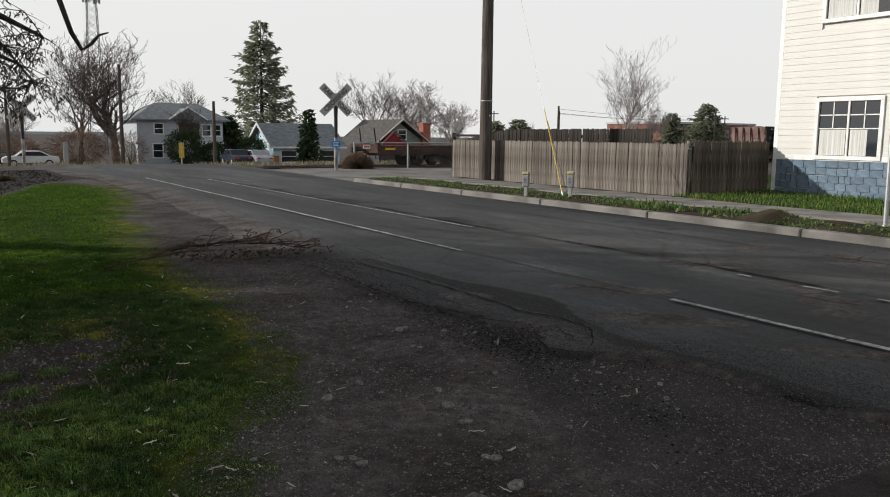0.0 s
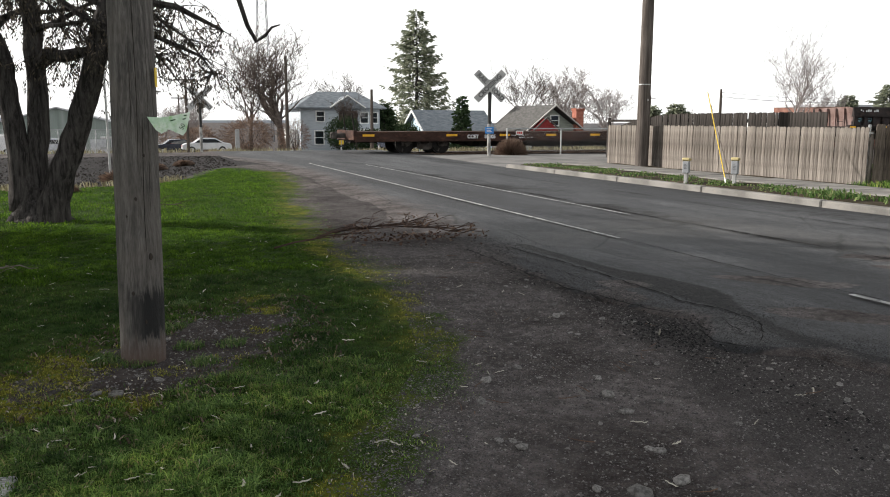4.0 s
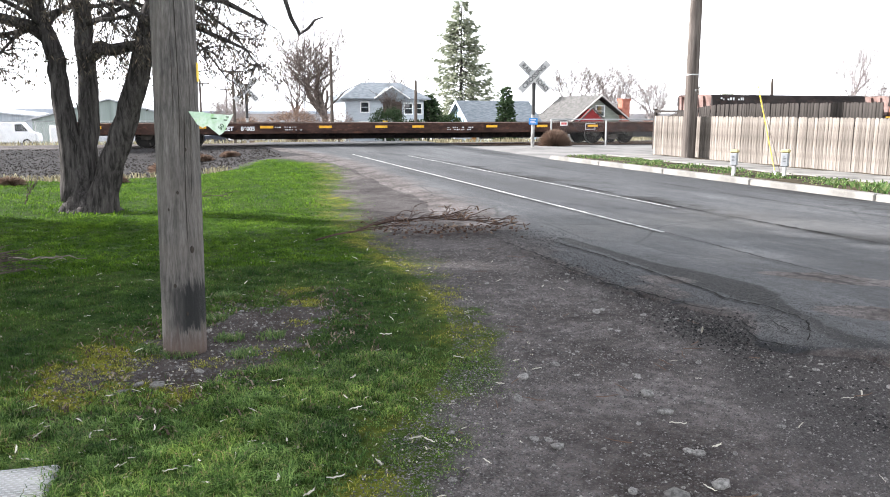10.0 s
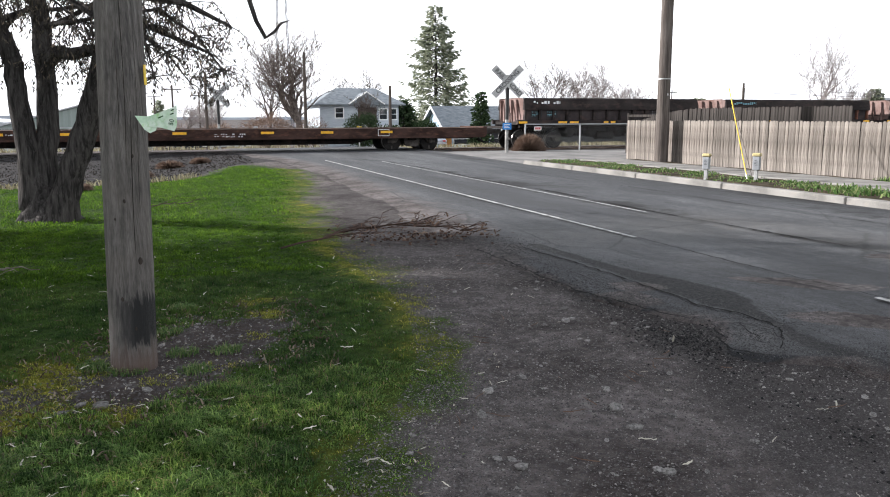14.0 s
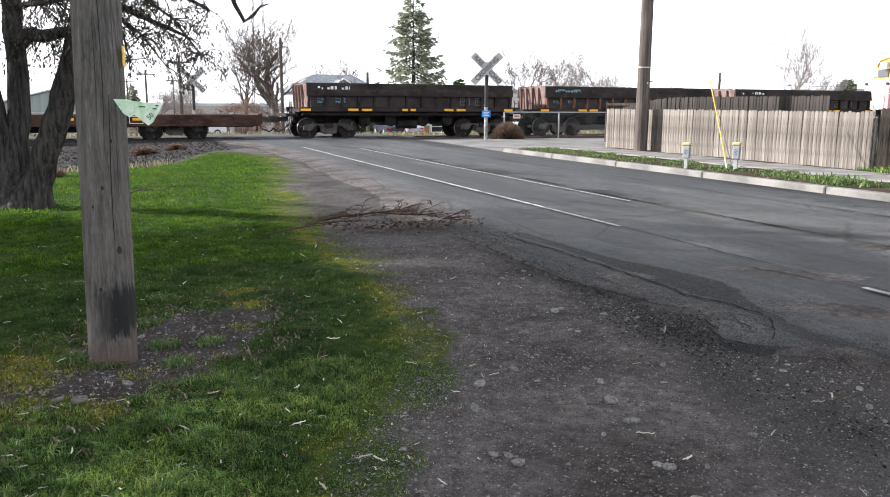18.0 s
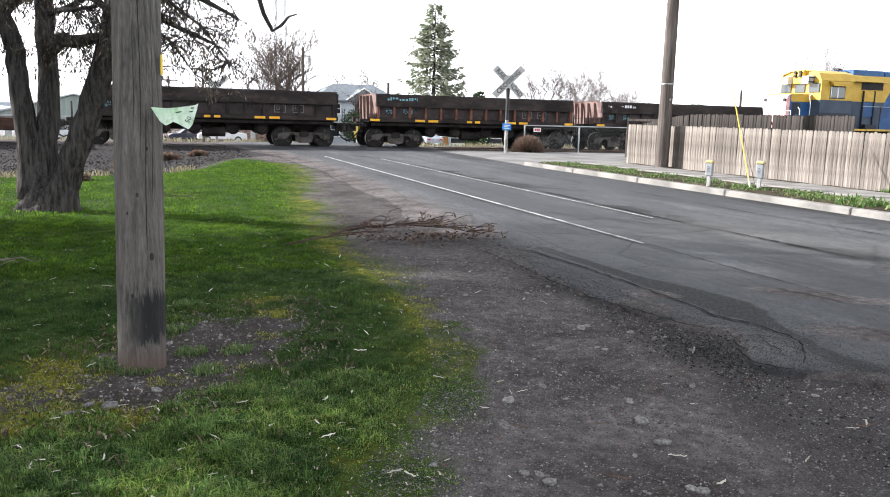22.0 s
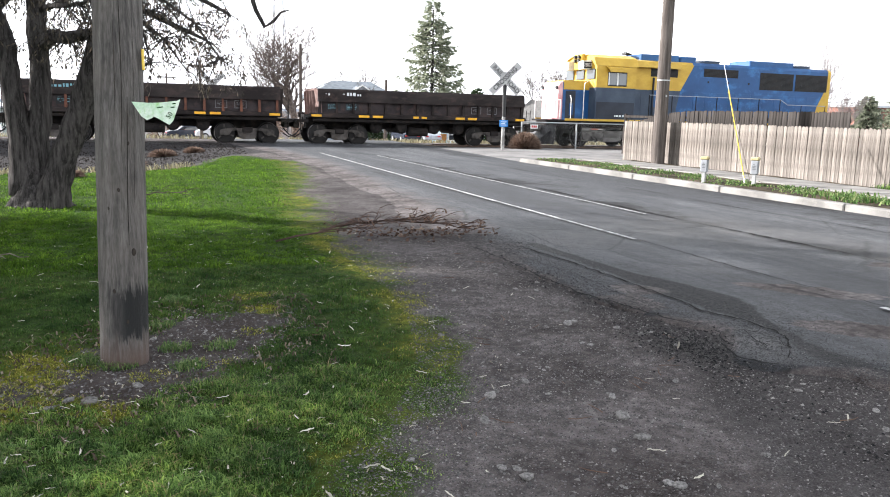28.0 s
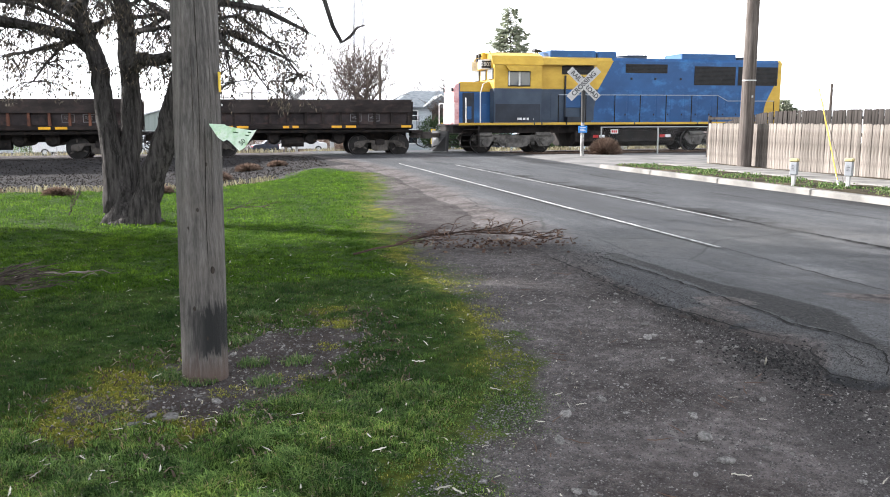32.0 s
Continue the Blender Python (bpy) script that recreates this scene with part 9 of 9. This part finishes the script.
for a, b in (((52, 62, 4.2), (91, 75, 4.8)), ((52, 62, 3.8), (91, 75, 4.4)), ((63, 75, 4.2), (119, 96, 5.0)), ((4.6, 75, 4.9), (2.2, 95, 4.6))):
    bm = B()
    n = 10
    sweep(bm, [Vector(a).lerp(Vector(b), i / n) - Vector((0, 0, 0.5 * math.sin(math.pi * i / n))) for i in range(n + 1)], [0.02] * (n + 1), 4)
    part("wire", bm, black_paint, wires)
mast_grey = plain("mast_grey", (0.09, 0.095, 0.105), 0.8)
tower = tagged(empty("lattice_tower", 27.4, 180, -4), "tall grey steel lattice mast in the haze", "mast")
H_, W_ = 36.0, 1.7
for sx, sy in ((-1, -1), (1, -1), (1, 1), (-1, 1)):
    bm = B()
    tube(bm, (sx * W_, sy * W_, 0), (sx * W_ * 0.45, sy * W_ * 0.45, H_), 0.09, 0.07, 4)
    part("leg", bm, mast_grey, tower)
bm = B()
for i in range(22):
    z0, z1 = H_ * i / 22, H_ * (i + 1) / 22
    w0, w1_ = W_ * (1 - 0.55 * i / 22), W_ * (1 - 0.55 * (i + 1) / 22)
    for (ax, ay), (bx, by) in (((-1, -1), (1, -1)), ((1, -1), (1, 1)), ((1, 1), (-1, 1)), ((-1, 1), (-1, -1))):
        tube(bm, (ax * w0, ay * w0, z0), (bx * w1_, by * w1_, z1), 0.045, 0.045, 3, False)
        tube(bm, (bx * w0, by * w0, z0), (ax * w1_, ay * w1_, z1), 0.045, 0.045, 3, False)
part("bracing", bm, mast_grey, tower)
bm = B()
for a in range(6):
    x, y = math.cos(a * 1.05) * 1.5, math.sin(a * 1.05) * 1.5
    box(bm, x - 0.2, x + 0.2, y - 0.2, y + 0.2, 31.5, 33.8)
part("antennas", bm, white_plastic, tower, "pale antenna panels")
ws = tagged(empty("warning_sign", 12.6, 51.0, -0.6), "yellow warning sign on a thin post", "road sign")
bm = B()
tube(bm, (0, 0, 0), (0, 0, 1.45), 0.04, 0.04, 6)
part("post", bm, galvanised, ws)
bm = B()
box(bm, -0.16, 0.16, -0.03, 0.0, 0.5, 1.45, 0.02)
part("plate", bm, yellow_paint, ws)
wp = tagged(empty("marker_board", 6.9, 58.0, -0.9), "slim white marker board by the road", "marker post")
bm = B()
box(bm, -0.18, 0.12, -0.05, 0.05, -0.1, 1.7, 0.03)
part("board", bm, white_plastic, wp)
cab = tagged(empty("signal_cabinet", 20.2, 40.0, -0.2), "grey railway signal cabinet with a lamp mast", "cabinet")
bm = B()
box(bm, -0.35, 0.35, -0.3, 0.3, -0.2, 1.0, 0.02)
part("body", bm, galvanised, cab)
bm = B()
box(bm, -0.42, 0.42, -0.36, 0.36, 1.0, 1.06, 0.02)
part("lid", bm, galvanised, cab)


# ---- vehicles ----
def vehicle(name, label, x, y, z, turn, length, tall, paint, kind):
    e = tagged(empty(name, x, y, z, turn), label, "car" if kind == "car" else "van", "parked vehicles")
    L, hw = length / 2, 0.88 if kind == "car" else 1.0
    if kind == "car":
        prof = [(-L, 0.35), (-L, 0.75), (-L * 0.85, 0.92), (-L * 0.55, 0.96), (-L * 0.28, tall), (L * 0.35, tall), (L * 0.7, 0.98), (L * 0.97, 0.9), (L, 0.7), (L, 0.35)]
    else:
        prof = [(-L, 0.35), (-L, tall), (L * 0.5, tall), (L * 0.72, tall * 0.62), (L * 0.97, tall * 0.5), (L, 0.7), (L, 0.35)]
    bm = B()
    prism(bm, prof, -hw, hw, "y")
    bmesh.ops.bevel(bm, geom=bm.edges[:], offset=0.05, segments=1, affect="EDGES")
    part("body", bm, paint, e)
    bm = B()
    if kind == "car":
        prism(bm, [(-L * 0.5, 0.98), (-L * 0.28, tall - 0.08), (L * 0.33, tall - 0.08), (L * 0.62, 0.98)], -hw - 0.01, hw + 0.01, "y")
    else:
        prism(bm, [(L * 0.3, tall * 0.62), (L * 0.3, tall - 0.15), (L * 0.52, tall - 0.15), (L * 0.7, tall * 0.62)], -hw - 0.01, hw + 0.01, "y")
    part("glass", bm, pane_dark, e)
    for sx in (-0.62, 0.62):
        for sy in (-1, 1):
            wh = empty("wheel")
            wh.parent = e
            wh.matrix_basis = pose(sx * L, sy * (hw - 0.06), 0.33)
            bm = B()
            tube(bm, (0, -0.11, 0), (0, 0.11, 0), 0.33, 0.33, 16)
            part("tyre", bm, black_paint, wh)
            bm = B()
            tube(bm, (0, -0.125, 0), (0, 0.125, 0), 0.2, 0.2, 12)
            part("rim", bm, galvanised, wh)
    for sy in (-0.6, 0.6):
        bm = B()
        box(bm, -L - 0.02, -L + 0.03, sy - 0.15, sy + 0.15, 0.62, 0.76, 0.01)
        part("tail_lamp", bm, plain("lamp_red", (0.4, 0.02, 0.02), 0.3), e)
    return e


car_white, car_dark, car_silver = surface("car_white", (0.6, 0.6, 0.61), (0.66, 0.66, 0.66), 0.4, 2.5, 0.25, 0.0, 0.02, 0.001), plain("car_dark", (0.03, 0.035, 0.05), 0.25), plain("car_silver", (0.4, 0.42, 0.45), 0.25, 0.3)
vehicle("panel_van", "long white panel van parked behind the fence", -14.7, 80, -1.65, 0, 5.4, 2.1, car_white, "van")
vehicle("panel_van", "white parked van behind the fence", -9.5, 84, -1.85, 10, 4.6, 1.9, car_white, "van")
vehicle("parked_car", "silver parked car behind the fence", -6.5, 78, -1.6, -10, 4.4, 1.4, car_silver, "car")
vehicle("parked_car", "white parked car by the thicket", 6.4, 78, -1.6, 0, 4.4, 1.4, car_white, "car")
vehicle("parked_car", "dark parked car by the thicket", 3.9, 82, -1.8, 5, 4.4, 1.4, car_dark, "car")
vehicle("parked_car", "silver parked car facing the railway", 26.0, 76, -1.55, 90, 4.4, 1.45, car_silver, "car")
vehicle("parked_car", "dark blue parked car facing the railway", 24.2, 77, -1.55, 90, 4.6, 1.5, car_dark, "car")
vehicle("parked_car", "white parked car beyond the far sign", 3.4, 110, -2.8, 0, 4.4, 1.4, car_white, "car")

# chain fence with hedge on the far side of the track
cf = tagged(empty("chain_fence"), "grey chain-link fence beyond the railway", "fence")
for i in range(16):
    bm = B()
    tube(bm, (-36 + i * 2.4, 62, -1.2), (-36 + i * 2.4, 62, 0.75), 0.035, 0.035, 6)
    part("fence_post", bm, galvanised, cf)
bm = B()
tube(bm, (-36, 62, 0.73), (0, 62, 0.73), 0.025, 0.025, 6)
part("top_rail", bm, galvanised, cf)
bm = B()
for i in range(0, 240):
    xa = -36 + i * 0.15
    for d in (-1, 1):
        tube(bm, (xa, 62, -1.0), (xa + d * 0.8, 62, 0.72), 0.004, 0.004, 3, False)
part("wire_mesh", bm, galvanised, cf)["kind"] = "stuff"
for i in range(5):
    shrub("low dark green hedge behind the chain fence", -30 + i * 3.0, 63.5, -1.1, 1.7, 1.6, 900, 40 + i, shrub_leaf)

# hills and far woods closing the distance, haze mixed into their pale colours
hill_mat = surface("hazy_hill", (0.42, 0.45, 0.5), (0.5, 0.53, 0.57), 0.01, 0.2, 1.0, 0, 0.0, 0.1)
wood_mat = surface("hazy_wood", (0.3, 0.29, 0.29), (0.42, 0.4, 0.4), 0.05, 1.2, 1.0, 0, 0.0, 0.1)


def ridge(name, label, dist, height, base, mat, seed, step):
    rnd = random.Random(seed)
    n = int(260 / step)
    az = [-110 + 220 * i / n for i in range(n + 1)]
    top = [base + height * (0.55 + 0.3 * math.sin(a * 0.07 + seed) + 0.12 * math.sin(a * 0.31 + 2 * seed) + rnd.uniform(-0.12, 0.12) * (0.4 if step > 1 else 1)) for a in az]
    bm = B()
    lo = [bm.verts.new((math.sin(radians(a)) * dist, math.cos(radians(a)) * dist, base - 6)) for a in az]
    hi = [bm.verts.new((math.sin(radians(a)) * dist, math.cos(radians(a)) * dist, t)) for a, t in zip(az, top)]
    bk = [bm.verts.new((math.sin(radians(a)) * dist * 1.1, math.cos(radians(a)) * dist * 1.1, base - 6)) for a in az]
    for i in range(n):
        bm.faces.new((lo[i + 1], lo[i], hi[i], hi[i + 1]))
        bm.faces.new((hi[i + 1], hi[i], bk[i], bk[i + 1]))
    return tagged(part(name, bm, mat), label, "backdrop", kind="structure")


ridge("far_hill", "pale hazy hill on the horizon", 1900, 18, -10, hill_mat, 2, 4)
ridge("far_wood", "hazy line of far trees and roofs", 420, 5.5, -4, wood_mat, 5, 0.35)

# ---- what moves ----
TRAIN = [(0, 40.95), (2, 36.85), (4, 32.5), (7, 26.1), (9, 22.0), (13, 13.4), (16.5, 5.76), (19, 0), (23, -9.01), (26, -15.75), (28.5, -21.15), (30, -24.5), (32, -28.85)]

FLAP = [(0, 12, 0), (4, 14, 5), (7, 0, 0), (9, -2, 0), (11, -2, 5), (12.4, 20, -15), (13, 30, -20), (14, 24, -15), (15, 8, -5), (17, -3, 0), (19, 0, 5), (21, 8, -5), (23, 12, 8), (25, 8, 5), (27, 10, 0), (29, 6, -5), (30, 4, 5), (31, 18, -10), (32, -8, 5)]


def train_at(t):
    return float(np.interp(t, [r[0] for r in TRAIN], [r[1] for r in TRAIN]))


def motions():
    for c in cars:
        walk(c, [(t, pose(s, RAIL_Y, 0)) for t, s in TRAIN])
    # the loose paper flaps in the wind
    walk(flap, [(t, pose(0.02, -0.005, 0.01, 0, -a, 0) @ pose(0, 0, 0, 0, 0, b)) for t, a, b in FLAP])
    steps = [i * 0.2 for i in range(161)]
    for w, x, r in AXLES:
        z = w.matrix_basis.translation.z
        walk(w, [(t, pose(x, 0, z, 0, math.degrees(train_at(t) / r), 0)) for t in steps])


motions()
